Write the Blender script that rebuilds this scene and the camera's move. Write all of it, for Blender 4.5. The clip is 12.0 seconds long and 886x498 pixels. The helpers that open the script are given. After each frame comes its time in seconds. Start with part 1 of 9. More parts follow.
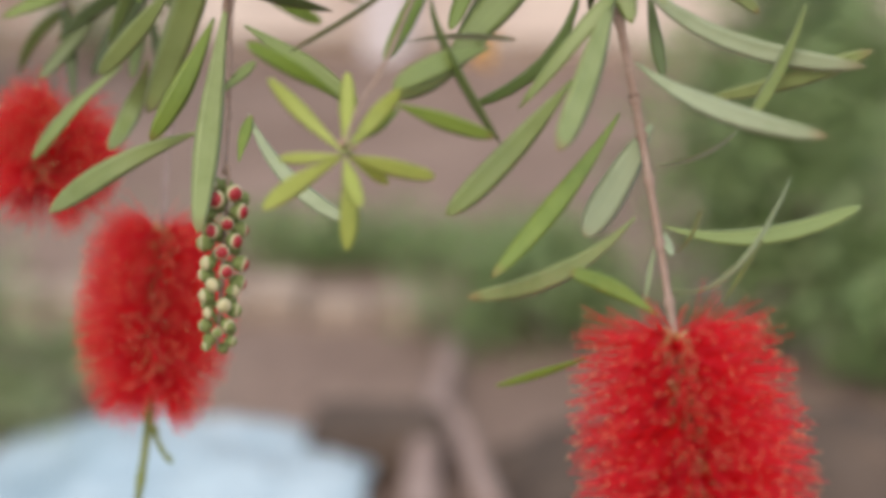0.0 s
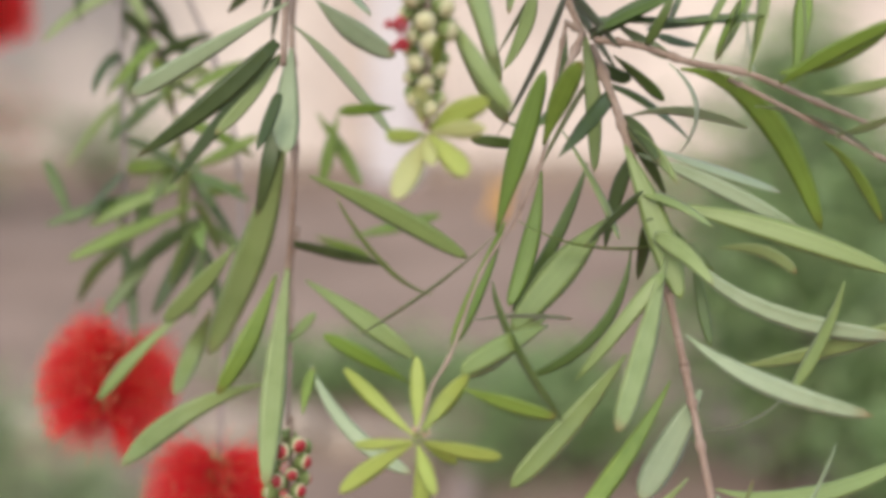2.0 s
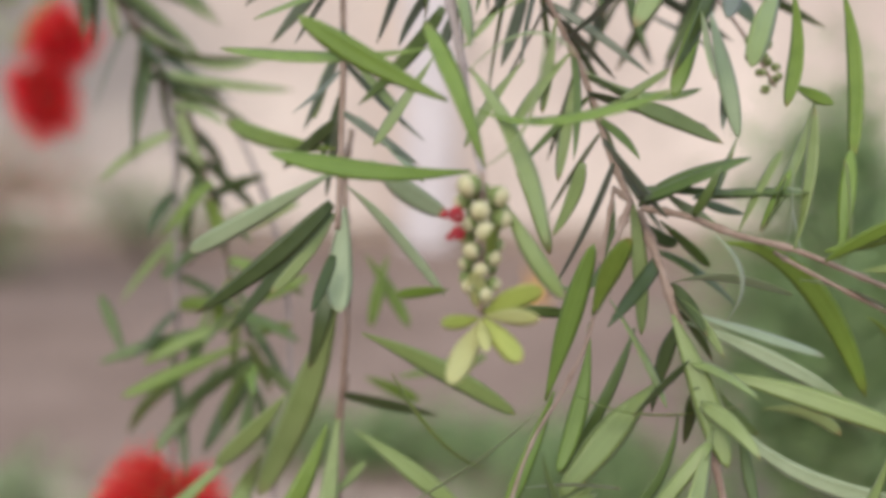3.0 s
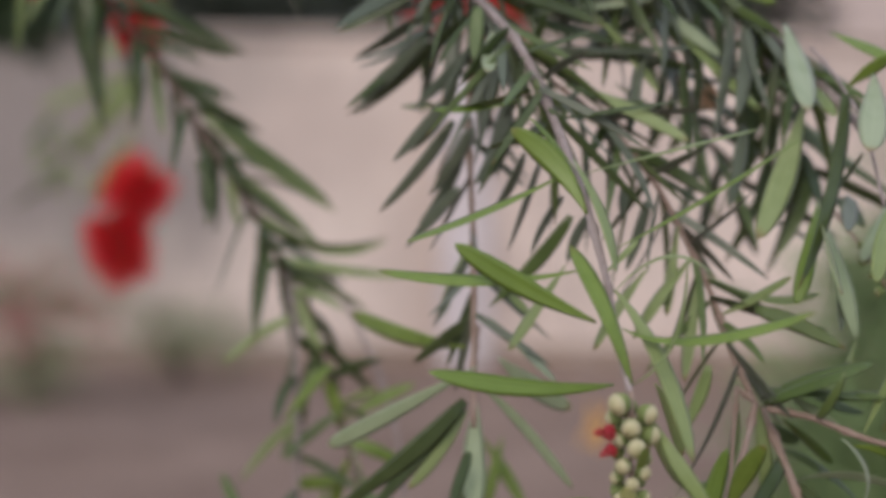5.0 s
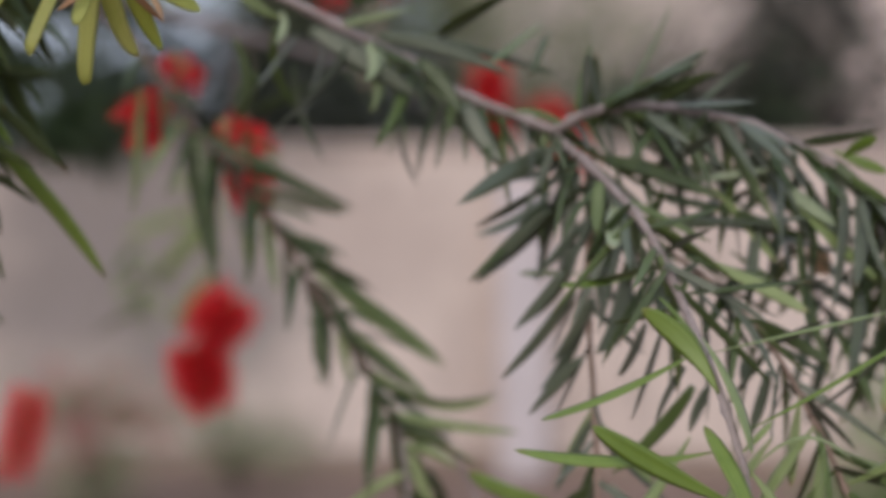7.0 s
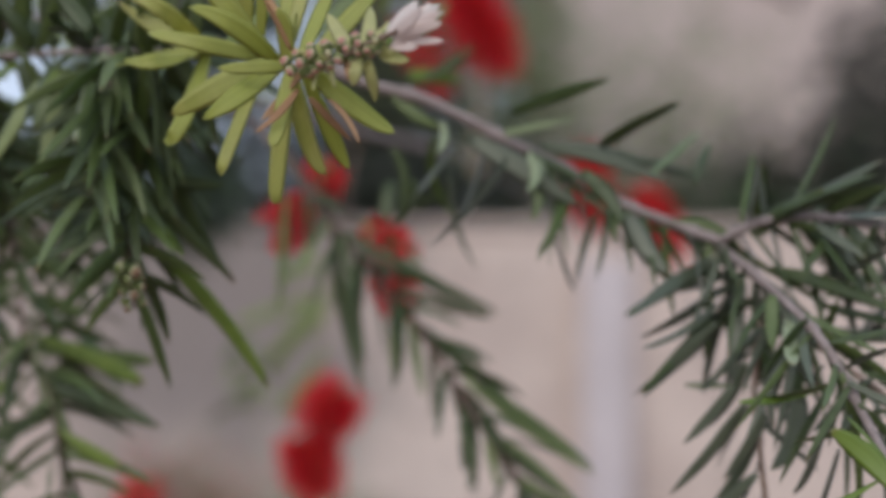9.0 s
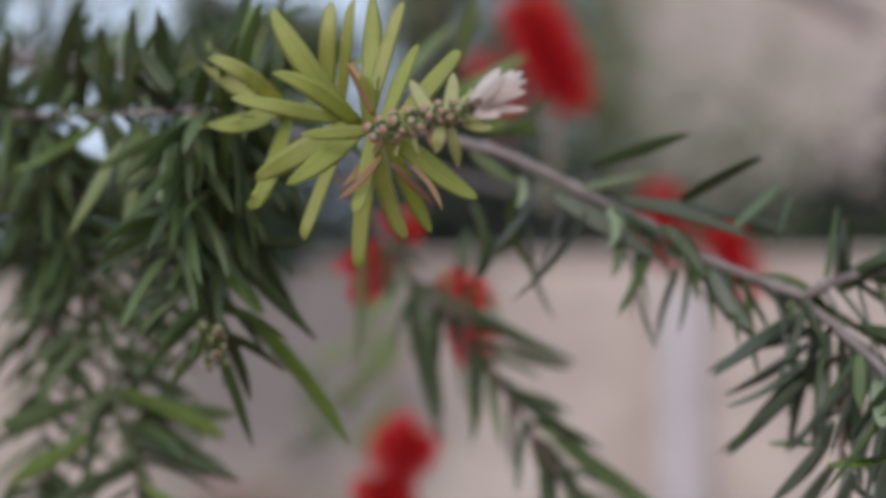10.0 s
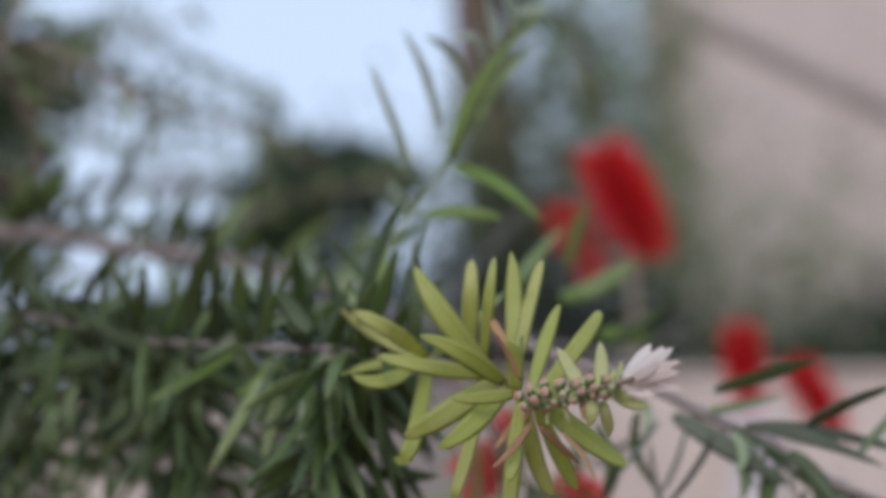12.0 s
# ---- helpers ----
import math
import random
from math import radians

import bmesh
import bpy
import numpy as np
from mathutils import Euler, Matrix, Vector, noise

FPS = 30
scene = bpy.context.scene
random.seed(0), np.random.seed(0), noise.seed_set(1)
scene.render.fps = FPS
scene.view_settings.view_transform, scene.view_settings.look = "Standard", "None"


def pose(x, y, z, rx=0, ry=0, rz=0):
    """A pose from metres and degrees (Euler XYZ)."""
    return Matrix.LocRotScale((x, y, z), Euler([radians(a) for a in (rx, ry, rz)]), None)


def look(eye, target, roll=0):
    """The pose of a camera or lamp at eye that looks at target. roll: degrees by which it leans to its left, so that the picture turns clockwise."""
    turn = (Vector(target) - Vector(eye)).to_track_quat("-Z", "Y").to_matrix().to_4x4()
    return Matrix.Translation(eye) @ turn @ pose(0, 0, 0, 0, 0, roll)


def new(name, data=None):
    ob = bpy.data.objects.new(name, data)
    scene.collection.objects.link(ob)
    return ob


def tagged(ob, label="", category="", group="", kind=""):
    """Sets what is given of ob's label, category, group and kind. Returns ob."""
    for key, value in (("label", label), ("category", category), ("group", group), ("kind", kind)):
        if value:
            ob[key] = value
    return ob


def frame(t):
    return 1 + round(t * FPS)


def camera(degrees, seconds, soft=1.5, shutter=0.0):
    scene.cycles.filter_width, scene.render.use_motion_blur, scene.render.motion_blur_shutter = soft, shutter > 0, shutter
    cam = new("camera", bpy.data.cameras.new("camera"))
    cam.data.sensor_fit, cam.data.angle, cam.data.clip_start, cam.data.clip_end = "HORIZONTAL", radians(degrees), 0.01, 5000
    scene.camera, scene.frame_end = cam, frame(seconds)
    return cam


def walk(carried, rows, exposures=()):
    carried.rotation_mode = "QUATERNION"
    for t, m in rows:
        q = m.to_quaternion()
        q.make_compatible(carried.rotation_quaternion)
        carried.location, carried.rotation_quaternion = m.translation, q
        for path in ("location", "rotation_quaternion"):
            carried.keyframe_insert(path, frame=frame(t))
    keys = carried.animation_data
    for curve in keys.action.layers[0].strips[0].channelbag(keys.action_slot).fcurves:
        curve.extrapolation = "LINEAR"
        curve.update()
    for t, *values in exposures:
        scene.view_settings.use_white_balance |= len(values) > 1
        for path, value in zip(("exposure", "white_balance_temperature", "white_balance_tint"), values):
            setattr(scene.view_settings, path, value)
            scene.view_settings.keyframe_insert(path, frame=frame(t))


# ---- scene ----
cam = camera(34.5, 12.0, soft=4.2)
PATH = [
    (0, (0.0076, -0.4014, 1.3230), (0.1077, 1.5223, 0.7850), 1.66),
    (0.5, (-0.0211, -0.4157, 1.3276), (0.1438, 1.5176, 0.8426), 1.66),
    (1, (-0.0110, -0.4122, 1.3458), (0.1200, 1.5323, 0.8967), 1.80),
    (1.5, (0.0020, -0.4048, 1.3690), (0.0997, 1.5507, 0.9611), 2.00),
    (2, (-0.0127, -0.4132, 1.3782), (0.0797, 1.5471, 0.9928), 0.80),
    (2.5, (-0.0319, -0.4165, 1.3990), (0.0850, 1.5470, 1.0372), 0.60),
    (3, (-0.0199, -0.4182, 1.4153), (0.0267, 1.5584, 1.1138), 0.96),
    (3.2, (-0.0208, -0.4163, 1.4177), (0.0190, 1.5633, 1.1354), 0.73),
    (4.8, (-0.0564, -0.4409, 1.4474), (-0.0410, 1.5533, 1.2958), 0.84),
    (5, (-0.0584, -0.4422, 1.4504), (-0.0580, 1.5527, 1.3076), 0.45),
    (5.5, (-0.0739, -0.4491, 1.4520), (-0.0796, 1.5483, 1.3510), 0.07),
    (6, (-0.0680, -0.4507, 1.4634), (-0.1318, 1.5476, 1.4097), 1.10),
    (6.5, (-0.0680, -0.4460, 1.4672), (-0.1549, 1.5518, 1.4334), 0.93),
    (7, (-0.0862, -0.4560, 1.4773), (-0.1619, 1.5426, 1.4794), 0.09),
    (7.2, (-0.0905, -0.4553, 1.4802), (-0.1695, 1.5430, 1.5019), 0.14),
    (8.8, (-0.1252, -0.4562, 1.4920), (-0.2791, 1.5355, 1.5882), 0.29),
    (9, (-0.1235, -0.4571, 1.4906), (-0.3075, 1.5312, 1.6034), 0.36),
    (9.5, (-0.1257, -0.4570, 1.4937), (-0.3466, 1.5262, 1.6286), 0.17),
    (10, (-0.1281, -0.4568, 1.5028), (-0.4089, 1.5175, 1.6550), 0.32),
    (10.5, (-0.1300, -0.4647, 1.5116), (-0.4415, 1.5032, 1.6862), -0.01),
    (11, (-0.1259, -0.4640, 1.5151), (-0.4667, 1.4906, 1.7666), -0.13),
    (11.5, (-0.1332, -0.4684, 1.5297), (-0.4921, 1.4791, 1.8100), -0.39),
    (12, (-0.1538, -0.4827, 1.5523), (-0.5166, 1.4593, 1.8635), -0.37),
]
walk(cam, [(t, look(eye, target, roll)) for t, eye, target, roll in PATH], [
    (0.0, 0.56, 7150, 9), (1.0, 0.69, 7000, 6), (2.2, 0.78, 6800, 4), (3.0, 0.61, 6640, 5), (4.8, 0.1, 6600, 11), (7.0, 0.0, 6600, 11), (9.0, -0.07, 6330, 9), (10.5, -0.12, 6260, 8), (12.0, -0.02, 6090, 8)])
# shallow depth of field, focus locked a little under half a metre
cam.data.dof.use_dof = True
cam.data.dof.focus_distance = 0.485
cam.data.dof.aperture_fstop = 4.4

# ---- light: bright hazy sky, soft sun ----
world = bpy.data.worlds.new("sky")
scene.world = world
world.use_nodes = True
wn = world.node_tree
sky = wn.nodes.new("ShaderNodeTexSky")
sky.sky_type = "NISHITA"
sky.sun_disc = False
sky.sun_elevation, sky.sun_rotation = radians(42), radians(200)
sky.dust_density, sky.air_density = 7.0, 1.0
veil = wn.nodes.new("ShaderNodeMix")  # high thin cloud over the blue
veil.data_type = "RGBA"
veil.inputs[0].default_value = 0.75
veil.inputs[7].default_value = (5.6, 6.35, 7.8, 1)
wn.links.new(sky.outputs[0], veil.inputs[6])
wn.links.new(veil.outputs[2], wn.nodes["Background"].inputs[0])
wn.nodes["Background"].inputs[1].default_value = 0.15
sun = new("sun", bpy.data.lights.new("sun", "SUN"))
sun.data.energy, sun.data.angle, sun.data.color = 0.5, radians(25), (1.0, 0.92, 0.80)
sun.matrix_world = look((-0.34 * 8, -0.94 * 8, 7.2), (0, 0, 0))


# ---- materials ----
def nodes_of(name):
    m = bpy.data.materials.new(name)
    m.use_nodes = True
    nt = m.node_tree
    return m, nt, nt.nodes["Principled BSDF"], nt.nodes["Material Output"]


def add(nt, kind, **values):
    n = nt.nodes.new(kind)
    for k, v in values.items():
        n.inputs[k.replace("_", " ")].default_value = v
    return n


def mixed(nt, a, b, fac):
    """Colour mix of two sockets or colours by a socket or number."""
    n = nt.nodes.new("ShaderNodeMix")
    n.data_type = "RGBA"
    for slot, v in ((0, fac), (6, a), (7, b)):
        if isinstance(v, (int, float)):
            n.inputs[slot].default_value = v
        elif isinstance(v, tuple):
            n.inputs[slot].default_value = (*v, 1)
        else:
            nt.links.new(v, n.inputs[slot])
    return n.outputs[2]


def ramp(nt, value, lo, hi):
    n = nt.nodes.new("ShaderNodeMapRange")
    n.inputs[1].default_value, n.inputs[2].default_value = lo, hi
    nt.links.new(value, n.inputs[0])
    return n.outputs[0]


def noise_tex(nt, scale, detail=4.0, coord="Object"):
    c = nt.nodes.new("ShaderNodeTexCoord")
    n = add(nt, "ShaderNodeTexNoise", Scale=scale, Detail=detail)
    nt.links.new(c.outputs[coord], n.inputs["Vector"])
    return n.outputs["Fac"]


def bumped(nt, p, height, strength, distance):
    b = add(nt, "ShaderNodeBump", Strength=strength, Distance=distance)
    nt.links.new(height, b.inputs["Height"])
    nt.links.new(b.outputs[0], p.inputs["Normal"])


def leaf_material(name, col, col2, rough=0.5, glow_through=0.3, rib=0.11, island=False, sheen=0.0, gloss=0.75):
    """Thin leaf: colour drifts per leaf and in blotches, paler midrib, light passes through."""
    m, nt, p, out = nodes_of(name)
    if island:
        rnd = nt.nodes.new("ShaderNodeNewGeometry").outputs["Random Per Island"]
    else:
        rnd = nt.nodes.new("ShaderNodeObjectInfo").outputs["Random"]
    base = mixed(nt, col, col2, rnd)
    blotch = ramp(nt, noise_tex(nt, 110.0), 0.45, 0.85)
    base = mixed(nt, base, tuple(c * 0.9 for c in col), blotch)
    if not island:
        uv = nt.nodes.new("ShaderNodeUVMap")
        sep = nt.nodes.new("ShaderNodeSeparateXYZ")
        nt.links.new(uv.outputs[0], sep.inputs[0])
        mid = nt.nodes.new("ShaderNodeMath")
        mid.operation = "ABSOLUTE"
        nt.links.new(sep.outputs[0], mid.inputs[0])
        line = ramp(nt, mid.outputs[0], 0.14, 0.02)
        fac = nt.nodes.new("ShaderNodeMath")
        fac.operation = "MULTIPLY"
        fac.inputs[1].default_value = rib
        nt.links.new(line, fac.inputs[0])
        base = mixed(nt, base, tuple(min(1, c * 1.7 + 0.05) for c in col), fac.outputs[0])
        tip = nt.nodes.new("ShaderNodeMath")  # many leaves have a browned tip
        tip.operation = "MULTIPLY"
        nt.links.new(ramp(nt, sep.outputs[1], 0.91, 1.0), tip.inputs[0])
        nt.links.new(ramp(nt, rnd, 0.3, 1.1), tip.inputs[1])
        base = mixed(nt, base, (0.30, 0.17, 0.06), tip.outputs[0])
        bumped(nt, p, noise_tex(nt, 1500.0, 2.0), 0.12, 0.0004)
    nt.links.new(base, p.inputs["Base Color"])
    p.inputs["Roughness"].default_value = rough
    p.inputs["Specular IOR Level"].default_value = gloss
    p.inputs["Sheen Weight"].default_value = sheen
    p.inputs["Sheen Roughness"].default_value = 0.45
    tr = nt.nodes.new("ShaderNodeBsdfTranslucent")
    nt.links.new(base, tr.inputs[0])
    mix = nt.nodes.new("ShaderNodeMixShader")
    mix.inputs[0].default_value = glow_through
    nt.links.new(p.outputs[0], mix.inputs[1])
    nt.links.new(tr.outputs[0], mix.inputs[2])
    nt.links.new(mix.outputs[0], out.inputs[0])
    return m


MATURE = leaf_material("mature_leaf", (0.25, 0.325, 0.095), (0.32, 0.385, 0.15), 0.42, rib=0.07, sheen=0.2)
DARK = leaf_material("glossy_leaf", (0.058, 0.092, 0.022), (0.10, 0.135, 0.045), 0.38, 0.30, sheen=0.05, gloss=0.6)
# greyer, paler version of the glossy leaf: sky sheen put into its colour
SKYLIT = leaf_material("skylit_leaf", (0.095, 0.12, 0.068), (0.145, 0.165, 0.105), 0.42, 0.22, sheen=0.2)
YOUNG = leaf_material("young_leaf", (0.18, 0.28, 0.030), (0.245, 0.335, 0.055), 0.42, 0.35, sheen=0.1)
MID = leaf_material("green_leaf", (0.105, 0.165, 0.032), (0.155, 0.21, 0.06), 0.40, 0.30, sheen=0.12)
SILVER = leaf_material("silvery_leaf", (0.33, 0.405, 0.22), (0.40, 0.46, 0.29), 0.48, rib=0.07, sheen=0.3)
DOWNY = leaf_material("downy_leaf", (0.52, 0.58, 0.46), (0.62, 0.66, 0.56), 0.7, 0.5, sheen=0.5)
FRESH = leaf_material("fresh_leaf", (0.50, 0.54, 0.12), (0.62, 0.61, 0.22), 0.5, 0.5)
SPRING = leaf_material("spring_leaf", (0.46, 0.53, 0.12), (0.52, 0.56, 0.15), 0.5, 0.45)
BRACT = leaf_material("pale_bract", (0.62, 0.62, 0.28), (0.66, 0.64, 0.34), 0.6, 0.5)
PINK = leaf_material("downy_pink_bract", (0.86, 0.72, 0.66), (0.90, 0.84, 0.80), 0.8, 0.45)
DRY = leaf_material("dry_leaf", (0.42, 0.23, 0.11), (0.50, 0.30, 0.15), 0.7, 0.2)
YELLOW = leaf_material("yellowed_leaf", (0.70, 0.42, 0.10), (0.74, 0.44, 0.20), 0.6, 0.35)
FAR_LEAF = leaf_material("shrub_leaf", (0.15, 0.235, 0.075), (0.30, 0.38, 0.17), 0.5, 0.25, island=True)
FAR_PALE = leaf_material("shrub_pale_leaf", (0.22, 0.28, 0.12), (0.34, 0.36, 0.21), 0.5, 0.25, island=True)
FAR_MID = leaf_material("tree_leaf", (0.035, 0.065, 0.025), (0.08, 0.12, 0.045), 0.5, 0.25, island=True)
TAN = leaf_material("withered_leaf", (0.72, 0.50, 0.30), (0.76, 0.54, 0.36), 0.6, 0.35)
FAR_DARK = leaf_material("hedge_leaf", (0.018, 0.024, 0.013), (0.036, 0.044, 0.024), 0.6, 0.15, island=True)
FAR_PINK = leaf_material("pink_blossom", (0.60, 0.28, 0.25), (0.66, 0.36, 0.30), 0.6, 0.3, island=True)


def plain_material(name, col, col2, scale, rough, bump=0.3, depth=0.001, fine=None):
    m, nt, p, out = nodes_of(name)
    n = noise_tex(nt, scale, 6.0)
    base = mixed(nt, col, col2, ramp(nt, n, 0.3, 0.7))
    f = noise_tex(nt, fine or scale * 9, 4.0)
    base = mixed(nt, base, tuple(c * 0.6 for c in col), ramp(nt, f, 0.55, 0.8))
    nt.links.new(base, p.inputs["Base Color"])
    p.inputs["Roughness"].default_value = rough
    bumped(nt, p, f, bump, depth)
    return m


BARK = plain_material("twig_bark", (0.24, 0.155, 0.115), (0.34, 0.245, 0.195), 90, 0.7, 0.5, 0.0006)
BARK_GREY = plain_material("grey_bark", (0.25, 0.195, 0.18), (0.37, 0.305, 0.29), 70, 0.8, 0.5, 0.0008)
TRUNK = plain_material("trunk_bark", (0.12, 0.08, 0.06), (0.20, 0.14, 0.11), 14, 0.9, 0.8, 0.01)
AXIS = plain_material("flower_axis", (0.30, 0.16, 0.07), (0.42, 0.12, 0.07), 200, 0.7)
CALYX = plain_material("calyx_tan", (0.46, 0.36, 0.17), (0.58, 0.48, 0.26), 300, 0.7, 0.3, 0.0003)
BUD_RIM = plain_material("bud_rim", (0.38, 0.36, 0.20), (0.50, 0.44, 0.30), 300, 0.7, 0.3, 0.0003)
BUD_BROWN = plain_material("capsule_brown", (0.17, 0.09, 0.05), (0.27, 0.16, 0.09), 260, 0.8, 0.4, 0.0003)
BUD_PINK = plain_material("bud_pink_brown", (0.42, 0.17, 0.13), (0.55, 0.30, 0.24), 260, 0.7, 0.3, 0.0003)
BUD = plain_material("bud_green", (0.13, 0.175, 0.05), (0.23, 0.26, 0.085), 260, 0.8, 0.3, 0.0003)
BUD_CREAM = plain_material("bud_cream", (0.40, 0.37, 0.19), (0.53, 0.46, 0.28), 300, 0.6, 0.3, 0.0003)
BUD_RED = plain_material("bud_crimson", (0.26, 0.006, 0.012), (0.38, 0.015, 0.025), 300, 0.5, 0.3, 0.0003)
OPENING = plain_material("opening_stamen", (0.34, 0.010, 0.02), (0.46, 0.02, 0.035), 300, 0.5, 0.2, 0.0003)
ANTHER = plain_material("anther_yellow", (0.90, 0.56, 0.28), (0.94, 0.70, 0.42), 500, 0.6)
SOIL = plain_material("dry_soil", (0.17, 0.11, 0.085), (0.26, 0.18, 0.145), 1.3, 0.95, 0.6, 0.02, 18)
SOIL_DARK = plain_material("damp_soil", (0.055, 0.037, 0.028), (0.13, 0.088, 0.065), 5, 0.95, 0.7, 0.02, 40)
STUCCO = plain_material("wall_plaster", (0.54, 0.435, 0.385), (0.80, 0.67, 0.59), 0.75, 0.9, 0.3, 0.01, 5)


def add_patch(mat, centre, size, col):
    """Mixes a ragged-edged patch of col into the base colour."""
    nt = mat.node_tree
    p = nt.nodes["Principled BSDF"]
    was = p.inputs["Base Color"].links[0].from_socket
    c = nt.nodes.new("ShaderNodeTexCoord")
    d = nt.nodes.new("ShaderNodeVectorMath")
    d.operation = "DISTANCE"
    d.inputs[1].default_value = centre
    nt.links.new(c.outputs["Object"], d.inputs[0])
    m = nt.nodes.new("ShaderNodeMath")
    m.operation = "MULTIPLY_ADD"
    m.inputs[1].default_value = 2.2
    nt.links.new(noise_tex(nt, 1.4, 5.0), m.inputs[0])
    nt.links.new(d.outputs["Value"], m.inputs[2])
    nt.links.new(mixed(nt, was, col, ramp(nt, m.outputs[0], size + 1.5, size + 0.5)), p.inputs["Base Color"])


# a greyer patch at the left, a paler one nearer the middle
add_patch(STUCCO, (-2.6, 9.2, 1.6), 1.25, (0.31, 0.265, 0.245))
add_patch(STUCCO, (-0.7, 9.2, 0.9), -0.1, (0.82, 0.69, 0.60))
FACADE = plain_material("house_plaster", (0.60, 0.485, 0.445), (0.67, 0.555, 0.51), 0.5, 0.9, 0.2, 0.01, 8)
TRIM = plain_material("grey_trim", (0.34, 0.27, 0.25), (0.40, 0.33, 0.31), 3, 0.8)
WHITE = plain_material("chalky_paint", (0.62, 0.55, 0.555), (0.71, 0.635, 0.64), 3, 0.7, 0.2, 0.004)
STONE = plain_material("edging_stone", (0.30, 0.22, 0.17), (0.40, 0.31, 0.25), 9, 0.9, 0.6, 0.01)
LOG = plain_material("bleached_wood", (0.25, 0.17, 0.145), (0.33, 0.24, 0.21), 12, 0.85, 0.7, 0.006)
SHEET = plain_material("pale_blue_plastic", (0.28, 0.39, 0.46), (0.44, 0.53, 0.58), 5, 0.35, 0.3, 0.01)


def red_material():
    """Stamen filaments: scarlet to crimson pink, slightly see-through."""
    m, nt, p, out = nodes_of("stamen_red")
    rnd = nt.nodes.new("ShaderNodeNewGeometry").outputs["Random Per Island"]
    base = mixed(nt, (0.95, 0.016, 0.022), (0.98, 0.10, 0.17), rnd)
    nt.links.new(base, p.inputs["Base Color"])
    p.inputs["Roughness"].default_value = 0.7
    p.inputs["Specular IOR Level"].default_value = 0.2
    tr = nt.nodes.new("ShaderNodeBsdfTranslucent")
    nt.links.new(base, tr.inputs[0])
    mix = nt.nodes.new("ShaderNodeMixShader")
    mix.inputs[0].default_value = 0.65
    nt.links.new(p.outputs[0], mix.inputs[1])
    nt.links.new(tr.outputs[0], mix.inputs[2])
    nt.links.new(mix.outputs[0], out.inputs[0])
    return m


RED = red_material()


# ---- building helpers ----
def mesh_of(name, verts, faces, mats, uvs=None, slots=None, smooth=True):
    me = bpy.data.meshes.new(name)
    me.from_pydata(verts, [], faces)
    for m in mats:
        me.materials.append(m)
    if smooth:
        me.polygons.foreach_set("use_smooth", [True] * len(me.polygons))
    if slots is not None:
        me.polygons.foreach_set("material_index", slots)
    if uvs is not None:
        layer = me.uv_layers.new(name="UVMap")
        idx = np.empty(len(me.loops), dtype=np.int32)
        me.loops.foreach_get("vertex_index", idx)
        layer.data.foreach_set("uv", np.asarray(uvs, dtype=np.float32)[idx].ravel())
    me.update()
    return me


def part(name, me, parent, label=""):
    ob = new(name, me)
    ob.parent = parent
    if label:
        tagged(ob, label)
    return ob


def thing(name, origin, label, category, group=""):
    ob = new(name)
    ob.location = origin
    ob.empty_display_size = 0.02
    return tagged(ob, label, category, group)


def rel(parent, p):
    """A world point in the frame of a thing (or of a part of it)."""
    top = parent
    while top.parent:
        top = top.parent
    return Vector(p) - top.location


def smooth_line(pts, per=6):
    """Catmull-Rom through the points."""
    pts = [Vector(p) for p in pts]
    ext = [2 * pts[0] - pts[1], *pts, 2 * pts[-1] - pts[-2]]
    out = []
    for i in range(1, len(ext) - 2):
        a, b, c, d = ext[i - 1:i + 3]
        for k in range(per):
            t = k / per
            out.append(0.5 * (2 * b + (c - a) * t + (2 * a - 5 * b + 4 * c - d) * t * t + (3 * b - a - 3 * c + d) * t ** 3))
    out.append(pts[-1])
    return out


def tube(line, radii, sides=8):
    """Verts and faces of a closed round tube along a line."""
    verts, faces = [], []
    n = len(line)
    side = Vector((0.3, 0.9, 0.2))
    for i, p in enumerate(line):
        t = (line[min(i + 1, n - 1)] - line[max(i - 1, 0)]).normalized()
        side = (side - t * side.dot(t)).normalized()
        up = t.cross(side)
        for k in range(sides):
            a = 2 * math.pi * k / sides
            verts.append(p + (side * math.cos(a) + up * math.sin(a)) * radii[i])
    for i in range(n - 1):
        for k in range(sides):
            q = (k + 1) % sides
            faces.append((i * sides + k, i * sides + q, (i + 1) * sides + q, (i + 1) * sides + k))
    faces.append(tuple(range(sides))[::-1])
    faces.append(tuple(range((n - 1) * sides, n * sides)))
    return verts, faces


def stem(branch, pts, r0, r1, mat=None, name="stem", label=""):
    line = smooth_line([rel(branch, p) for p in pts])
    n = len(line)
    rad = []
    for i in range(n):
        r = r0 + (r1 - r0) * i / (n - 1)
        rad.append(r * (1 + 0.16 * noise.noise(line[i] * 160) + (0.5 if i % 7 == 3 and r < 0.003 else 0)))
    v, f = tube(line, rad)
    return part(name, mesh_of(name, v, f, [mat or BARK]), branch, label)


SEG = 10
ACUTE = [((i / SEG + 0.05) ** 0.5 * (1 - i / SEG) ** 0.72) / 0.452 for i in range(SEG + 1)]
BLUNT = [0.12, 0.27, 0.48, 0.70, 0.88, 0.98, 1.0, 0.92, 0.75, 0.45, 0.04]
STEPS = [0.0, 0.08, 0.18, 0.30, 0.42, 0.54, 0.66, 0.78, 0.88, 0.96, 1.0]
ACUTE[SEG] = 0.03
RING = ((-1, 0), (-0.5, 0), (0, 0), (0.5, 0), (1, 0), (0.5, 1), (0, 1), (-0.5, 1))


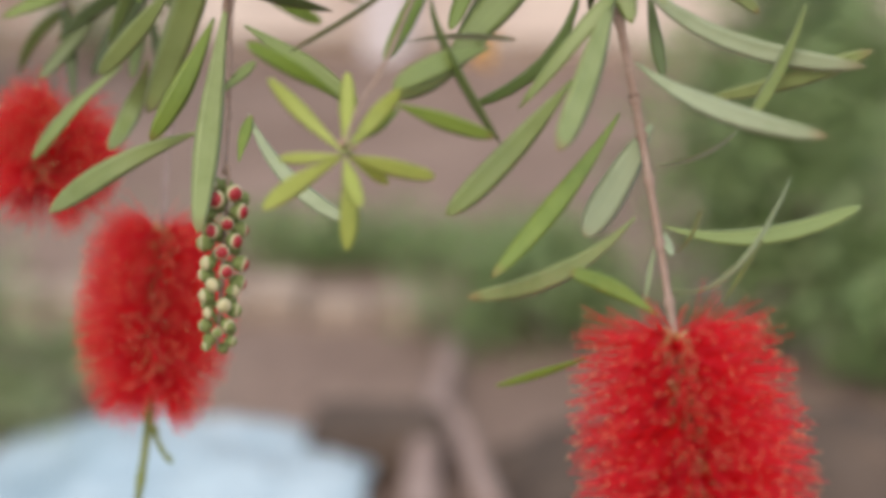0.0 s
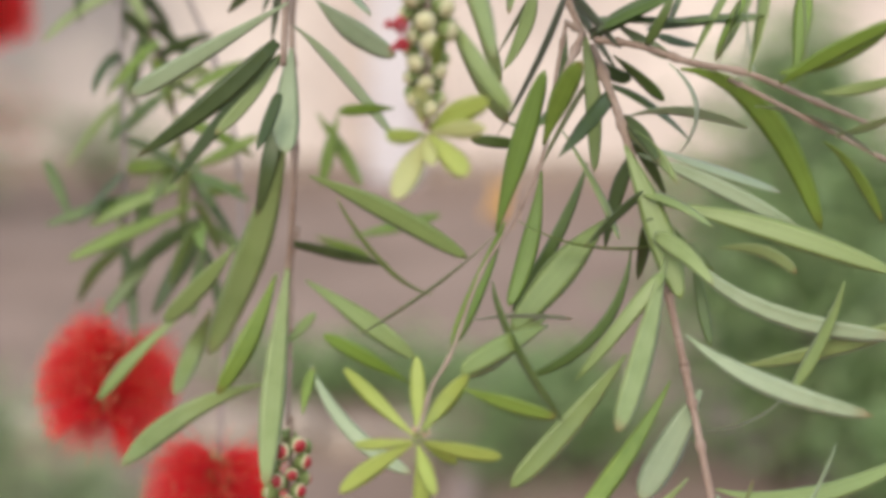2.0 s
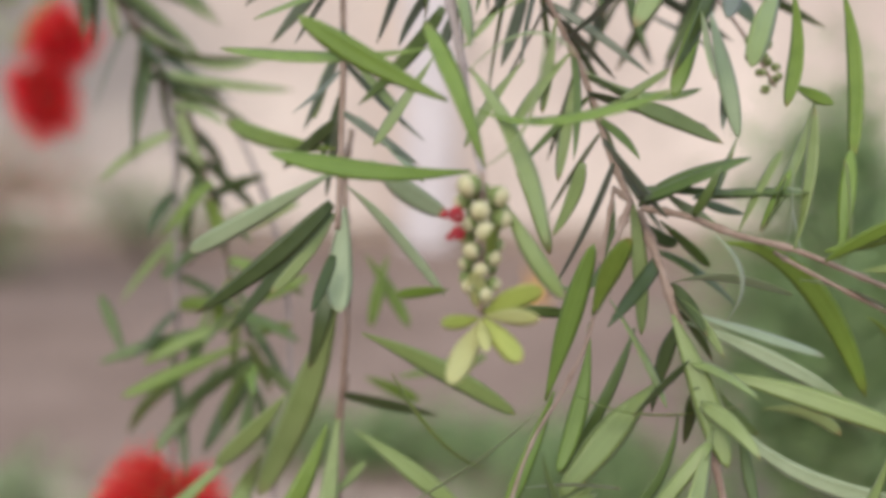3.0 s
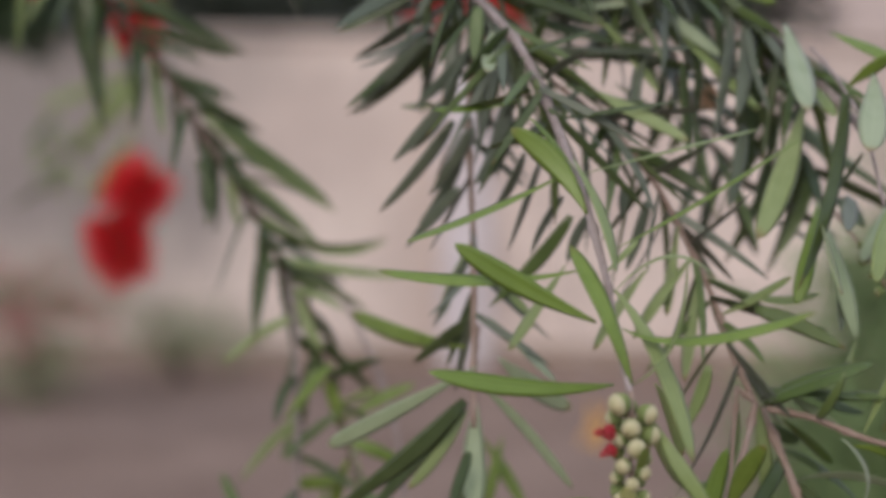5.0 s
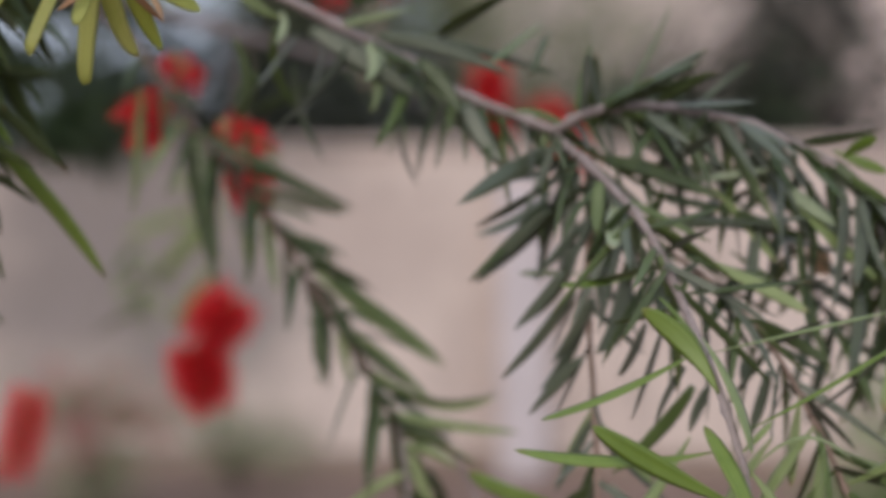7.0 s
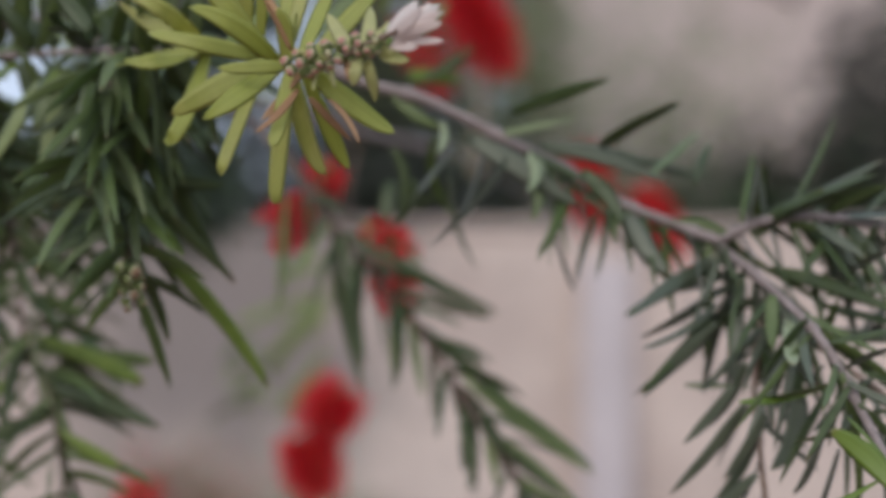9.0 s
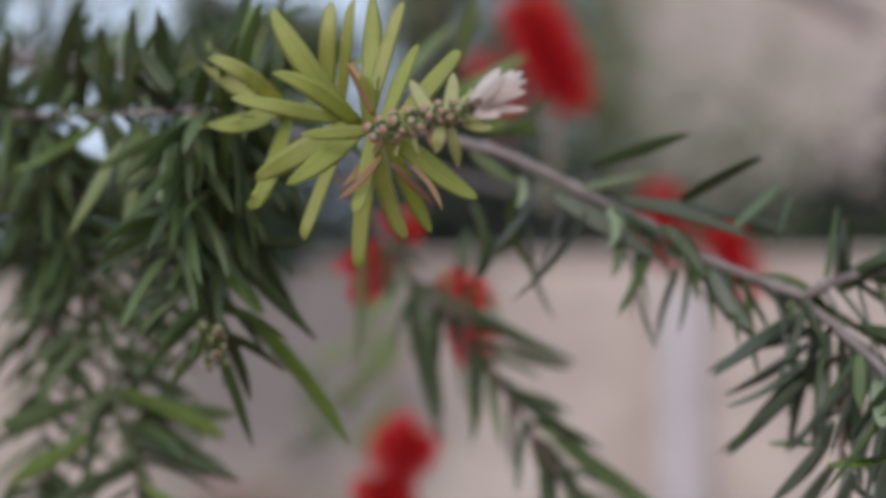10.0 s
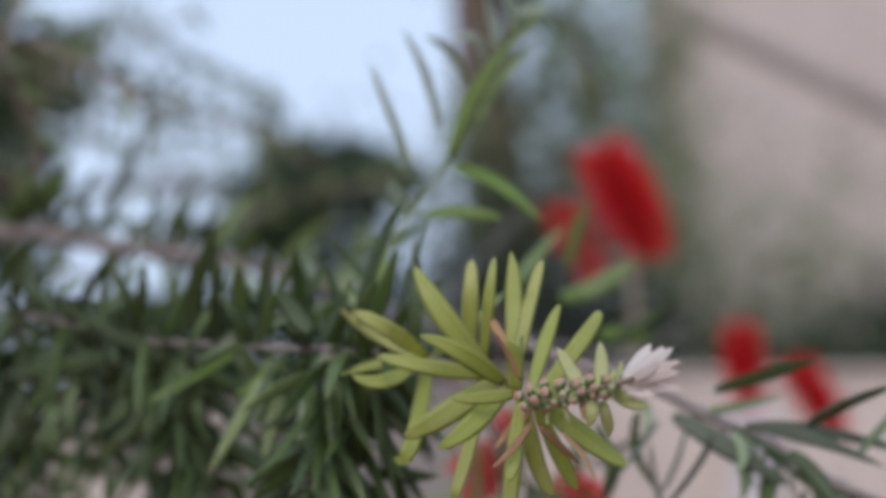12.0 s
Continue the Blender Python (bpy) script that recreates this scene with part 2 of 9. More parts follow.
def leaf(branch, mat, a, m, b, width, turn, acute=False):
    """A lance-shaped leaf from its foot a over m to its tip b: folded along the midrib, thin but solid."""
    a, m, b = (rel(branch, p) for p in (a, m, b))
    c = 2 * m - (a + b) / 2
    verts, uvs, faces = [], [], []
    twist = random.uniform(-16, 16)
    fold = random.uniform(0.03, 0.15)
    wave = random.uniform(0, 6.3)
    for i in range(SEG + 1):
        s = i / SEG if acute else STEPS[i]
        p = a * (1 - s) ** 2 + c * 2 * s * (1 - s) + b * s * s
        t = ((c - a) * (1 - s) + (b - c) * s).normalized()
        nrm = Vector((0, -1, 0)) - t * (-t.y)
        nrm.normalize()
        nrm = Matrix.Rotation(radians(turn + twist * (s - 0.5)), 3, t) @ nrm
        side = t.cross(nrm)
        hw = width * (0.46 * ACUTE[i] if acute else 0.48 * BLUNT[i]) * (1 + 0.05 * math.sin(9 * s + wave))
        for u, low in RING:
            lift = fold * abs(u) * hw + 0.02 * hw * math.sin(7 * s + wave + 2 * u)
            verts.append(p + side * (u * hw) + nrm * (lift - low * 0.00018))
            uvs.append((u, s))
    for i in range(SEG):
        for k in range(8):
            q = (k + 1) % 8
            faces.append((i * 8 + k, i * 8 + q, i * 8 + 8 + q, i * 8 + 8 + k))
    faces.append(tuple(range(8))[::-1])
    faces.append(tuple(range(SEG * 8, SEG * 8 + 8)))
    return part("leaf", mesh_of("leaf", verts, faces, [mat], uvs), branch)


def foliage(branch, pts, count, length, mats, seed, width=0.0062, lean=0.75, sag=0.25, arch=0.07, under=False):
    """Leaves in a spiral along a twig, slanting forward and sagging a little."""
    rng = random.Random(seed)
    line = smooth_line(pts, 8)
    for k in range(count):
        s = (k + rng.random()) / count
        i = min(int(s * (len(line) - 1)), len(line) - 2)
        p, t = line[i].lerp(line[i + 1], rng.random()), (line[i + 1] - line[i]).normalized()
        x, y = basis_for(t)
        ang = k * 2.39996 + rng.uniform(-0.5, 0.5)
        out = (x * math.cos(ang) + y * math.sin(ang) + t * rng.uniform(0.4, 1.1) * lean).normalized()
        if under:
            out.z = -abs(out.z) - 0.15
            out.normalize()
        ln = length * rng.uniform(0.7, 1.15)
        tip = p + out * ln + Vector((0, 0, -sag * ln * rng.uniform(0.4, 1.2)))
        mid = (p + tip) / 2 + Vector((rng.gauss(0, 0.03), rng.gauss(0, 0.03), arch)) * ln
        leaf(branch, rng.choice(mats), p, mid, tip, width * rng.uniform(0.8, 1.1), rng.uniform(-65, 65), True)


def basis_for(axis):
    x = axis.orthogonal().normalized()
    return x, axis.cross(x)


def bottlebrush(branch, a, b, reach, florets, per, lean=0.12, droop=0.0, skip=0.0, thick=0.00034):
    """A flower spike: woody axis, florets in a spiral, each a brush of red stamens with a yellow anther at the tip."""
    a, b = rel(branch, a), rel(branch, b)
    axis = (b - a)
    length = axis.length
    axis.normalize()
    x, y = basis_for(axis)
    rng = random.Random(int(length * 1e5) + florets)
    line = [a + axis * (length * k / 12) for k in range(13)]
    v, f = tube(line, [0.0017 * (1 + 0.35 * (k % 2)) * (1 - 0.03 * k) for k in range(13)], 8)
    spike = part("flower_spike", mesh_of("flower_spike", v, f, [AXIS]), branch, "scarlet bottlebrush flower spike")
    sv, sf, av, af, cv, cf = [], [], [], [], [], []
    for k in range(florets):
        if rng.random() < skip:
            continue
        h = (k + 0.5) / florets
        ang = k * 2.39996
        out0 = x * math.cos(ang) + y * math.sin(ang)
        foot = a + axis * (length * h) + out0 * 0.002
        # calyx cup
        i0 = len(cv)
        for r, d in ((0.0012, 0.0), (0.0021, 0.0016), (0.0019, 0.0034)):
            for q in range(6):
                w = 2 * math.pi * q / 6
                tang = axis.cross(out0)
                cv.append(foot + out0 * d + (axis * math.cos(w) + tang * math.sin(w)) * r)
        for j in range(2):
            for q in range(6):
                cf.append((i0 + j * 6 + q, i0 + j * 6 + (q + 1) % 6, i0 + j * 6 + 6 + (q + 1) % 6, i0 + j * 6 + 6 + q))
        end = 0.55 + 0.45 * math.sin(math.pi * (0.12 + 0.80 * h)) ** 0.6
        for j in range(per):
            out = (out0 + axis * rng.gauss(lean - 0.3 * max(0.0, 0.16 - h) / 0.16 + 1.2 * max(0.0, h - 0.8) / 0.2, 0.30) + axis.cross(out0) * rng.gauss(0, 0.45)).normalized()
            ln = reach * end * (1.14 - 0.6 * rng.random() ** 1.6)
            curl = axis * rng.gauss(0.16, 0.12) + axis.cross(out0) * rng.gauss(0, 0.12) + Vector((0, 0, -droop))
            p0 = foot + out0 * 0.003
            i0 = len(sv)
            s1, s2 = basis_for(out)
            for g in range(4):
                s = g / 3
                p = p0 + out * (ln * s) + curl * (ln * s * s * 0.55)
                for q in range(3):
                    w = 2 * math.pi * q / 3
                    sv.append(p + (s1 * math.cos(w) + s2 * math.sin(w)) * (thick - 0.3 * thick * s))
            for g in range(3):
                for q in range(3):
                    sf.append((i0 + g * 3 + q, i0 + g * 3 + (q + 1) % 3, i0 + g * 3 + 3 + (q + 1) % 3, i0 + g * 3 + 3 + q))
            if j % 5 > 1:
                continue
            i0 = len(av)
            for d in (out, -out, s1, s2, -s1, -s2):
                av.append(p + d * (0.00042 if d in (s1, -s1) else 0.00022))
            for q in range(4):
                e, g2 = 2 + q, 2 + (q + 1) % 4
                af += [(i0, i0 + e, i0 + g2), (i0 + 1, i0 + g2, i0 + e)]
    part("stamen_brush", mesh_of("stamen_brush", sv, sf, [RED]), spike, "fine scarlet stamen threads")["kind"] = "stuff"
    part("anther_dust", mesh_of("anther_dust", av, af, [ANTHER]), spike, "tiny yellow anthers")["kind"] = "stuff"
    part("calyx", mesh_of("calyx", cv, cf, [CALYX]), spike)["kind"] = "stuff"
    return spike


def bud_mesh(tip):
    """Urn-shaped bud, along z, 4.4 mm across: green cup, cream rim, domed tip."""
    rings = ((0.0008, -0.0008), (0.0020, 0.0002), (0.0024, 0.0014), (0.0025, 0.0027), (0.00195, 0.0033), (0.0015, 0.0038), (0.0009, 0.0042), (0.0003, 0.0043))
    v, f, s = [], [], []
    for i, (r, z) in enumerate(rings):
        for k in range(10):
            w = 2 * math.pi * k / 10
            rr = r * (1 + 0.07 * math.sin(5 * w) * (i > 3))
            v.append((rr * math.cos(w), rr * math.sin(w), z))
    for i in range(7):
        for k in range(10):
            f.append((i * 10 + k, i * 10 + (k + 1) % 10, i * 10 + 10 + (k + 1) % 10, i * 10 + 10 + k))
            s.append(0 if i < 3 else 1 if i < 4 else 2)
    f += [tuple(range(10))[::-1], tuple(range(70, 80))]
    s += [0, 2]
    return mesh_of("bud", v, f, [BUD, BUD_RIM, tip], slots=s)


BUDS = {"red": bud_mesh(BUD_RED), "cream": bud_mesh(BUD_CREAM), "green": bud_mesh(BUD), "pink": bud_mesh(BUD_PINK), "brown": bud_mesh(BUD_BROWN)}


def bud_spike(branch, a, b, count, spread, kinds, size=1.0):
    """Buds in a spiral round a stem from a to b."""
    a, b = rel(branch, a), rel(branch, b)
    axis = (b - a).normalized()
    x, y = basis_for(axis)
    rng = random.Random(count)
    for k in range(count):
        h = (k + 0.5) / count
        ang = k * 2.39996 + rng.uniform(-0.25, 0.25)
        out = (x * math.cos(ang) + y * math.sin(ang) + axis * rng.uniform(0.0, 0.35)).normalized()
        p = a + (b - a) * h + out * (spread * (1.06 - 0.3 * h) * rng.uniform(0.7, 1.1))
        ob = part("bud", BUDS[kinds(h, rng)], branch)
        ob.matrix_basis = Matrix.LocRotScale(p, out.to_track_quat("Z", "Y"), Vector((1, 1, 1)) * (size * (1.08 - 0.28 * h) * rng.uniform(0.8, 1.15)))


def opening_bud(branch, foot, out, reach, threads=15):
    """A bud just bursting: crimson stamens still curled over each other."""
    foot, out = rel(branch, foot), Vector(out).normalized()
    x, y = basis_for(out)
    rng = random.Random(8)
    v, f = [], []
    for k in range(threads):
        w = k * 2.39996
        side = x * math.cos(w) + y * math.sin(w)
        turn = x * math.cos(w + 1.9) + y * math.sin(w + 1.9)
        r = reach * rng.uniform(0.35, 0.75)
        end = 1.0 if k % 4 else 1.9
        line = smooth_line([foot + side * 0.0007, foot + out * reach * 0.5 + side * r, foot + out * reach * end + side * r * 0.6 + turn * r * 0.4, foot + out * reach * 0.75 * end - side * r * 0.3 + turn * r * 0.6], 4)
        tv, tf = tube(line, [0.00026] * len(line), 5)
        f += [tuple(i + len(v) for i in q) for q in tf]
        v += tv
    ob = part("opening_bud", mesh_of("opening_bud", v, f, [OPENING]), branch, "crimson stamens bursting from a bud")
    ob["kind"] = "stuff"
    return ob


def leaf_cloud(rng, centre, radii, count, length, width, hang=0.0, clumps=0, boxy=False, tight=1.0):
    """Many small folded blades gathered in clumps inside an uneven ellipsoid."""
    centre, verts, faces = Vector(centre), [], []
    seeds = []
    for _ in range(clumps):
        d = Vector((rng.gauss(0, 1), rng.gauss(0, 1), rng.gauss(0, 1))).normalized() * rng.uniform(0.35, 1.0)
        if boxy:
            d = Vector((rng.uniform(-1, 1), rng.uniform(-1, 1), rng.uniform(-1, 0.95)))
        seeds.append((d, rng.uniform(0.14, 0.34) * tight))
    for _ in range(count):
        s, spread = rng.choice(seeds)
        d = s + Vector((rng.gauss(0, spread), rng.gauss(0, spread), rng.gauss(0, spread)))
        p = centre + Vector((d.x * radii[0], d.y * radii[1], d.z * radii[2]))
        if p.z < 0.01:
            p.z = rng.uniform(0.01, 0.06)
        t = Vector((rng.gauss(0, 1), rng.gauss(0, 1), rng.gauss(0, 0.7) - hang)).normalized()
        side, nrm = basis_for(t)
        w = rng.uniform(0, 6.28)
        side, nrm = side * math.cos(w) + nrm * math.sin(w), nrm * math.cos(w) - side * math.sin(w)
        ln, wd = length * rng.uniform(0.6, 1.2), width * rng.uniform(0.7, 1.2)
        i = len(verts)
        verts += [p, p + t * ln * 0.45 + side * wd * 0.5 + nrm * wd * 0.15, p + t * ln, p + t * ln * 0.45 - side * wd * 0.5 + nrm * wd * 0.15,
                  p + t * ln * 0.5]
        faces += [(i, i + 1, i + 4), (i + 4, i + 1, i + 2), (i, i + 4, i + 3), (i + 4, i + 2, i + 3)]
    return verts, faces


def shrub(label, centre, radii, count, length, width, mat, category="shrub", seed=1, stems=5, hang=0.0, clumps=30, name="garden_shrub", blossom=0, boxy=False, tight=1.0):
    """A shrub: several woody stems from the ground and a crown of separate leaves."""
    rng = random.Random(seed)
    c = Vector(centre)
    ob = thing(name, (c.x, c.y, 0), label, category)
    for _ in range(stems):
        end = c + Vector((rng.uniform(-0.6, 0.6) * radii[0], rng.uniform(-0.6, 0.6) * radii[1], rng.uniform(0.0, 0.6) * radii[2]))
        foot = Vector((c.x + rng.uniform(-0.1, 0.1) * radii[0], c.y + rng.uniform(-0.1, 0.1) * radii[1], -0.02))
        mid = (foot + end) / 2 + Vector((rng.uniform(-0.1, 0.1), rng.uniform(-0.1, 0.1), 0.05)) * radii[0]
        stem(ob, [foot, mid, end], 0.022 * radii[0] + 0.004, 0.004 * radii[0] + 0.001, TRUNK)
    v, f = leaf_cloud(rng, c - ob.location, radii, count, length, width, hang, clumps, boxy, tight)
    part("crown", mesh_of("crown", v, f, [mat], smooth=False), ob)["kind"] = "stuff"
    if blossom:
        v, f = leaf_cloud(rng, c - ob.location + Vector((0, -0.1, 0.1)), radii, blossom, length * 0.7, width * 1.6, 0, 8)
        part("blossom", mesh_of("blossom", v, f, [FAR_PINK], smooth=False), ob, "faded pink blossom")["kind"] = "stuff"
    return ob


def slab(name, lo, hi, mat, bevel=0.02, rough=0.0, parent=None, label="", cuts=0):
    bm = bmesh.new()
    lo, hi = Vector(lo), Vector(hi)
    bmesh.ops.create_cube(bm, size=1, matrix=Matrix.LocRotScale((lo + hi) / 2, None, hi - lo))
    if cuts:
        bmesh.ops.subdivide_edges(bm, edges=bm.edges[:], cuts=cuts, use_grid_fill=True)
    if bevel:
        sharp = [e for e in bm.edges if len(e.link_faces) == 2 and e.calc_face_angle(0) > 0.5]
        bmesh.ops.bevel(bm, geom=sharp, offset=bevel, segments=2, affect="EDGES", profile=0.6)
    if rough:
        for v in bm.verts:
            v.co += Vector((noise.noise(v.co * 3.1), noise.noise(v.co * 3.1 + Vector((9, 0, 0))), noise.noise(v.co * 3.1 + Vector((0, 9, 0))))) * rough
    me = bpy.data.meshes.new(name)
    bm.to_mesh(me)
    bm.free()
    me.materials.append(mat)
    ob = new(name, me)
    if parent:
        ob.parent = parent
    if label:
        tagged(ob, label)
    return ob


def mound(name, centre, radii, mat, label, seed):
    """A low uneven heap that runs out into the soil."""
    rings, spokes, v, f = 9, 28, [(0, 0, radii[2])], []
    for i in range(1, rings + 1):
        for k in range(spokes):
            w, r = 2 * math.pi * k / spokes, i / rings
            edge = 1 + 0.22 * noise.noise((math.cos(w) * 1.3, math.sin(w) * 1.3, seed))
            x, y = radii[0] * r * edge * math.cos(w), radii[1] * r * edge * math.sin(w)
            z = radii[2] * (math.cos(math.pi * r) * 0.5 + 0.5) * (1 + 0.5 * noise.noise((x * 9, y * 9, seed))) + 0.012 * noise.noise((x * 24, y * 24, seed))
            v.append((x, y, z if i < rings else -0.05))
    for k in range(spokes):
        q = (k + 1) % spokes
        f.append((0, 1 + k, 1 + q))
        for i in range(rings - 1):
            a = 1 + i * spokes
            f.append((a + k, a + spokes + k, a + spokes + q, a + q))
    f.append(tuple(1 + (rings - 1) * spokes + k for k in range(spokes))[::-1])
    ob = new(name, mesh_of(name, v, f, [mat]))
    ob.location = centre
    return tagged(ob, label, "mound")


# ---- ground, wall, house ----
def ground_sheet():
    """One sheet to the horizon, finely uneven near the garden."""
    xs = [-900, -200, -50, -15, *[-6 + 0.25 * i for i in range(49)], 15, 50, 200, 900]
    ys = [-900, -200, -50, -12, *[-2 + 0.25 * i for i in range(49)], 16, 24, 50, 200, 2500]
    v, f = [], []
    for y in ys:
        for x in xs:
            near = abs(x) < 7 and -3 < y < 9
            v.append((x, y, 0.03 * noise.noise((x * 0.9, y * 0.9, 2)) - 0.015 if near else -0.02))
    w = len(xs)
    for j in range(len(ys) - 1):
        for i in range(w - 1):
            f.append((j * w + i, j * w + i + 1, j * w + w + i + 1, j * w + w + i))
    return new("ground", mesh_of("ground", v, f, [SOIL]))


tagged(ground_sheet(), "pinkish brown dry garden soil", "ground", kind="structure")
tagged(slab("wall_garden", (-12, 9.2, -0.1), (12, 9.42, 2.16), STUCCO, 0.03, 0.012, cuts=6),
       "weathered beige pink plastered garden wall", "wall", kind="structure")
tagged(slab("wall_coping", (-12, 9.15, 2.163), (12, 9.47, 2.22), STUCCO, 0.015), "plaster coping on the garden wall", "wall", kind="structure")
# added strip that makes the foot of the wall darker and browner
tagged(slab("wall_foot_strip", (-12, 9.15, -0.1), (12, 9.197, 0.11), STONE, 0.015, 0.01, cuts=5), "rough brown strip along the wall foot", "wall", kind="structure")
tagged(slab("pillar", (-0.07, 9.0, -0.05), (0.25, 9.147, 1.95), WHITE, 0.02, 0.01, cuts=3), "whitewashed pillar against the garden wall", "pillar", kind="structure")

house = thing("house", (4, 14, 0), "pink beige plastered house behind the garden wall", "house")
slab("house_wall", (-4.70, 0, -0.1), (9, 6, 8.5), FACADE, 0.03, parent=house)
slab("roof_edge", (-4.90, -0.25, 8.5), (9.2, 6.2, 8.75), TRIM, 0.03, parent=house, label="grey projecting roof edge")
# the dark diagonal line on the facade, built as a raised strip
slope_band = slab("sloping_band", (-1.6, -0.06, -0.09), (1.6, 0.04, 0.09), TRIM, 0.02, parent=house, label="grey sloping band across the plaster")
slope_band.matrix_basis = pose(-3.25, -0.005, 5.67, 0, 29.6, 0)

# ---- garden behind: shrubs, hedge, trees, things on the soil ----
shrub("broad green shrub on dry soil", (1.10, 3.32, 0.60), (0.36, 0.42, 0.58), 3600, 0.10, 0.030, FAR_LEAF, seed=3, clumps=34, tight=0.75)
shrub("low spreading shrub with dark green leaves", (1.45, 3.05, 0.20), (0.38, 0.34, 0.26), 1700, 0.09, 0.03, FAR_LEAF, seed=23, clumps=26, tight=0.8)
shrub("low grey green shrub on dry soil", (0.45, 3.44, 0.15), (0.29, 0.24, 0.17), 1900, 0.06, 0.022, FAR_LEAF, seed=4, clumps=36)
shrub("yellowish green tuft on dry soil", (-0.90, 2.81, 0.15), (0.28, 0.24, 0.21), 1700, 0.07, 0.02, FAR_PALE, seed=5, clumps=18)
shrub("low green groundcover behind stones", (-0.08, 4.15, 0.09), (0.41, 0.19, 0.11), 1200, 0.06, 0.024, FAR_LEAF, seed=6, clumps=30)
shrub("straggly shrub with faded pink blossom", (-2.35, 7.6, 0.42), (0.42, 0.3, 0.36), 900, 0.09, 0.03, FAR_PALE, seed=7, clumps=26, blossom=260)
shrub("thin grey green shrub before the wall", (-1.65, 8.3, 0.30), (0.40, 0.3, 0.28), 450, 0.09, 0.03, FAR_PALE, seed=8, clumps=20)
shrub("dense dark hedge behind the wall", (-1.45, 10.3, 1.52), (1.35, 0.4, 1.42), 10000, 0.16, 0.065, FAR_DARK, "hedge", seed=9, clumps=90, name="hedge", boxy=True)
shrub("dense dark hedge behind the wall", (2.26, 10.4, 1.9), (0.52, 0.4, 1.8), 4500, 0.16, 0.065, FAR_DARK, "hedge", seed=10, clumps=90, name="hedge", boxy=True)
shrub("dense dark hedge behind the wall", (0.95, 10.2, 1.22), (1.15, 0.35, 1.20), 6000, 0.16, 0.065, FAR_MID, "hedge", seed=14, clumps=90, name="hedge", boxy=True)
shrub("pale olive shrub behind the wall", (0.55, 10.9, 2.4), (1.2, 0.5, 1.6), 2200, 0.14, 0.045, FAR_PALE, seed=11, clumps=60)
shrub("tall grey green shrub before the house", (-0.95, 11.5, 3.7), (0.95, 0.6, 2.6), 8000, 0.15, 0.05, FAR_PALE, seed=12, clumps=220)


shrub("grey green foliage below the tall tree", (-1.85, 10.95, 3.2), (0.55, 0.4, 1.6), 2200, 0.15, 0.05, FAR_PALE, seed=18, clumps=60)
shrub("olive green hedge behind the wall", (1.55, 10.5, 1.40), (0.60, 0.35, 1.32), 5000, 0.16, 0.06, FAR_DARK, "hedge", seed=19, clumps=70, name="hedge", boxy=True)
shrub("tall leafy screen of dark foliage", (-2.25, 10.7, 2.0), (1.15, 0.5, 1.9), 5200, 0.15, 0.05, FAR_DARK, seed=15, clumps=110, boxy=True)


def tree(label, foot, trunk_top, r, crowns, seed, size=0.11):
    """Tapered trunk, limbs into each clump of the crown, and separate leaves with gaps of sky."""
    rng = random.Random(seed)
    ob = thing("garden_tree", foot, label, "tree")
    foot, top = Vector(foot), Vector(trunk_top)
    bend = (foot + top) / 2 + Vector((0.12, 0.05, 0))
    stem(ob, [foot - Vector((0, 0, 0.1)), bend, top], r, r * 0.55, TRUNK, "trunk")
    for centre, radii, count, mat in crowns:
        c = Vector(centre)
        stem(ob, [top - Vector((0, 0, 0.3)), (top + c) / 2 + Vector((rng.uniform(-0.2, 0.2), 0, 0.15)), c], r * 0.4, 0.012, TRUNK, "limb")
        for _ in range(5):
            d = Vector((rng.gauss(0, 0.6) * radii[0], rng.gauss(0, 0.6) * radii[1], rng.gauss(0, 0.5) * radii[2]))
            stem(ob, [c, c + d * 0.5 + Vector((0, 0, 0.05)), c + d], 0.012, 0.004, TRUNK, "twig")
        v, f = leaf_cloud(rng, c - foot, radii, count, size, size * 0.31, 0.5, 18, tight=0.36)
        part("crown", mesh_of("crown", v, f, [mat], smooth=False), ob)["kind"] = "stuff"
    return ob


tree("dark trunked garden tree with drooping foliage", (-1.85, 11.2, 0), (-2.05, 11.2, 5.9), 0.42, [
    ((-1.5, 11.0, 5.9), (0.6, 0.6, 0.7), 900, FAR_LEAF), ((-1.3, 11.3, 4.9), (0.6, 0.6, 0.7), 1200, FAR_LEAF)], 21)
tree("slender garden tree with open leafy crown", (-4.6, 5.6, 0), (-4.1, 5.5, 2.6), 0.10, [
    ((-3.18, 5.1, 2.75), (0.36, 0.5, 0.6), 800, FAR_MID),
    ((-1.85, 5.2, 2.68), (0.42, 0.4, 0.26), 260, FAR_MID), ((-2.25, 5.3, 2.1), (0.8, 0.5, 0.33), 1300, FAR_MID), ((-1.62, 5.2, 2.72), (0.36, 0.4, 0.30), 420, FAR_MID),
    ((-3.28, 5.2, 3.35), (0.34, 0.4, 0.5), 650, FAR_MID), ((-3.3, 5.2, 3.9), (0.7, 0.5, 0.5), 150, FAR_MID)], 22, 0.19)

# stone edging along the bed
edge_rng = random.Random(5)
for k in range(9):
    x = -1.376 + 0.184 * k
    w, d, h = edge_rng.uniform(0.078, 0.09), edge_rng.uniform(0.07, 0.11), edge_rng.uniform(0.07, 0.11)
    st = slab("edging_stone", (-w, -d, -0.03), (w, d, h), STONE, 0.03, 0.012, cuts=1)
    st.matrix_basis = pose(x, 3.60 + edge_rng.uniform(-0.03, 0.03), -0.01, edge_rng.uniform(-3, 3), 0, edge_rng.uniform(-8, 8))
    tagged(st, "rough tan stone edging a bed", "stone", "stones edging the bed")


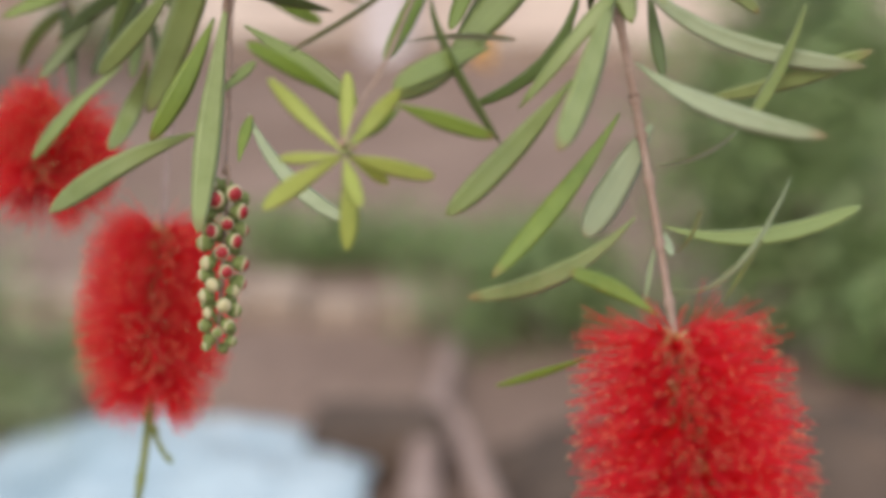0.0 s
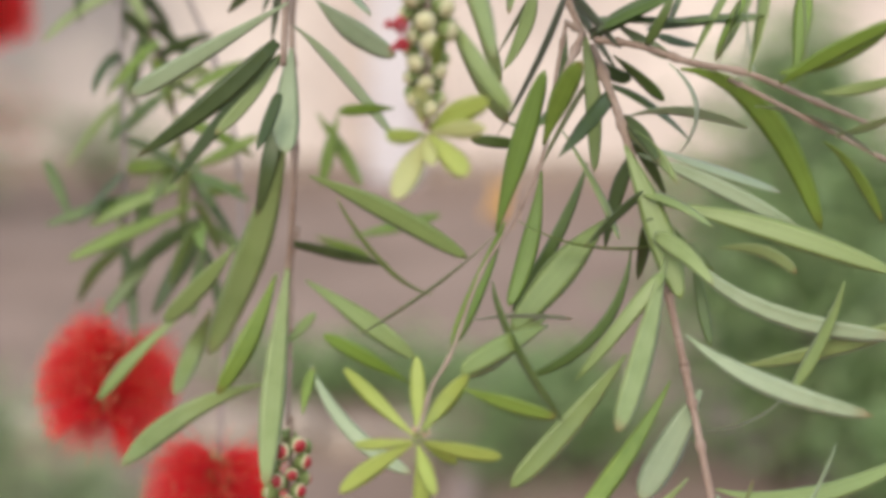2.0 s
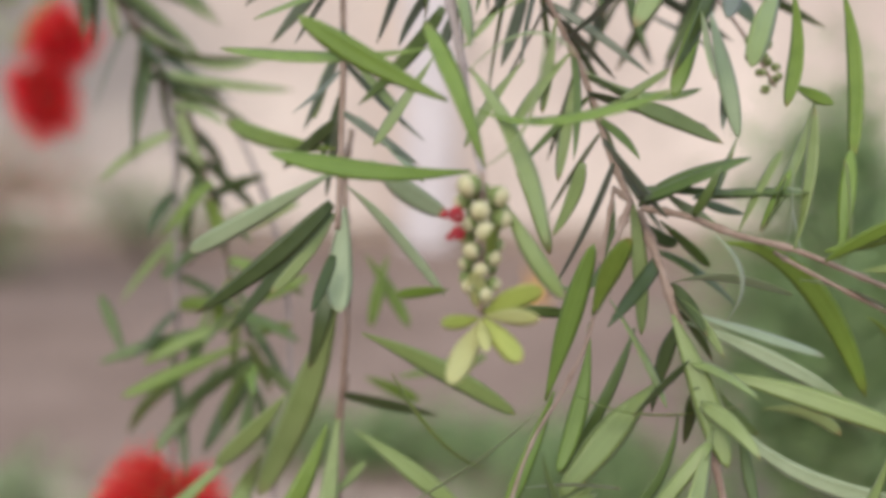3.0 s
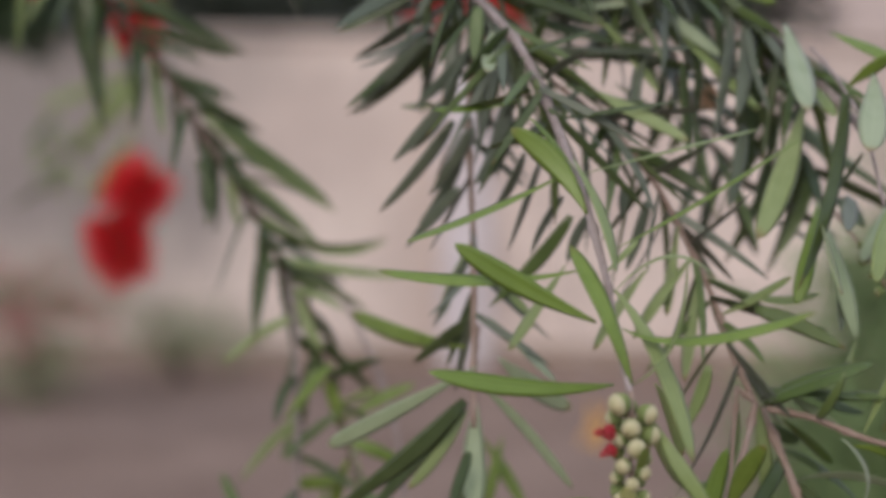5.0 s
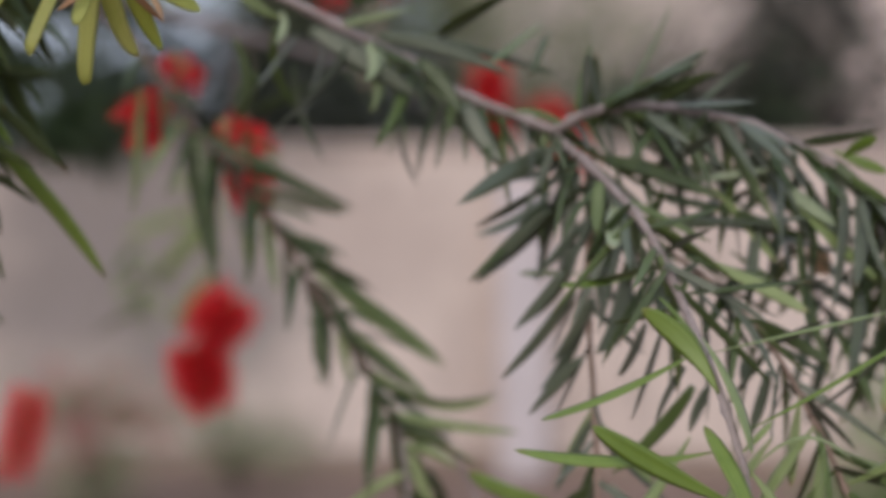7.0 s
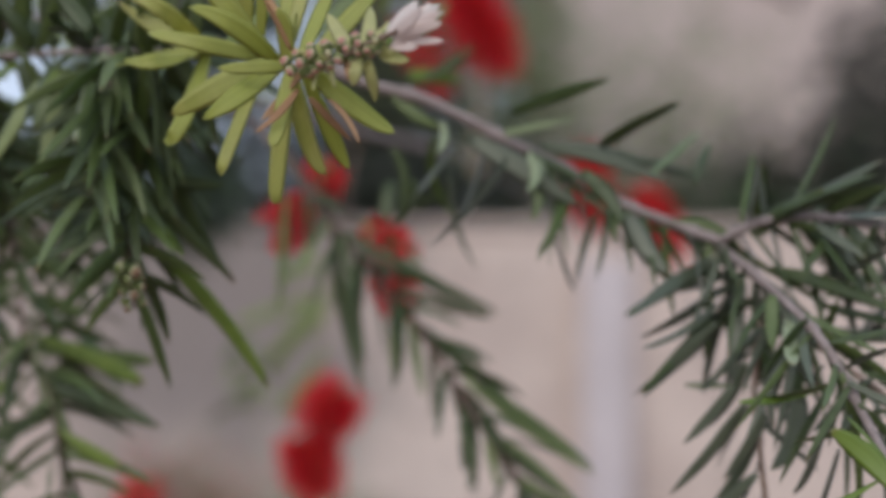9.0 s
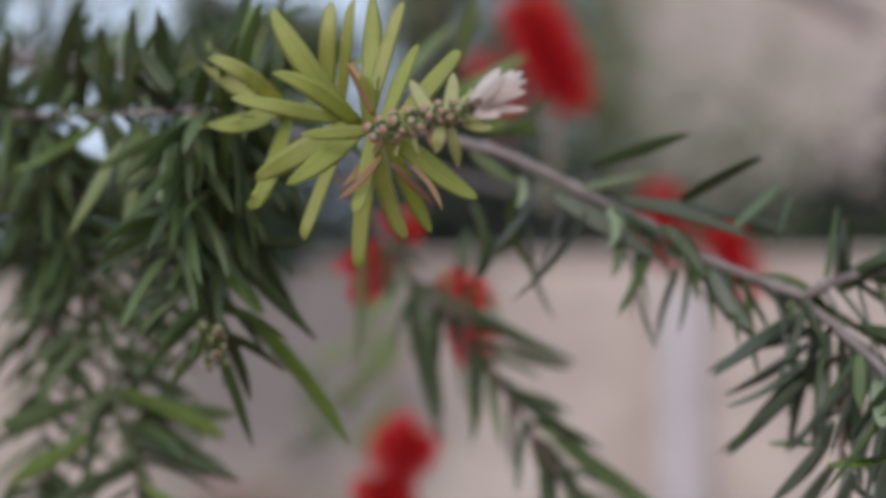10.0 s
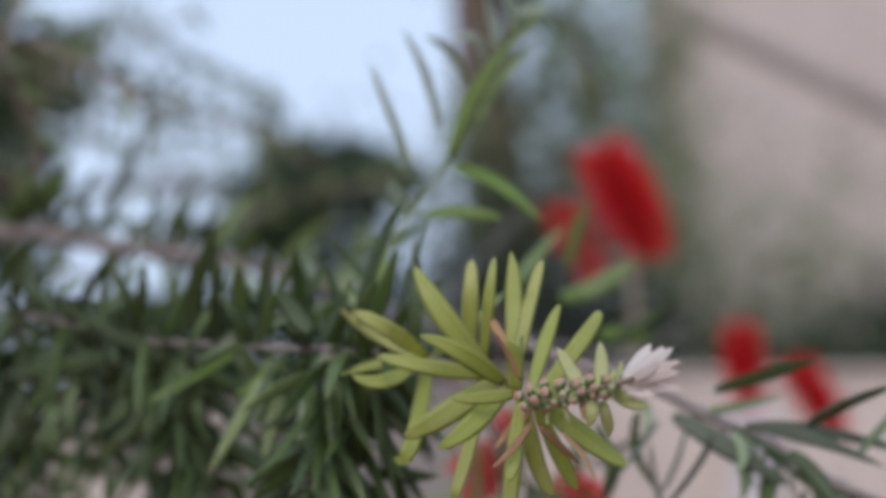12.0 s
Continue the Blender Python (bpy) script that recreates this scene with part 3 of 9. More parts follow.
def crumpled_sheet():
    """A thick plastic sheet thrown on the soil, in soft folds."""
    n, v, f = 30, [], []
    for side in (0, 1):
        for j in range(n + 1):
            for i in range(n + 1):
                u, w = i / n * 2 - 1, j / n * 2 - 1
                lump = max(0.0, 1 - (u * u + w * w) * 0.62)
                z = 0.012 + 0.13 * lump * (0.75 + 0.5 * noise.noise((u * 2.1, w * 2.1, 5))) + 0.016 * noise.noise((u * 6, w * 6, 1))
                edge = 1 + 0.10 * noise.noise((u * 2.5, w * 2.5, 8))
                v.append((u * 0.40 * edge, w * 0.36 * edge, max(z, 0.006) - side * 0.004))
    q = (n + 1) * (n + 1)
    for j in range(n):
        for i in range(n):
            a = j * (n + 1) + i
            f.append((a, a + 1, a + n + 2, a + n + 1))
            f.append((q + a, q + a + n + 1, q + a + n + 2, q + a + 1))
    rim = [*range(n), *[i * (n + 1) + n for i in range(n)], *[n * (n + 1) + n - i for i in range(n)], *[(n - i) * (n + 1) for i in range(n)]]
    for k, a in enumerate(rim):
        b = rim[(k + 1) % len(rim)]
        f.append((a, q + a, q + b, b))
    ob = new("plastic_sheet", mesh_of("plastic_sheet", v, f, [SHEET]))
    ob.location = (-0.40, 2.345, 0.0)
    return tagged(ob, "pale blue plastic sheet crumpled on the soil", "sheet")


crumpled_sheet()
# dark lump filling the dark spot at the right end of the sheet
rock = slab("rock", (-0.15, -0.12, -0.04), (0.15, 0.12, 0.12), SOIL_DARK, 0.05, 0.03, cuts=2)
rock.location = (0.03, 2.555, 0)
tagged(rock, "dark brown lump half sunk in soil", "rock")


def dead_log(pts, r0, r1, label):
    ob = thing("dead_branch", pts[0], label, "dead branch", "dead branches on the soil")
    stem(ob, pts, r0, r1, LOG, "wood")
    return ob


dead_log([(0.11, 2.15, 0.03), (0.13, 2.5, 0.06), (0.19, 2.9, 0.05), (0.23, 3.22, 0.04)], 0.042, 0.026, "bleached grey dead branch lying on soil")
dead_log([(0.265, 2.2, 0.03), (0.21, 2.55, 0.08), (0.155, 2.87, 0.06)], 0.032, 0.018, "bleached grey dead branch lying on soil")
mound("litter_mound", (0.47, 2.40, 0.0), (0.24, 0.40, 0.09), SOIL_DARK, "dark brown heap of leaf litter on soil", 3)
mound("soil_mound", (0.975, 2.56, 0.0), (0.62, 0.42, 0.12), SOIL_DARK, "low mound of dark damp soil", 7)

# ---- the bottlebrush: woody frame, then its leafy branches ----
bush = thing("bottlebrush_shrub", (-1.35, 0.75, 0), "woody trunk and limbs of a bottlebrush shrub", "shrub")
stem(bush, [(-1.35, 0.75, -0.05), (-1.38, 0.72, 0.8), (-1.30, 0.70, 1.5), (-1.05, 0.55, 1.66)], 0.035, 0.014, TRUNK, "trunk")
stem(bush, [(-1.05, 0.55, 1.66), (-0.75, 0.3, 1.63), (-0.6356, 0.2869, 1.6656)], 0.008, 0.0018, BARK_GREY, "limb")
stem(bush, [(-1.08, 0.57, 1.655), (-0.85, 0.62, 1.74), (-0.6944, 0.5303, 1.7409), (-0.5863, 0.5300, 1.7236), (-0.4876, 0.5740, 1.7091), (-0.3905, 0.7182, 1.6815), (-0.2281, 0.9249, 1.6596)], 0.009, 0.003, BARK_GREY, "limb")
leaf(bush, DARK, (-0.6110, 0.5300, 1.7315), (-0.5891, 0.5150, 1.7691), (-0.5685, 0.5000, 1.8049), 0.0099, 12, True)
leaf(bush, DARK, (-0.5687, 0.5300, 1.7265), (-0.5653, 0.5250, 1.7438), (-0.5621, 0.5200, 1.7667), 0.0080, -2, True)
leaf(bush, DARK, (-0.5714, 0.5300, 1.7275), (-0.5866, 0.5250, 1.7403), (-0.6007, 0.5200, 1.7496), 0.0064, 12, True)
leaf(bush, DARK, (-0.5610, 0.5300, 1.7262), (-0.5456, 0.5300, 1.7461), (-0.5314, 0.5300, 1.7599), 0.0081, -11, True)
leaf(bush, MID, (-0.6464, 0.5300, 1.7346), (-0.6715, 0.5400, 1.7686), (-0.6969, 0.5500, 1.7946), 0.0101, 1, True)
leaf(bush, DARK, (-0.6795, 0.5300, 1.7403), (-0.6583, 0.5150, 1.7501), (-0.6329, 0.5000, 1.7594), 0.0090, 8, True)
leaf(bush, DARK, (-0.5206, 0.5500, 1.7178), (-0.5393, 0.5500, 1.7383), (-0.5625, 0.5500, 1.7458), 0.0073, 8, True)
leaf(bush, DARK, (-0.6987, 0.5600, 1.7186), (-0.6902, 0.5800, 1.7397), (-0.6675, 0.6000, 1.8037), 0.0095, -4, True)


def branch(origin, label):
    return thing("bottlebrush_branch", origin, label, "branch", "bottlebrush branches")



limb_main = branch((-0.2441, 0.1964, 1.6153), "bare grey limb with narrow dark leaves and cream buds")
stem(limb_main, [(-0.2441, 0.1964, 1.6153), (-0.2193, 0.1914, 1.6042), (-0.1899, 0.1885, 1.5950), (-0.1537, 0.1919, 1.5769), (-0.1278, 0.1958, 1.5643), (-0.1025, 0.1881, 1.5480), (-0.0782, 0.1759, 1.5369), (-0.0605, 0.1664, 1.5292)], 0.0026, 0.0021, BARK_GREY)
stem(limb_main, [(-0.0615, 0.1693, 1.5282), (-0.0403, 0.1245, 1.5035), (-0.0288, 0.0990, 1.4862), (-0.0195, 0.0830, 1.4640), (-0.0122, 0.0550, 1.4405), (-0.0086, 0.0370, 1.4258), (-0.0053, 0.0215, 1.4094), (-0.0033, 0.0140, 1.3954), (-0.0003, 0.0070, 1.3790), (0.0013, 0.0040, 1.3735)], 0.0020, 0.0009, BARK_GREY)
leaf(limb_main, SKYLIT, (-0.1396, 0.1800, 1.5725), (-0.1124, 0.1750, 1.5671), (-0.0803, 0.1700, 1.5537), 0.0067, 1, True)
leaf(limb_main, DARK, (-0.1124, 0.1700, 1.5726), (-0.0960, 0.1600, 1.5809), (-0.0791, 0.1500, 1.5883), 0.0058, 46, True)
leaf(limb_main, MID, (-0.1879, 0.2000, 1.5809), (-0.1900, 0.2100, 1.5620), (-0.1798, 0.2200, 1.5427), 0.0045, 2, True)
leaf(limb_main, SKYLIT, (-0.1788, 0.2000, 1.5763), (-0.1939, 0.2000, 1.5567), (-0.2069, 0.2000, 1.5441), 0.0058, 55, True)
leaf(limb_main, DARK, (-0.1202, 0.1700, 1.5609), (-0.1090, 0.1650, 1.5485), (-0.1029, 0.1600, 1.5365), 0.0078, -11, True)
leaf(limb_main, MID, (-0.1443, 0.1900, 1.5639), (-0.1398, 0.1850, 1.5511), (-0.1429, 0.1800, 1.5386), 0.0059, 11, True)
leaf(limb_main, SILVER, (-0.1442, 0.1800, 1.5700), (-0.1409, 0.1750, 1.5586), (-0.1450, 0.1700, 1.5517), 0.0047, -2, True)
leaf(limb_main, SKYLIT, (-0.1714, 0.1900, 1.5783), (-0.1465, 0.1850, 1.5626), (-0.1200, 0.1800, 1.5453), 0.0105, -1, True)
leaf(limb_main, DARK, (-0.2084, 0.2000, 1.5752), (-0.2024, 0.2000, 1.5592), (-0.2061, 0.2000, 1.5395), 0.0049, -3, True)
leaf(limb_main, MID, (-0.1254, 0.1900, 1.5549), (-0.1308, 0.1800, 1.5395), (-0.1402, 0.1700, 1.5209), 0.0052, -10, True)
leaf(limb_main, SILVER, (-0.1564, 0.1900, 1.5798), (-0.1435, 0.1850, 1.5817), (-0.1220, 0.1800, 1.5858), 0.0048, 10, True)
leaf(limb_main, SILVER, (-0.1393, 0.1850, 1.5676), (-0.1389, 0.1825, 1.5610), (-0.1420, 0.1800, 1.5546), 0.0058, -44, True)
leaf(limb_main, SKYLIT, (-0.1005, 0.1700, 1.5413), (-0.0930, 0.1650, 1.5266), (-0.0832, 0.1600, 1.5147), 0.0085, -4, True)
leaf(limb_main, MID, (-0.1071, 0.1700, 1.5438), (-0.1066, 0.1650, 1.5364), (-0.1065, 0.1600, 1.5278), 0.0058, 53, True)
leaf(limb_main, DARK, (-0.1837, 0.2200, 1.5655), (-0.1816, 0.2400, 1.5418), (-0.1722, 0.2600, 1.5212), 0.0058, -63, True)
leaf(limb_main, SKYLIT, (-0.1333, 0.1900, 1.5398), (-0.1288, 0.1950, 1.5221), (-0.1229, 0.2000, 1.5069), 0.0058, 66, True)
leaf(limb_main, DARK, (-0.1525, 0.1850, 1.5891), (-0.1296, 0.1725, 1.5951), (-0.1078, 0.1600, 1.6000), 0.0063, 10, True)
leaf(limb_main, SKYLIT, (-0.1122, 0.1850, 1.5725), (-0.0956, 0.1675, 1.5815), (-0.0781, 0.1500, 1.5870), 0.0056, -5, True)
leaf(limb_main, MID, (-0.0914, 0.1800, 1.5585), (-0.0763, 0.2000, 1.5731), (-0.0643, 0.2200, 1.5854), 0.0058, -43, True)
leaf(limb_main, DARK, (-0.0711, 0.1750, 1.5549), (-0.0667, 0.1825, 1.5675), (-0.0627, 0.1900, 1.5759), 0.0058, -52, True)
leaf(limb_main, SKYLIT, (-0.1353, 0.1880, 1.5739), (-0.0994, 0.1940, 1.5691), (-0.0576, 0.2000, 1.5580), 0.0058, 1, True)
leaf(limb_main, DARK, (-0.1021, 0.1800, 1.5435), (-0.0933, 0.1725, 1.5282), (-0.0832, 0.1650, 1.5123), 0.0106, 1, True)
leaf(limb_main, SKYLIT, (-0.0641, 0.1650, 1.5213), (-0.0836, 0.1425, 1.5095), (-0.1022, 0.1200, 1.4956), 0.0067, 5, True)
leaf(limb_main, DARK, (-0.0452, 0.1700, 1.5348), (-0.0444, 0.1600, 1.5485), (-0.0447, 0.1500, 1.5614), 0.0050, -11, True)
leaf(limb_main, MID, (-0.0469, 0.1700, 1.5319), (-0.0337, 0.1550, 1.5410), (-0.0213, 0.1400, 1.5495), 0.0058, 1, True)
leaf(limb_main, MID, (-0.1299, 0.1900, 1.5515), (-0.1319, 0.1800, 1.5381), (-0.1397, 0.1700, 1.5246), 0.0044, -8, True)
leaf(limb_main, SKYLIT, (-0.1522, 0.1900, 1.5727), (-0.1647, 0.1750, 1.5505), (-0.1863, 0.1600, 1.5267), 0.0058, -58, True)
leaf(limb_main, DARK, (-0.1982, 0.2000, 1.5606), (-0.2008, 0.2000, 1.5475), (-0.2073, 0.2000, 1.5375), 0.0058, -53, True)
leaf(limb_main, SILVER, (-0.1852, 0.1900, 1.5856), (-0.1827, 0.1850, 1.5776), (-0.1858, 0.1800, 1.5694), 0.0045, 1, True)
leaf(limb_main, MID, (-0.2082, 0.1900, 1.6000), (-0.1969, 0.1875, 1.5890), (-0.1832, 0.1850, 1.5818), 0.0064, 3, True)
leaf(limb_main, SKYLIT, (-0.0632, 0.1600, 1.5027), (-0.0768, 0.1450, 1.4914), (-0.0955, 0.1300, 1.4842), 0.0058, 57, True)
leaf(limb_main, DARK, (-0.0642, 0.1600, 1.4989), (-0.0812, 0.1425, 1.4803), (-0.0977, 0.1250, 1.4650), 0.0046, 5, True)
leaf(limb_main, SKYLIT, (-0.1648, 0.2000, 1.5761), (-0.1737, 0.2150, 1.5511), (-0.1829, 0.2300, 1.5414), 0.0058, 61, True)
leaf(limb_main, DARK, (-0.1135, 0.1900, 1.5438), (-0.1199, 0.1950, 1.5262), (-0.1229, 0.2000, 1.5109), 0.0058, 57, True)
leaf(limb_main, MID, (-0.0810, 0.1750, 1.5376), (-0.0644, 0.1725, 1.5362), (-0.0505, 0.1700, 1.5251), 0.0045, 0, True)
leaf(limb_main, SKYLIT, (-0.0491, 0.1620, 1.5362), (-0.0497, 0.1466, 1.5477), (-0.0494, 0.1302, 1.5593), 0.0062, 58, True)
leaf(limb_main, DARK, (-0.0453, 0.1627, 1.5382), (-0.0248, 0.1437, 1.5470), (-0.0030, 0.1227, 1.5538), 0.0068, -52, True)
leaf(limb_main, SKYLIT, (-0.0464, 0.1669, 1.5171), (-0.0702, 0.1675, 1.5021), (-0.0941, 0.1651, 1.4874), 0.0068, 60, True)
leaf(limb_main, DARK, (-0.0455, 0.1567, 1.5072), (-0.0722, 0.1580, 1.4847), (-0.0991, 0.1589, 1.4629), 0.0068, -56, True)
leaf(limb_main, SKYLIT, (-0.0581, 0.1671, 1.5268), (-0.0570, 0.1696, 1.5074), (-0.0584, 0.1700, 1.4879), 0.0061, -38, True)
leaf(limb_main, SILVER, (-0.0371, 0.1338, 1.5020), (-0.0390, 0.1104, 1.4895), (-0.0427, 0.0879, 1.4781), 0.0087, 5)
leaf(limb_main, YOUNG, (-0.0014, 0.0255, 1.3724), (-0.0314, 0.0158, 1.3726), (-0.0626, 0.0079, 1.3790), 0.0068, 25)
leaf(limb_main, YOUNG, (0.0022, 0.0067, 1.3748), (-0.0062, 0.0102, 1.3978), (-0.0162, 0.0290, 1.4183), 0.0068, 25)
leaf(limb_main, YOUNG, (-0.0091, 0.0117, 1.3948), (-0.0322, 0.0158, 1.4056), (-0.0546, 0.0180, 1.4192), 0.0076, -3)
leaf(limb_main, YOUNG, (-0.0130, 0.0224, 1.4106), (-0.0461, 0.0215, 1.4067), (-0.0804, 0.0345, 1.4090), 0.0068, 60)
leaf(limb_main, YOUNG, (-0.0100, 0.0380, 1.4283), (-0.0199, 0.0474, 1.4445), (-0.0353, 0.0495, 1.4568), 0.0083, 0)
leaf(limb_main, YOUNG, (-0.0004, 0.0150, 1.3924), (0.0233, 0.0065, 1.3895), (0.0575, -0.0027, 1.4002), 0.0056, -58)
leaf(limb_main, MATURE, (-0.0025, 0.0194, 1.4045), (0.0118, 0.0115, 1.3817), (0.0211, 0.0017, 1.3516), 0.0068, -25)
leaf(limb_main, MATURE, (0.0087, 0.0055, 1.3644), (0.0160, -0.0045, 1.3512), (0.0255, -0.0089, 1.3386), 0.0060, 12)
leaf(limb_main, MATURE, (-0.0137, 0.0523, 1.4467), (-0.0057, 0.0329, 1.4290), (-0.0028, 0.0140, 1.4109), 0.0065, -48)
leaf(limb_main, YOUNG, (-0.0122, 0.0520, 1.4420), (-0.0198, 0.0559, 1.4516), (-0.0288, 0.0543, 1.4609), 0.0040, 65)
leaf(limb_main, YOUNG, (-0.0014, 0.0272, 1.4174), (0.0234, 0.0223, 1.4318), (0.0557, 0.0154, 1.4538), 0.0030, -68)
leaf(limb_main, MATURE, (-0.0127, 0.0513, 1.4408), (0.0160, 0.0368, 1.4491), (0.0447, 0.0263, 1.4569), 0.0028, -72)
leaf(limb_main, YOUNG, (-0.0137, 0.0520, 1.4427), (-0.0442, 0.0371, 1.4285), (-0.0709, 0.0441, 1.4181), 0.0068, 70)
leaf(limb_main, YOUNG, (-0.0262, 0.1041, 1.4692), (-0.0443, 0.0973, 1.4654), (-0.0622, 0.0891, 1.4640), 0.0054, 61)
leaf(limb_main, MATURE, (0.0026, 0.0067, 1.3759), (0.0149, 0.0048, 1.3900), (0.0191, 0.0080, 1.4153), 0.0030, -73)
leaf(limb_main, MATURE, (-0.0056, 0.0217, 1.4094), (-0.0002, 0.0207, 1.4149), (0.0052, 0.0216, 1.4206), 0.0027, -47)
leaf(limb_main, MATURE, (-0.0040, 0.0182, 1.4024), (0.0147, 0.0225, 1.4151), (0.0292, 0.0108, 1.4090), 0.0028, -70)
leaf(limb_main, DARK, (-0.0275, 0.0986, 1.4865), (-0.0159, 0.0872, 1.4893), (-0.0042, 0.0745, 1.4926), 0.0060, -66, True)
leaf(limb_main, SKYLIT, (-0.0211, 0.1027, 1.4762), (-0.0142, 0.0903, 1.4816), (-0.0066, 0.0782, 1.4853), 0.0043, 43, True)
leaf(limb_main, DARK, (-0.0155, 0.0866, 1.4609), (0.0044, 0.0673, 1.4639), (0.0232, 0.0459, 1.4667), 0.0045, -67, True)
leaf(limb_main, SKYLIT, (-0.0181, 0.0963, 1.4675), (-0.0222, 0.0898, 1.4582), (-0.0276, 0.0761, 1.4496), 0.0036, 13, True)
leaf(limb_main, DARK, (-0.0340, 0.1053, 1.4956), (-0.0441, 0.0994, 1.4850), (-0.0525, 0.0928, 1.4729), 0.0055, -42, True)
leaf(limb_main, SKYLIT, (-0.0442, 0.1633, 1.5363), (-0.0222, 0.1451, 1.5473), (-0.0009, 0.1223, 1.5594), 0.0068, -35, True)
leaf(limb_main, DARK, (-0.0189, 0.1459, 1.5399), (-0.0091, 0.1342, 1.5453), (0.0015, 0.1239, 1.5494), 0.0054, 8, True)
leaf(limb_main, SKYLIT, (-0.0236, 0.1457, 1.5351), (-0.0155, 0.1351, 1.5274), (-0.0071, 0.1266, 1.5202), 0.0050, 0, True)
leaf(limb_main, DARK, (-0.0418, 0.1562, 1.5167), (-0.0185, 0.1373, 1.5091), (0.0040, 0.1198, 1.4977), 0.0068, 0, True)
leaf(limb_main, SKYLIT, (-0.0188, 0.1489, 1.5117), (-0.0090, 0.1308, 1.5182), (0.0011, 0.1141, 1.5241), 0.0068, 53, True)
leaf(limb_main, DARK, (-0.0243, 0.1380, 1.4883), (-0.0207, 0.1308, 1.4960), (-0.0186, 0.1251, 1.5042), 0.0036, -13, True)
leaf(limb_main, SKYLIT, (-0.0633, 0.1665, 1.4975), (-0.0788, 0.1607, 1.4891), (-0.0947, 0.1544, 1.4826), 0.0054, 58, True)
leaf(limb_main, DARK, (-0.0633, 0.1680, 1.4903), (-0.0791, 0.1642, 1.4767), (-0.0948, 0.1598, 1.4634), 0.0064, -56, True)
leaf(limb_main, SKYLIT, (-0.0512, 0.1668, 1.5122), (-0.0553, 0.1580, 1.4886), (-0.0561, 0.1508, 1.4644), 0.0068, 15, True)
leaf(limb_main, DARK, (-0.0463, 0.1679, 1.5123), (-0.0465, 0.1600, 1.4897), (-0.0464, 0.1554, 1.4668), 0.0068, -34, True)
leaf(limb_main, SILVER, (-0.0322, 0.1413, 1.4909), (-0.0308, 0.1442, 1.4830), (-0.0300, 0.1499, 1.4751), 0.0100, 8)
leaf(limb_main, SKYLIT, (-0.0572, 0.1670, 1.5048), (-0.0641, 0.1697, 1.4846), (-0.0682, 0.1689, 1.4634), 0.0066, -44, True)
leaf(limb_main, DARK, (-0.0359, 0.1475, 1.4885), (-0.0379, 0.1522, 1.4747), (-0.0419, 0.1471, 1.4609), 0.0059, -13, True)
leaf(limb_main, SKYLIT, (-0.0190, 0.1414, 1.4889), (-0.0075, 0.1337, 1.4887), (0.0035, 0.1238, 1.4872), 0.0050, 13, True)

twig_star = branch((0.0534, 0.0920, 1.3604), "arching twig with yellow green leaves in a star")
stem(twig_star, [(0.0534, 0.0920, 1.3604), (0.0484, 0.0732, 1.3456), (0.0416, 0.0506, 1.3184), (0.0322, 0.0405, 1.3001), (0.0202, 0.0303, 1.2826), (0.0105, 0.0116, 1.2624), (0.0042, 0.0050, 1.2531), (-0.0003, -0.0099, 1.2437)], 0.0008, 0.0005)
stem(twig_star, [(0.0574, 0.0780, 1.3573), (0.0500, 0.0581, 1.3470), (0.0441, 0.0431, 1.3386)], 0.0013, 0.0010)
leaf(twig_star, YOUNG, (0.0044, 0.0150, 1.2796), (-0.0101, 0.0200, 1.2878), (-0.0254, 0.0250, 1.3081), 0.0058, -64)
leaf(twig_star, MATURE, (0.0247, 0.0400, 1.2931), (0.0060, 0.0350, 1.2782), (-0.0184, 0.0300, 1.2631), 0.0058, -67)
leaf(twig_star, YOUNG, (0.0262, 0.0450, 1.2937), (0.0332, 0.0465, 1.3200), (0.0411, 0.0480, 1.3466), 0.0080, 3)
leaf(twig_star, YOUNG, (0.0287, 0.0420, 1.2980), (0.0198, 0.0285, 1.2797), (0.0104, 0.0150, 1.2631), 0.0062, -12)
leaf(twig_star, MID, (0.0372, 0.0550, 1.3212), (0.0275, 0.0525, 1.3225), (0.0175, 0.0500, 1.3239), 0.0047, -13)
leaf(twig_star, YOUNG, (0.0423, 0.0600, 1.3120), (0.0383, 0.0525, 1.2889), (0.0309, 0.0450, 1.2690), 0.0067, 9)
leaf(twig_star, MID, (0.0601, 0.0750, 1.3130), (0.0491, 0.0675, 1.2881), (0.0333, 0.0600, 1.2634), 0.0053, -6)
leaf(twig_star, YOUNG, (0.0416, 0.0500, 1.3220), (0.0458, 0.0425, 1.3379), (0.0513, 0.0350, 1.3505), 0.0075, -7)
leaf(twig_star, YOUNG, (0.0331, 0.0400, 1.2984), (0.0612, 0.0510, 1.2878), (0.0971, 0.0620, 1.2886), 0.0058, 70)
leaf(twig_star, MATURE, (0.0655, 0.0620, 1.2954), (0.0504, 0.0535, 1.2810), (0.0320, 0.0450, 1.2607), 0.0116, 12)
leaf(twig_star, MATURE, (0.0420, 0.0350, 1.2676), (0.0277, 0.0275, 1.2590), (0.0138, 0.0200, 1.2518), 0.0087, -10)
leaf(twig_star, MID, (0.0730, 0.0560, 1.2865), (0.0627, 0.0480, 1.2610), (0.0375, 0.0400, 1.2460), 0.0047, -3)
leaf(twig_star, MID, (0.0242, 0.0300, 1.2807), (0.0296, 0.0202, 1.2652), (0.0454, 0.0105, 1.2400), 0.0058, 55)
leaf(twig_star, SILVER, (0.0175, 0.0350, 1.2664), (0.0343, 0.0325, 1.2690), (0.0505, 0.0300, 1.2683), 0.0058, 61)
leaf(twig_star, MID, (0.0528, 0.0900, 1.3564), (0.0483, 0.0875, 1.3289), (0.0312, 0.0850, 1.3260), 0.0058, 60, True)
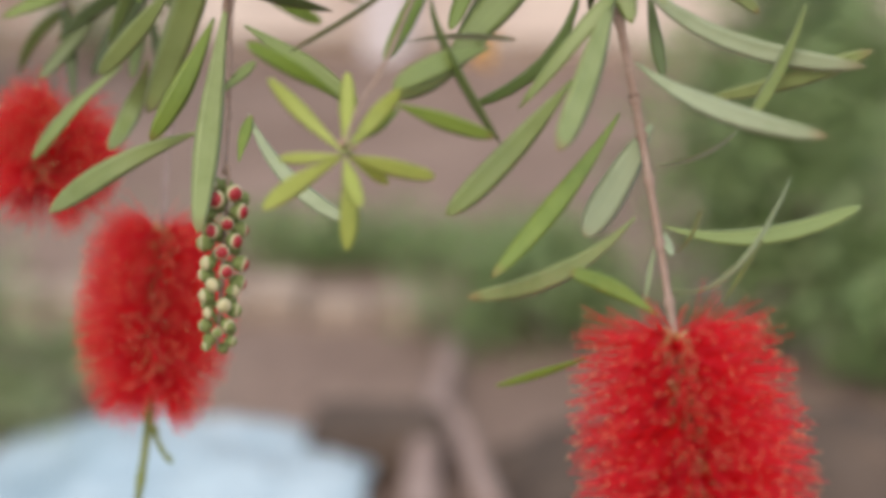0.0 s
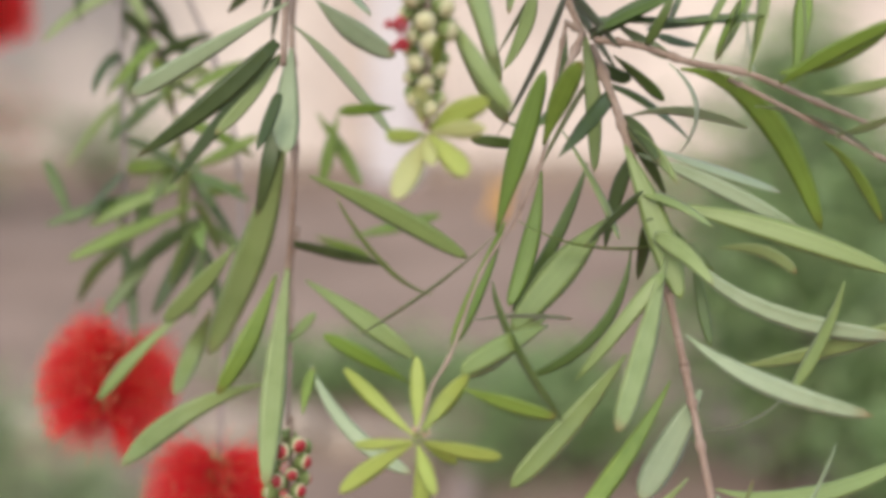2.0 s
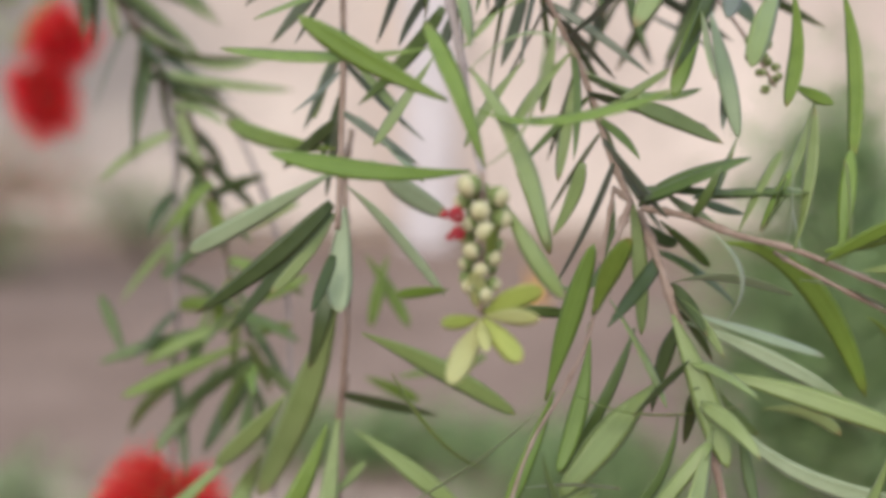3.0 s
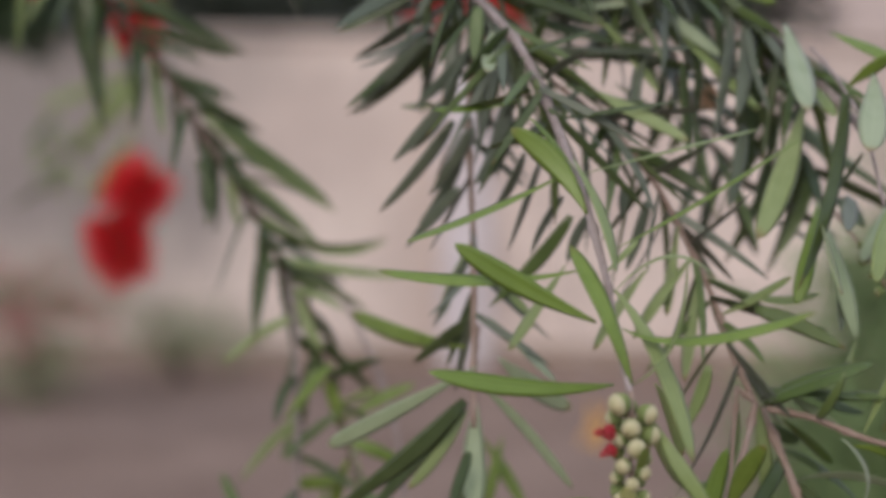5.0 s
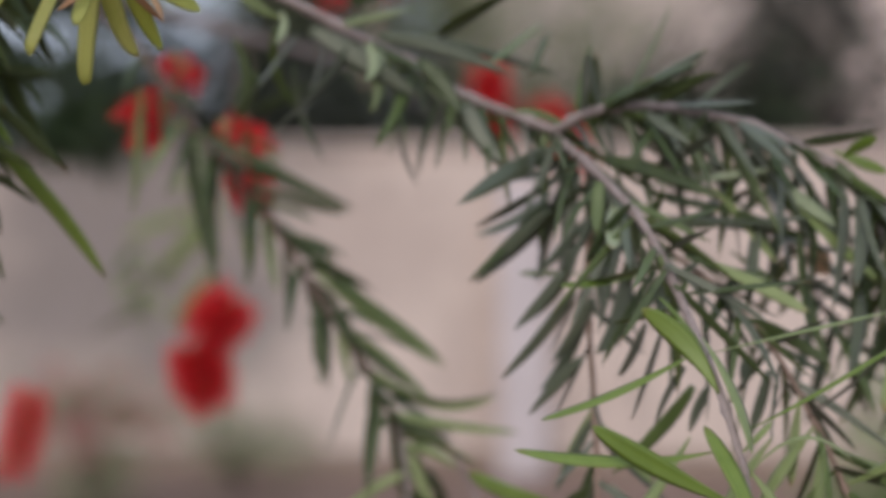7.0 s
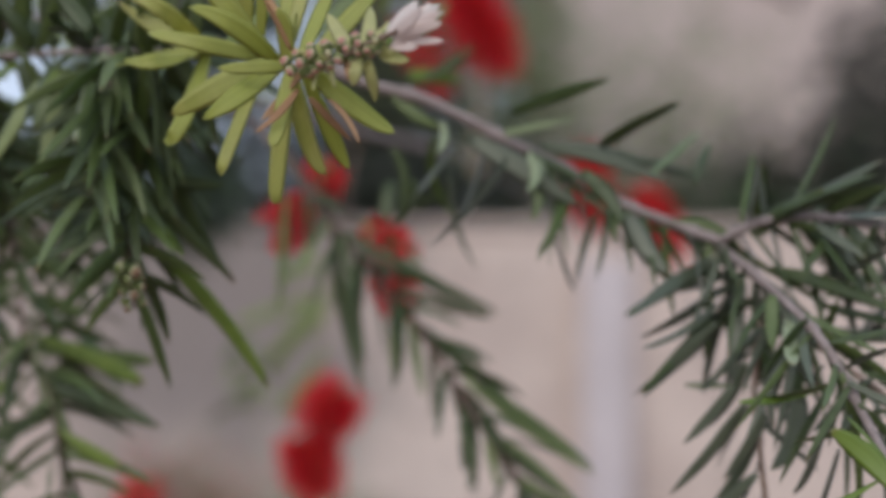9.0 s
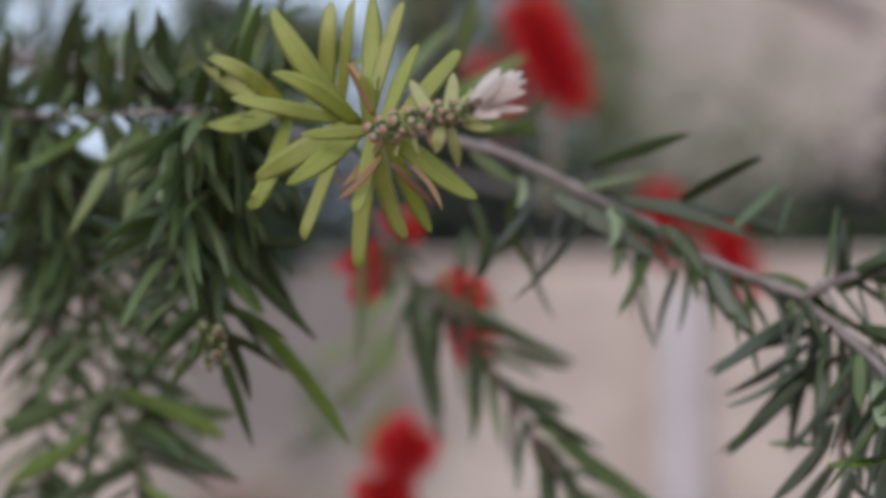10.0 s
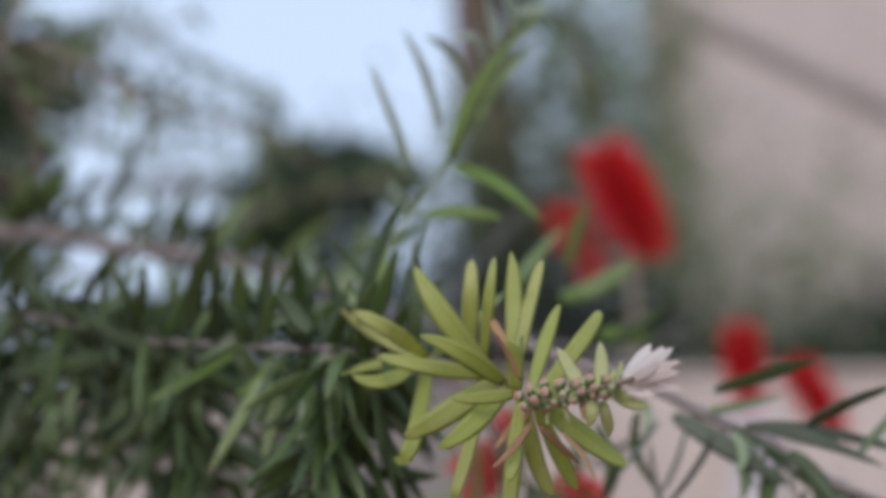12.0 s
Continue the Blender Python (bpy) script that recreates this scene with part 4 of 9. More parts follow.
leaf(twig_star, YOUNG, (-0.0026, 0.0052, 1.2543), (-0.0157, 0.0044, 1.2624), (-0.0290, 0.0086, 1.2684), 0.0057, -12)
leaf(twig_star, YOUNG, (0.0134, 0.0049, 1.2528), (0.0277, 0.0046, 1.2479), (0.0428, 0.0062, 1.2430), 0.0056, 7)
leaf(twig_star, MATURE, (0.0427, 0.0320, 1.2658), (0.0271, 0.0176, 1.2624), (0.0132, 0.0107, 1.2560), 0.0078, 9)
leaf(twig_star, SPRING, (-0.0002, -0.0037, 1.2401), (0.0000, 0.0077, 1.2494), (-0.0003, 0.0158, 1.2598), 0.0052, -10)
leaf(twig_star, SPRING, (0.0000, -0.0037, 1.2401), (0.0075, 0.0055, 1.2475), (0.0153, 0.0058, 1.2568), 0.0056, 4)
leaf(twig_star, SPRING, (-0.0005, -0.0039, 1.2398), (-0.0118, 0.0030, 1.2485), (-0.0225, 0.0041, 1.2593), 0.0049, 8)
leaf(twig_star, SPRING, (-0.0010, -0.0041, 1.2391), (-0.0102, -0.0041, 1.2381), (-0.0194, -0.0027, 1.2374), 0.0035, 7)
leaf(twig_star, SPRING, (-0.0010, -0.0042, 1.2386), (-0.0128, -0.0036, 1.2312), (-0.0237, -0.0040, 1.2226), 0.0059, 4)
leaf(twig_star, SPRING, (0.0003, -0.0041, 1.2391), (0.0126, -0.0032, 1.2357), (0.0257, 0.0010, 1.2320), 0.0056, 9)
leaf(twig_star, SPRING, (-0.0001, -0.0065, 1.2387), (0.0017, -0.0138, 1.2333), (0.0047, -0.0200, 1.2280), 0.0055, 9)
leaf(twig_star, SPRING, (-0.0001, -0.0044, 1.2383), (0.0010, -0.0059, 1.2251), (0.0005, -0.0063, 1.2114), 0.0056, -12)
leaf(twig_star, SPRING, (0.0011, -0.0033, 1.2383), (0.0066, -0.0004, 1.2342), (0.0123, 0.0054, 1.2287), 0.0036, -11)
leaf(twig_star, YOUNG, (0.0156, 0.0160, 1.2495), (0.0096, 0.0113, 1.2453), (0.0031, 0.0030, 1.2427), 0.0037, 1)

twig_red = branch((0.0634, 0.0945, 1.3518), "drooping twig with pale leaves and scarlet flower")
stem(twig_red, [(0.0634, 0.0945, 1.3518), (0.0680, 0.0753, 1.3353), (0.0716, 0.0631, 1.3215), (0.0785, 0.0530, 1.2967), (0.0836, 0.0440, 1.2742), (0.0890, 0.0400, 1.2517), (0.0891, 0.0395, 1.2508), (0.0907, 0.0375, 1.2433), (0.0927, 0.0340, 1.2330), (0.0943, 0.0270, 1.2216), (0.0969, 0.0180, 1.2049), (0.0982, 0.0084, 1.1925), (0.0991, -0.0002, 1.1838)], 0.0016, 0.0012)
leaf(twig_red, SILVER, (0.0959, 0.0420, 1.2411), (0.0856, 0.0360, 1.2243), (0.0744, 0.0300, 1.2069), 0.0116, 4)
leaf(twig_red, SILVER, (0.0724, 0.0660, 1.3217), (0.1008, 0.0715, 1.3122), (0.1290, 0.0770, 1.3027), 0.0058, -58)
leaf(twig_red, SILVER, (0.0749, 0.0620, 1.3179), (0.1011, 0.0550, 1.3080), (0.1283, 0.0480, 1.2941), 0.0059, 4)
leaf(twig_red, MATURE, (0.0829, 0.0560, 1.3016), (0.1136, 0.0420, 1.2966), (0.1537, 0.0280, 1.2842), 0.0082, -12)
leaf(twig_red, MATURE, (0.0699, 0.0580, 1.3211), (0.0788, 0.0480, 1.2985), (0.0869, 0.0380, 1.2731), 0.0097, 7)
leaf(twig_red, MATURE, (0.0479, 0.0550, 1.3269), (0.0599, 0.0515, 1.3073), (0.0675, 0.0480, 1.2909), 0.0058, -60)
leaf(twig_red, MATURE, (0.0819, 0.0420, 1.2864), (0.0716, 0.0205, 1.2606), (0.0605, -0.0010, 1.2409), 0.0095, -12)
leaf(twig_red, MID, (0.0954, 0.0600, 1.2828), (0.0973, 0.0550, 1.2692), (0.1004, 0.0500, 1.2542), 0.0044, 0)
leaf(twig_red, SILVER, (0.0888, 0.0380, 1.2613), (0.1093, 0.0160, 1.2512), (0.1373, -0.0060, 1.2474), 0.0070, -6)
leaf(twig_red, SILVER, (0.0870, 0.0520, 1.2902), (0.1137, 0.0400, 1.2699), (0.1581, 0.0280, 1.2629), 0.0069, 4)
leaf(twig_red, MATURE, (0.1095, 0.0450, 1.2485), (0.1337, 0.0375, 1.2557), (0.1604, 0.0300, 1.2677), 0.0070, 7)
leaf(twig_red, MATURE, (0.1380, 0.0300, 1.2811), (0.1326, 0.0320, 1.2614), (0.1240, 0.0340, 1.2436), 0.0058, 60)
leaf(twig_red, SILVER, (0.0968, 0.0340, 1.2296), (0.1099, 0.0320, 1.2335), (0.1206, 0.0300, 1.2421), 0.0058, 56)
leaf(twig_red, MATURE, (0.0680, 0.0300, 1.2565), (0.0488, 0.0232, 1.2345), (0.0300, 0.0165, 1.2166), 0.0090, 0)
leaf(twig_red, MID, (0.0907, 0.0750, 1.2909), (0.0976, 0.0725, 1.2813), (0.1047, 0.0700, 1.2758), 0.0045, 5)
leaf(twig_red, MATURE, (0.1096, 0.0850, 1.2810), (0.1254, 0.0825, 1.2805), (0.1374, 0.0800, 1.2728), 0.0055, 12)
leaf(twig_red, MATURE, (0.0989, 0.0270, 1.2117), (0.1310, 0.0310, 1.2077), (0.1665, 0.0424, 1.2157), 0.0068, -31)
leaf(twig_red, MATURE, (0.0913, 0.0353, 1.2124), (0.0673, 0.0238, 1.1971), (0.0363, 0.0052, 1.1944), 0.0074, 2)
leaf(twig_red, YOUNG, (0.0850, 0.0398, 1.2449), (0.0653, 0.0196, 1.2224), (0.0433, 0.0038, 1.2011), 0.0068, 12)
leaf(twig_red, SILVER, (0.0993, 0.0129, 1.1952), (0.1166, 0.0071, 1.2032), (0.1355, 0.0197, 1.2299), 0.0024, 20)
leaf(twig_red, YOUNG, (0.0945, 0.0048, 1.1895), (0.0797, 0.0038, 1.1985), (0.0654, -0.0028, 1.2050), 0.0061, 25)
leaf(twig_red, YOUNG, (0.0779, 0.0164, 1.1726), (0.0613, 0.0039, 1.1716), (0.0446, -0.0083, 1.1713), 0.0026, 20)
leaf(twig_red, MATURE, (0.0990, 0.0224, 1.2043), (0.1030, 0.0130, 1.2098), (0.1053, 0.0062, 1.2227), 0.0017, 20)
leaf(twig_red, SILVER, (0.0959, 0.0236, 1.2069), (0.0939, 0.0199, 1.1983), (0.0923, 0.0161, 1.1896), 0.0030, 61)
leaf(twig_red, MATURE, (0.1168, 0.0162, 1.1901), (0.1219, 0.0150, 1.2009), (0.1271, 0.0144, 1.2115), 0.0022, 20)
leaf(twig_red, SILVER, (0.0993, 0.0266, 1.2100), (0.0989, 0.0195, 1.2081), (0.0987, 0.0123, 1.2063), 0.0032, 7)
leaf(twig_red, BRACT, (0.0978, -0.0009, 1.1858), (0.0945, -0.0049, 1.1835), (0.0911, -0.0074, 1.1811), 0.0026, 10, True)
leaf(twig_red, BRACT, (0.0988, -0.0009, 1.1858), (0.1006, -0.0045, 1.1837), (0.1022, -0.0084, 1.1814), 0.0026, 12, True)

twig_right = branch((0.0615, 0.0773, 1.3552), "reddish side twig with slender green leaves")
stem(twig_right, [(0.0615, 0.0773, 1.3552), (0.0759, 0.0690, 1.3535), (0.0908, 0.0565, 1.3489), (0.1057, 0.0402, 1.3467), (0.1292, 0.0420, 1.3375), (0.1475, 0.0422, 1.3305)], 0.0013, 0.0008)
leaf(twig_right, MID, (0.0605, 0.0820, 1.3550), (0.0703, 0.0710, 1.3628), (0.0840, 0.0600, 1.3707), 0.0058, 64, True)
leaf(twig_right, SILVER, (0.0688, 0.0850, 1.3611), (0.0781, 0.0750, 1.3545), (0.0864, 0.0650, 1.3497), 0.0044, 3)
leaf(twig_right, DARK, (0.0858, 0.0900, 1.3564), (0.0919, 0.0850, 1.3540), (0.0984, 0.0800, 1.3532), 0.0058, -56, True)
leaf(twig_right, MID, (0.0798, 0.0800, 1.3588), (0.0956, 0.0675, 1.3613), (0.1104, 0.0550, 1.3638), 0.0058, -74, True)
leaf(twig_right, SILVER, (0.0831, 0.0560, 1.3487), (0.0930, 0.0570, 1.3342), (0.0879, 0.0580, 1.3182), 0.0058, -60)
leaf(twig_right, YOUNG, (0.0858, 0.0500, 1.3473), (0.1151, 0.0540, 1.3329), (0.1383, 0.0580, 1.2927), 0.0086, 10)
leaf(twig_right, SILVER, (0.0738, 0.0780, 1.3287), (0.0928, 0.0750, 1.3313), (0.1150, 0.0720, 1.3256), 0.0058, 46)
leaf(twig_right, YOUNG, (0.1292, 0.0350, 1.3258), (0.1391, 0.0325, 1.3172), (0.1490, 0.0300, 1.3003), 0.0058, 59)
leaf(twig_right, YOUNG, (0.1142, 0.0340, 1.3438), (0.1259, 0.0270, 1.3532), (0.1447, 0.0200, 1.3644), 0.0058, 7)
leaf(twig_right, YOUNG, (0.1204, 0.0340, 1.3429), (0.1206, 0.0320, 1.3581), (0.1174, 0.0300, 1.3772), 0.0058, 68)
leaf(twig_right, SILVER, (0.1094, 0.0450, 1.3359), (0.1287, 0.0375, 1.3324), (0.1448, 0.0300, 1.3226), 0.0058, 73)
leaf(twig_right, MATURE, (0.1270, 0.0340, 1.3412), (0.1372, 0.0295, 1.3429), (0.1488, 0.0250, 1.3466), 0.0044, 2)
leaf(twig_right, MATURE, (0.1331, 0.0360, 1.3276), (0.1402, 0.0330, 1.3301), (0.1515, 0.0300, 1.3347), 0.0058, 50)
leaf(twig_right, SILVER, (0.1039, 0.0450, 1.3450), (0.1050, 0.0425, 1.3592), (0.1034, 0.0400, 1.3769), 0.0058, 73)
leaf(twig_right, MATURE, (0.1003, 0.0600, 1.3475), (0.1023, 0.0550, 1.3586), (0.1042, 0.0500, 1.3697), 0.0058, 64)
leaf(twig_right, MID, (0.0768, 0.0644, 1.3541), (0.0807, 0.0589, 1.3632), (0.0844, 0.0583, 1.3723), 0.0038, -10, True)
leaf(twig_right, MID, (0.0621, 0.0761, 1.3585), (0.0775, 0.0626, 1.3676), (0.0948, 0.0582, 1.3752), 0.0063, -57, True)
leaf(twig_right, MID, (0.0616, 0.0791, 1.3620), (0.0833, 0.0678, 1.3619), (0.1040, 0.0583, 1.3629), 0.0068, -73, True)
leaf(twig_right, YOUNG, (0.1195, 0.0362, 1.3443), (0.1220, 0.0406, 1.3617), (0.1259, 0.0514, 1.3789), 0.0062, -35)
leaf(twig_right, MATURE, (0.1053, 0.0387, 1.3470), (0.1114, 0.0473, 1.3691), (0.1136, 0.0535, 1.3927), 0.0068, -63)
leaf(twig_right, MATURE, (0.0908, 0.0566, 1.3495), (0.0980, 0.0591, 1.3638), (0.1061, 0.0615, 1.3778), 0.0053, -68)
stem(twig_right, [(0.1023, 0.0521, 1.3440), (0.1085, 0.0397, 1.3406), (0.1343, 0.0388, 1.3279), (0.1527, 0.0384, 1.3189)], 0.0008, 0.0006)
leaf(twig_right, YOUNG, (0.1137, 0.0332, 1.3473), (0.1297, 0.0282, 1.3536), (0.1449, 0.0224, 1.3644), 0.0073, -8)
leaf(twig_right, YOUNG, (0.1237, 0.0392, 1.3455), (0.1242, 0.0420, 1.3604), (0.1244, 0.0495, 1.3751), 0.0053, 64)
leaf(twig_right, YOUNG, (0.0982, 0.0561, 1.3516), (0.1024, 0.0546, 1.3618), (0.1077, 0.0557, 1.3715), 0.0038, -45)
leaf(twig_right, MATURE, (0.1059, 0.0395, 1.3484), (0.1070, 0.0420, 1.3573), (0.1092, 0.0473, 1.3660), 0.0033, 66)
leaf(twig_right, MID, (0.0609, 0.0824, 1.3557), (0.0730, 0.0720, 1.3632), (0.0862, 0.0678, 1.3700), 0.0049, -52, True)
leaf(twig_right, MID, (0.0792, 0.0711, 1.3600), (0.0963, 0.0607, 1.3633), (0.1111, 0.0442, 1.3649), 0.0062, -70, True)
leaf(twig_right, MID, (0.0586, 0.0879, 1.3909), (0.0729, 0.0772, 1.3859), (0.0870, 0.0674, 1.3789), 0.0066, 1, True)
leaf(twig_right, MID, (0.0644, 0.0798, 1.3606), (0.0793, 0.0695, 1.3691), (0.0963, 0.0650, 1.3747), 0.0059, -58, True)
leaf(twig_right, MATURE, (0.0780, 0.0776, 1.3601), (0.0970, 0.0660, 1.3624), (0.1138, 0.0493, 1.3644), 0.0068, -69)
leaf(twig_right, MATURE, (0.0957, 0.0847, 1.3807), (0.0905, 0.0777, 1.3704), (0.0847, 0.0670, 1.3605), 0.0042, 73)

twig_hang = branch((-0.0360, 0.1674, 1.4985), "reddish brown hanging twig with narrow leaves")
stem(twig_hang, [(-0.0360, 0.1674, 1.4985), (-0.0181, 0.1432, 1.4804), (0.0029, 0.1202, 1.4615), (0.0218, 0.1124, 1.4402), (0.0395, 0.1087, 1.4076), (0.0468, 0.0993, 1.3888), (0.0509, 0.0908, 1.3736), (0.0586, 0.0853, 1.3564)], 0.0011, 0.0012)
leaf(twig_hang, MATURE, (0.0143, 0.0400, 1.3705), (0.0216, 0.0500, 1.3579), (0.0278, 0.0600, 1.3408), 0.0049, -3)
leaf(twig_hang, MATURE, (0.0091, 0.0300, 1.3629), (0.0200, 0.0490, 1.3443), (0.0316, 0.0680, 1.3272), 0.0062, 2)
leaf(twig_hang, MATURE, (0.0580, 0.0880, 1.3605), (0.0622, 0.0840, 1.3373), (0.0633, 0.0800, 1.3090), 0.0059, 13)
leaf(twig_hang, DARK, (0.0645, 0.1000, 1.3485), (0.0701, 0.0950, 1.3429), (0.0770, 0.0900, 1.3409), 0.0054, 0)
leaf(twig_hang, MID, (0.0700, 0.0900, 1.3492), (0.0795, 0.0850, 1.3413), (0.0870, 0.0800, 1.3343), 0.0058, 45)
leaf(twig_hang, SKYLIT, (0.0518, 0.0850, 1.3702), (0.0423, 0.0825, 1.3470), (0.0289, 0.0800, 1.3216), 0.0058, -56, True)
leaf(twig_hang, MATURE, (0.0410, 0.0850, 1.3700), (0.0374, 0.0850, 1.3565), (0.0308, 0.0850, 1.3437), 0.0054, 11, True)
leaf(twig_hang, DARK, (-0.0106, 0.1213, 1.4750), (0.0067, 0.1208, 1.4698), (0.0240, 0.1128, 1.4669), 0.0060, -60, True)
leaf(twig_hang, SKYLIT, (0.0029, 0.1202, 1.4615), (0.0237, 0.1131, 1.4643), (0.0453, 0.1091, 1.4658), 0.0068, 64, True)
leaf(twig_hang, DARK, (0.0130, 0.1126, 1.4500), (0.0303, 0.1129, 1.4422), (0.0454, 0.1079, 1.4317), 0.0062, 10, True)
leaf(twig_hang, SKYLIT, (0.0218, 0.1124, 1.4402), (0.0313, 0.1047, 1.4456), (0.0405, 0.0956, 1.4513), 0.0042, 29, True)
leaf(twig_hang, MATURE, (0.0323, 0.1062, 1.4208), (0.0300, 0.1067, 1.4034), (0.0276, 0.1005, 1.3864), 0.0054, 41)
leaf(twig_hang, MATURE, (0.0394, 0.1084, 1.4098), (0.0259, 0.1017, 1.3947), (0.0145, 0.0980, 1.3779), 0.0060, 48)
leaf(twig_hang, MATURE, (0.0418, 0.1089, 1.4032), (0.0642, 0.0998, 1.3933), (0.0832, 0.0905, 1.3966), 0.0067, -65)
leaf(twig_hang, DARK, (0.0437, 0.0997, 1.3941), (0.0637, 0.0896, 1.3890), (0.0840, 0.0797, 1.3840), 0.0068, 55, True)
leaf(twig_hang, SKYLIT, (0.0487, 0.0906, 1.3779), (0.0589, 0.0807, 1.3651), (0.0692, 0.0687, 1.3525), 0.0060, 59, True)
leaf(twig_hang, DARK, (0.0240, 0.1121, 1.4424), (0.0134, 0.1128, 1.4281), (0.0026, 0.1124, 1.4136), 0.0054, -52, True)
leaf(twig_hang, SKYLIT, (0.0284, 0.1105, 1.4249), (0.0432, 0.1145, 1.4120), (0.0557, 0.1123, 1.3985), 0.0055, 58, True)
leaf(twig_hang, MATURE, (0.0400, 0.1042, 1.4024), (0.0360, 0.0948, 1.3827), (0.0328, 0.0892, 1.3629), 0.0062, 46)
leaf(twig_hang, DARK, (0.0606, 0.0855, 1.3575), (0.0764, 0.0768, 1.3658), (0.0914, 0.0688, 1.3753), 0.0057, 62, True)
leaf(twig_hang, MATURE, (-0.0123, 0.0919, 1.4063), (-0.0226, 0.0904, 1.3902), (-0.0334, 0.0898, 1.3743), 0.0058, 46)
leaf(twig_hang, MATURE, (0.0207, 0.0994, 1.4060), (0.0089, 0.0958, 1.3906), (-0.0008, 0.0954, 1.3739), 0.0058, 51)
leaf(twig_hang, MATURE, (0.0468, 0.0991, 1.3867), (0.0588, 0.0890, 1.3950), (0.0700, 0.0807, 1.4037), 0.0051, -57)
leaf(twig_hang, SKYLIT, (0.0371, 0.1081, 1.4142), (0.0472, 0.0970, 1.4240), (0.0565, 0.0892, 1.4346), 0.0050, 56, True)

twig_bud = branch((-0.0443, 0.1464, 1.2774), "hanging twig with silvery leaves and crimson buds")
stem(twig_bud, [(-0.0443, 0.1464, 1.2774), (-0.0471, 0.1462, 1.2608), (-0.0465, 0.1329, 1.2413), (-0.0465, 0.1245, 1.2223), (-0.0459, 0.1063, 1.2083)], 0.0013, 0.0009)
stem(twig_bud, [(-0.0192, 0.1613, 1.4652), (-0.0417, 0.1577, 1.4984), (-0.0480, 0.1554, 1.4697), (-0.0474, 0.1445, 1.4413), (-0.0460, 0.1270, 1.4077), (-0.0460, 0.1133, 1.3708), (-0.0460, 0.0942, 1.3443)], 0.0014, 0.0012)
stem(twig_bud, [(-0.0436, 0.1495, 1.3760), (-0.0455, 0.1404, 1.3582), (-0.0445, 0.1275, 1.3336), (-0.0433, 0.1129, 1.3064), (-0.0465, 0.1275, 1.2652), (-0.0477, 0.1301, 1.2533)], 0.0012, 0.0013)
leaf(twig_bud, SKYLIT, (-0.0648, 0.1400, 1.4943), (-0.0792, 0.1400, 1.4802), (-0.0952, 0.1400, 1.4632), 0.0054, -13, True)
leaf(twig_bud, SKYLIT, (-0.0672, 0.1500, 1.5039), (-0.0810, 0.1550, 1.4953), (-0.0959, 0.1600, 1.4876), 0.0058, -47, True)
leaf(twig_bud, SKYLIT, (-0.0586, 0.1350, 1.4687), (-0.0680, 0.1375, 1.4560), (-0.0791, 0.1400, 1.4442), 0.0053, 7, True)
leaf(twig_bud, SKYLIT, (-0.0546, 0.1350, 1.4609), (-0.0680, 0.1375, 1.4419), (-0.0847, 0.1400, 1.4234), 0.0058, -10, True)
leaf(twig_bud, SKYLIT, (-0.0477, 0.1300, 1.4576), (-0.0538, 0.1300, 1.4450), (-0.0641, 0.1300, 1.4308), 0.0058, -12, True)
leaf(twig_bud, SKYLIT, (-0.0519, 0.1200, 1.4343), (-0.0619, 0.1250, 1.4232), (-0.0735, 0.1300, 1.4096), 0.0053, 12, True)
leaf(twig_bud, MID, (-0.0452, 0.1200, 1.5051), (-0.0461, 0.1150, 1.4938), (-0.0469, 0.1100, 1.4832), 0.0064, 0, True)
leaf(twig_bud, SKYLIT, (-0.0336, 0.1300, 1.4672), (-0.0370, 0.1250, 1.4483), (-0.0465, 0.1200, 1.4359), 0.0089, 5, True)
leaf(twig_bud, SKYLIT, (-0.0265, 0.1200, 1.4483), (-0.0325, 0.1200, 1.4343), (-0.0379, 0.1200, 1.4267), 0.0058, -44, True)
leaf(twig_bud, SKYLIT, (-0.0207, 0.1150, 1.4452), (-0.0270, 0.1125, 1.4270), (-0.0331, 0.1100, 1.4102), 0.0058, -56, True)
leaf(twig_bud, SKYLIT, (-0.0120, 0.1100, 1.4316), (-0.0199, 0.1050, 1.4212), (-0.0249, 0.1000, 1.4095), 0.0058, -51, True)
leaf(twig_bud, MID, (-0.0088, 0.1100, 1.4240), (-0.0220, 0.1150, 1.4054), (-0.0402, 0.1200, 1.3872), 0.0060, 4, True)
leaf(twig_bud, SKYLIT, (-0.0028, 0.1100, 1.4240), (-0.0072, 0.1100, 1.4149), (-0.0102, 0.1100, 1.4056), 0.0046, -10, True)
leaf(twig_bud, SKYLIT, (0.0123, 0.1100, 1.4363), (0.0117, 0.1100, 1.4303), (0.0109, 0.1100, 1.4230), 0.0058, 45, True)
leaf(twig_bud, SKYLIT, (0.0208, 0.1100, 1.4303), (0.0172, 0.1100, 1.4165), (0.0127, 0.1100, 1.4027), 0.0050, 0, True)
leaf(twig_bud, MID, (-0.0262, 0.0900, 1.4719), (-0.0448, 0.0950, 1.4663), (-0.0610, 0.1000, 1.4640), 0.0058, -63, True)
leaf(twig_bud, MID, (-0.0216, 0.0750, 1.4556), (-0.0313, 0.0775, 1.4530), (-0.0434, 0.0800, 1.4500), 0.0058, -61, True)
leaf(twig_bud, SKYLIT, (-0.0534, 0.1400, 1.4783), (-0.0602, 0.1450, 1.4622), (-0.0719, 0.1500, 1.4481), 0.0049, -10, True)
leaf(twig_bud, SKYLIT, (-0.0506, 0.1300, 1.4482), (-0.0580, 0.1350, 1.4320), (-0.0684, 0.1400, 1.4189), 0.0048, 7, True)
leaf(twig_bud, SILVER, (-0.0356, 0.1250, 1.3663), (-0.0220, 0.1250, 1.3550), (-0.0061, 0.1250, 1.3458), 0.0093, 9)
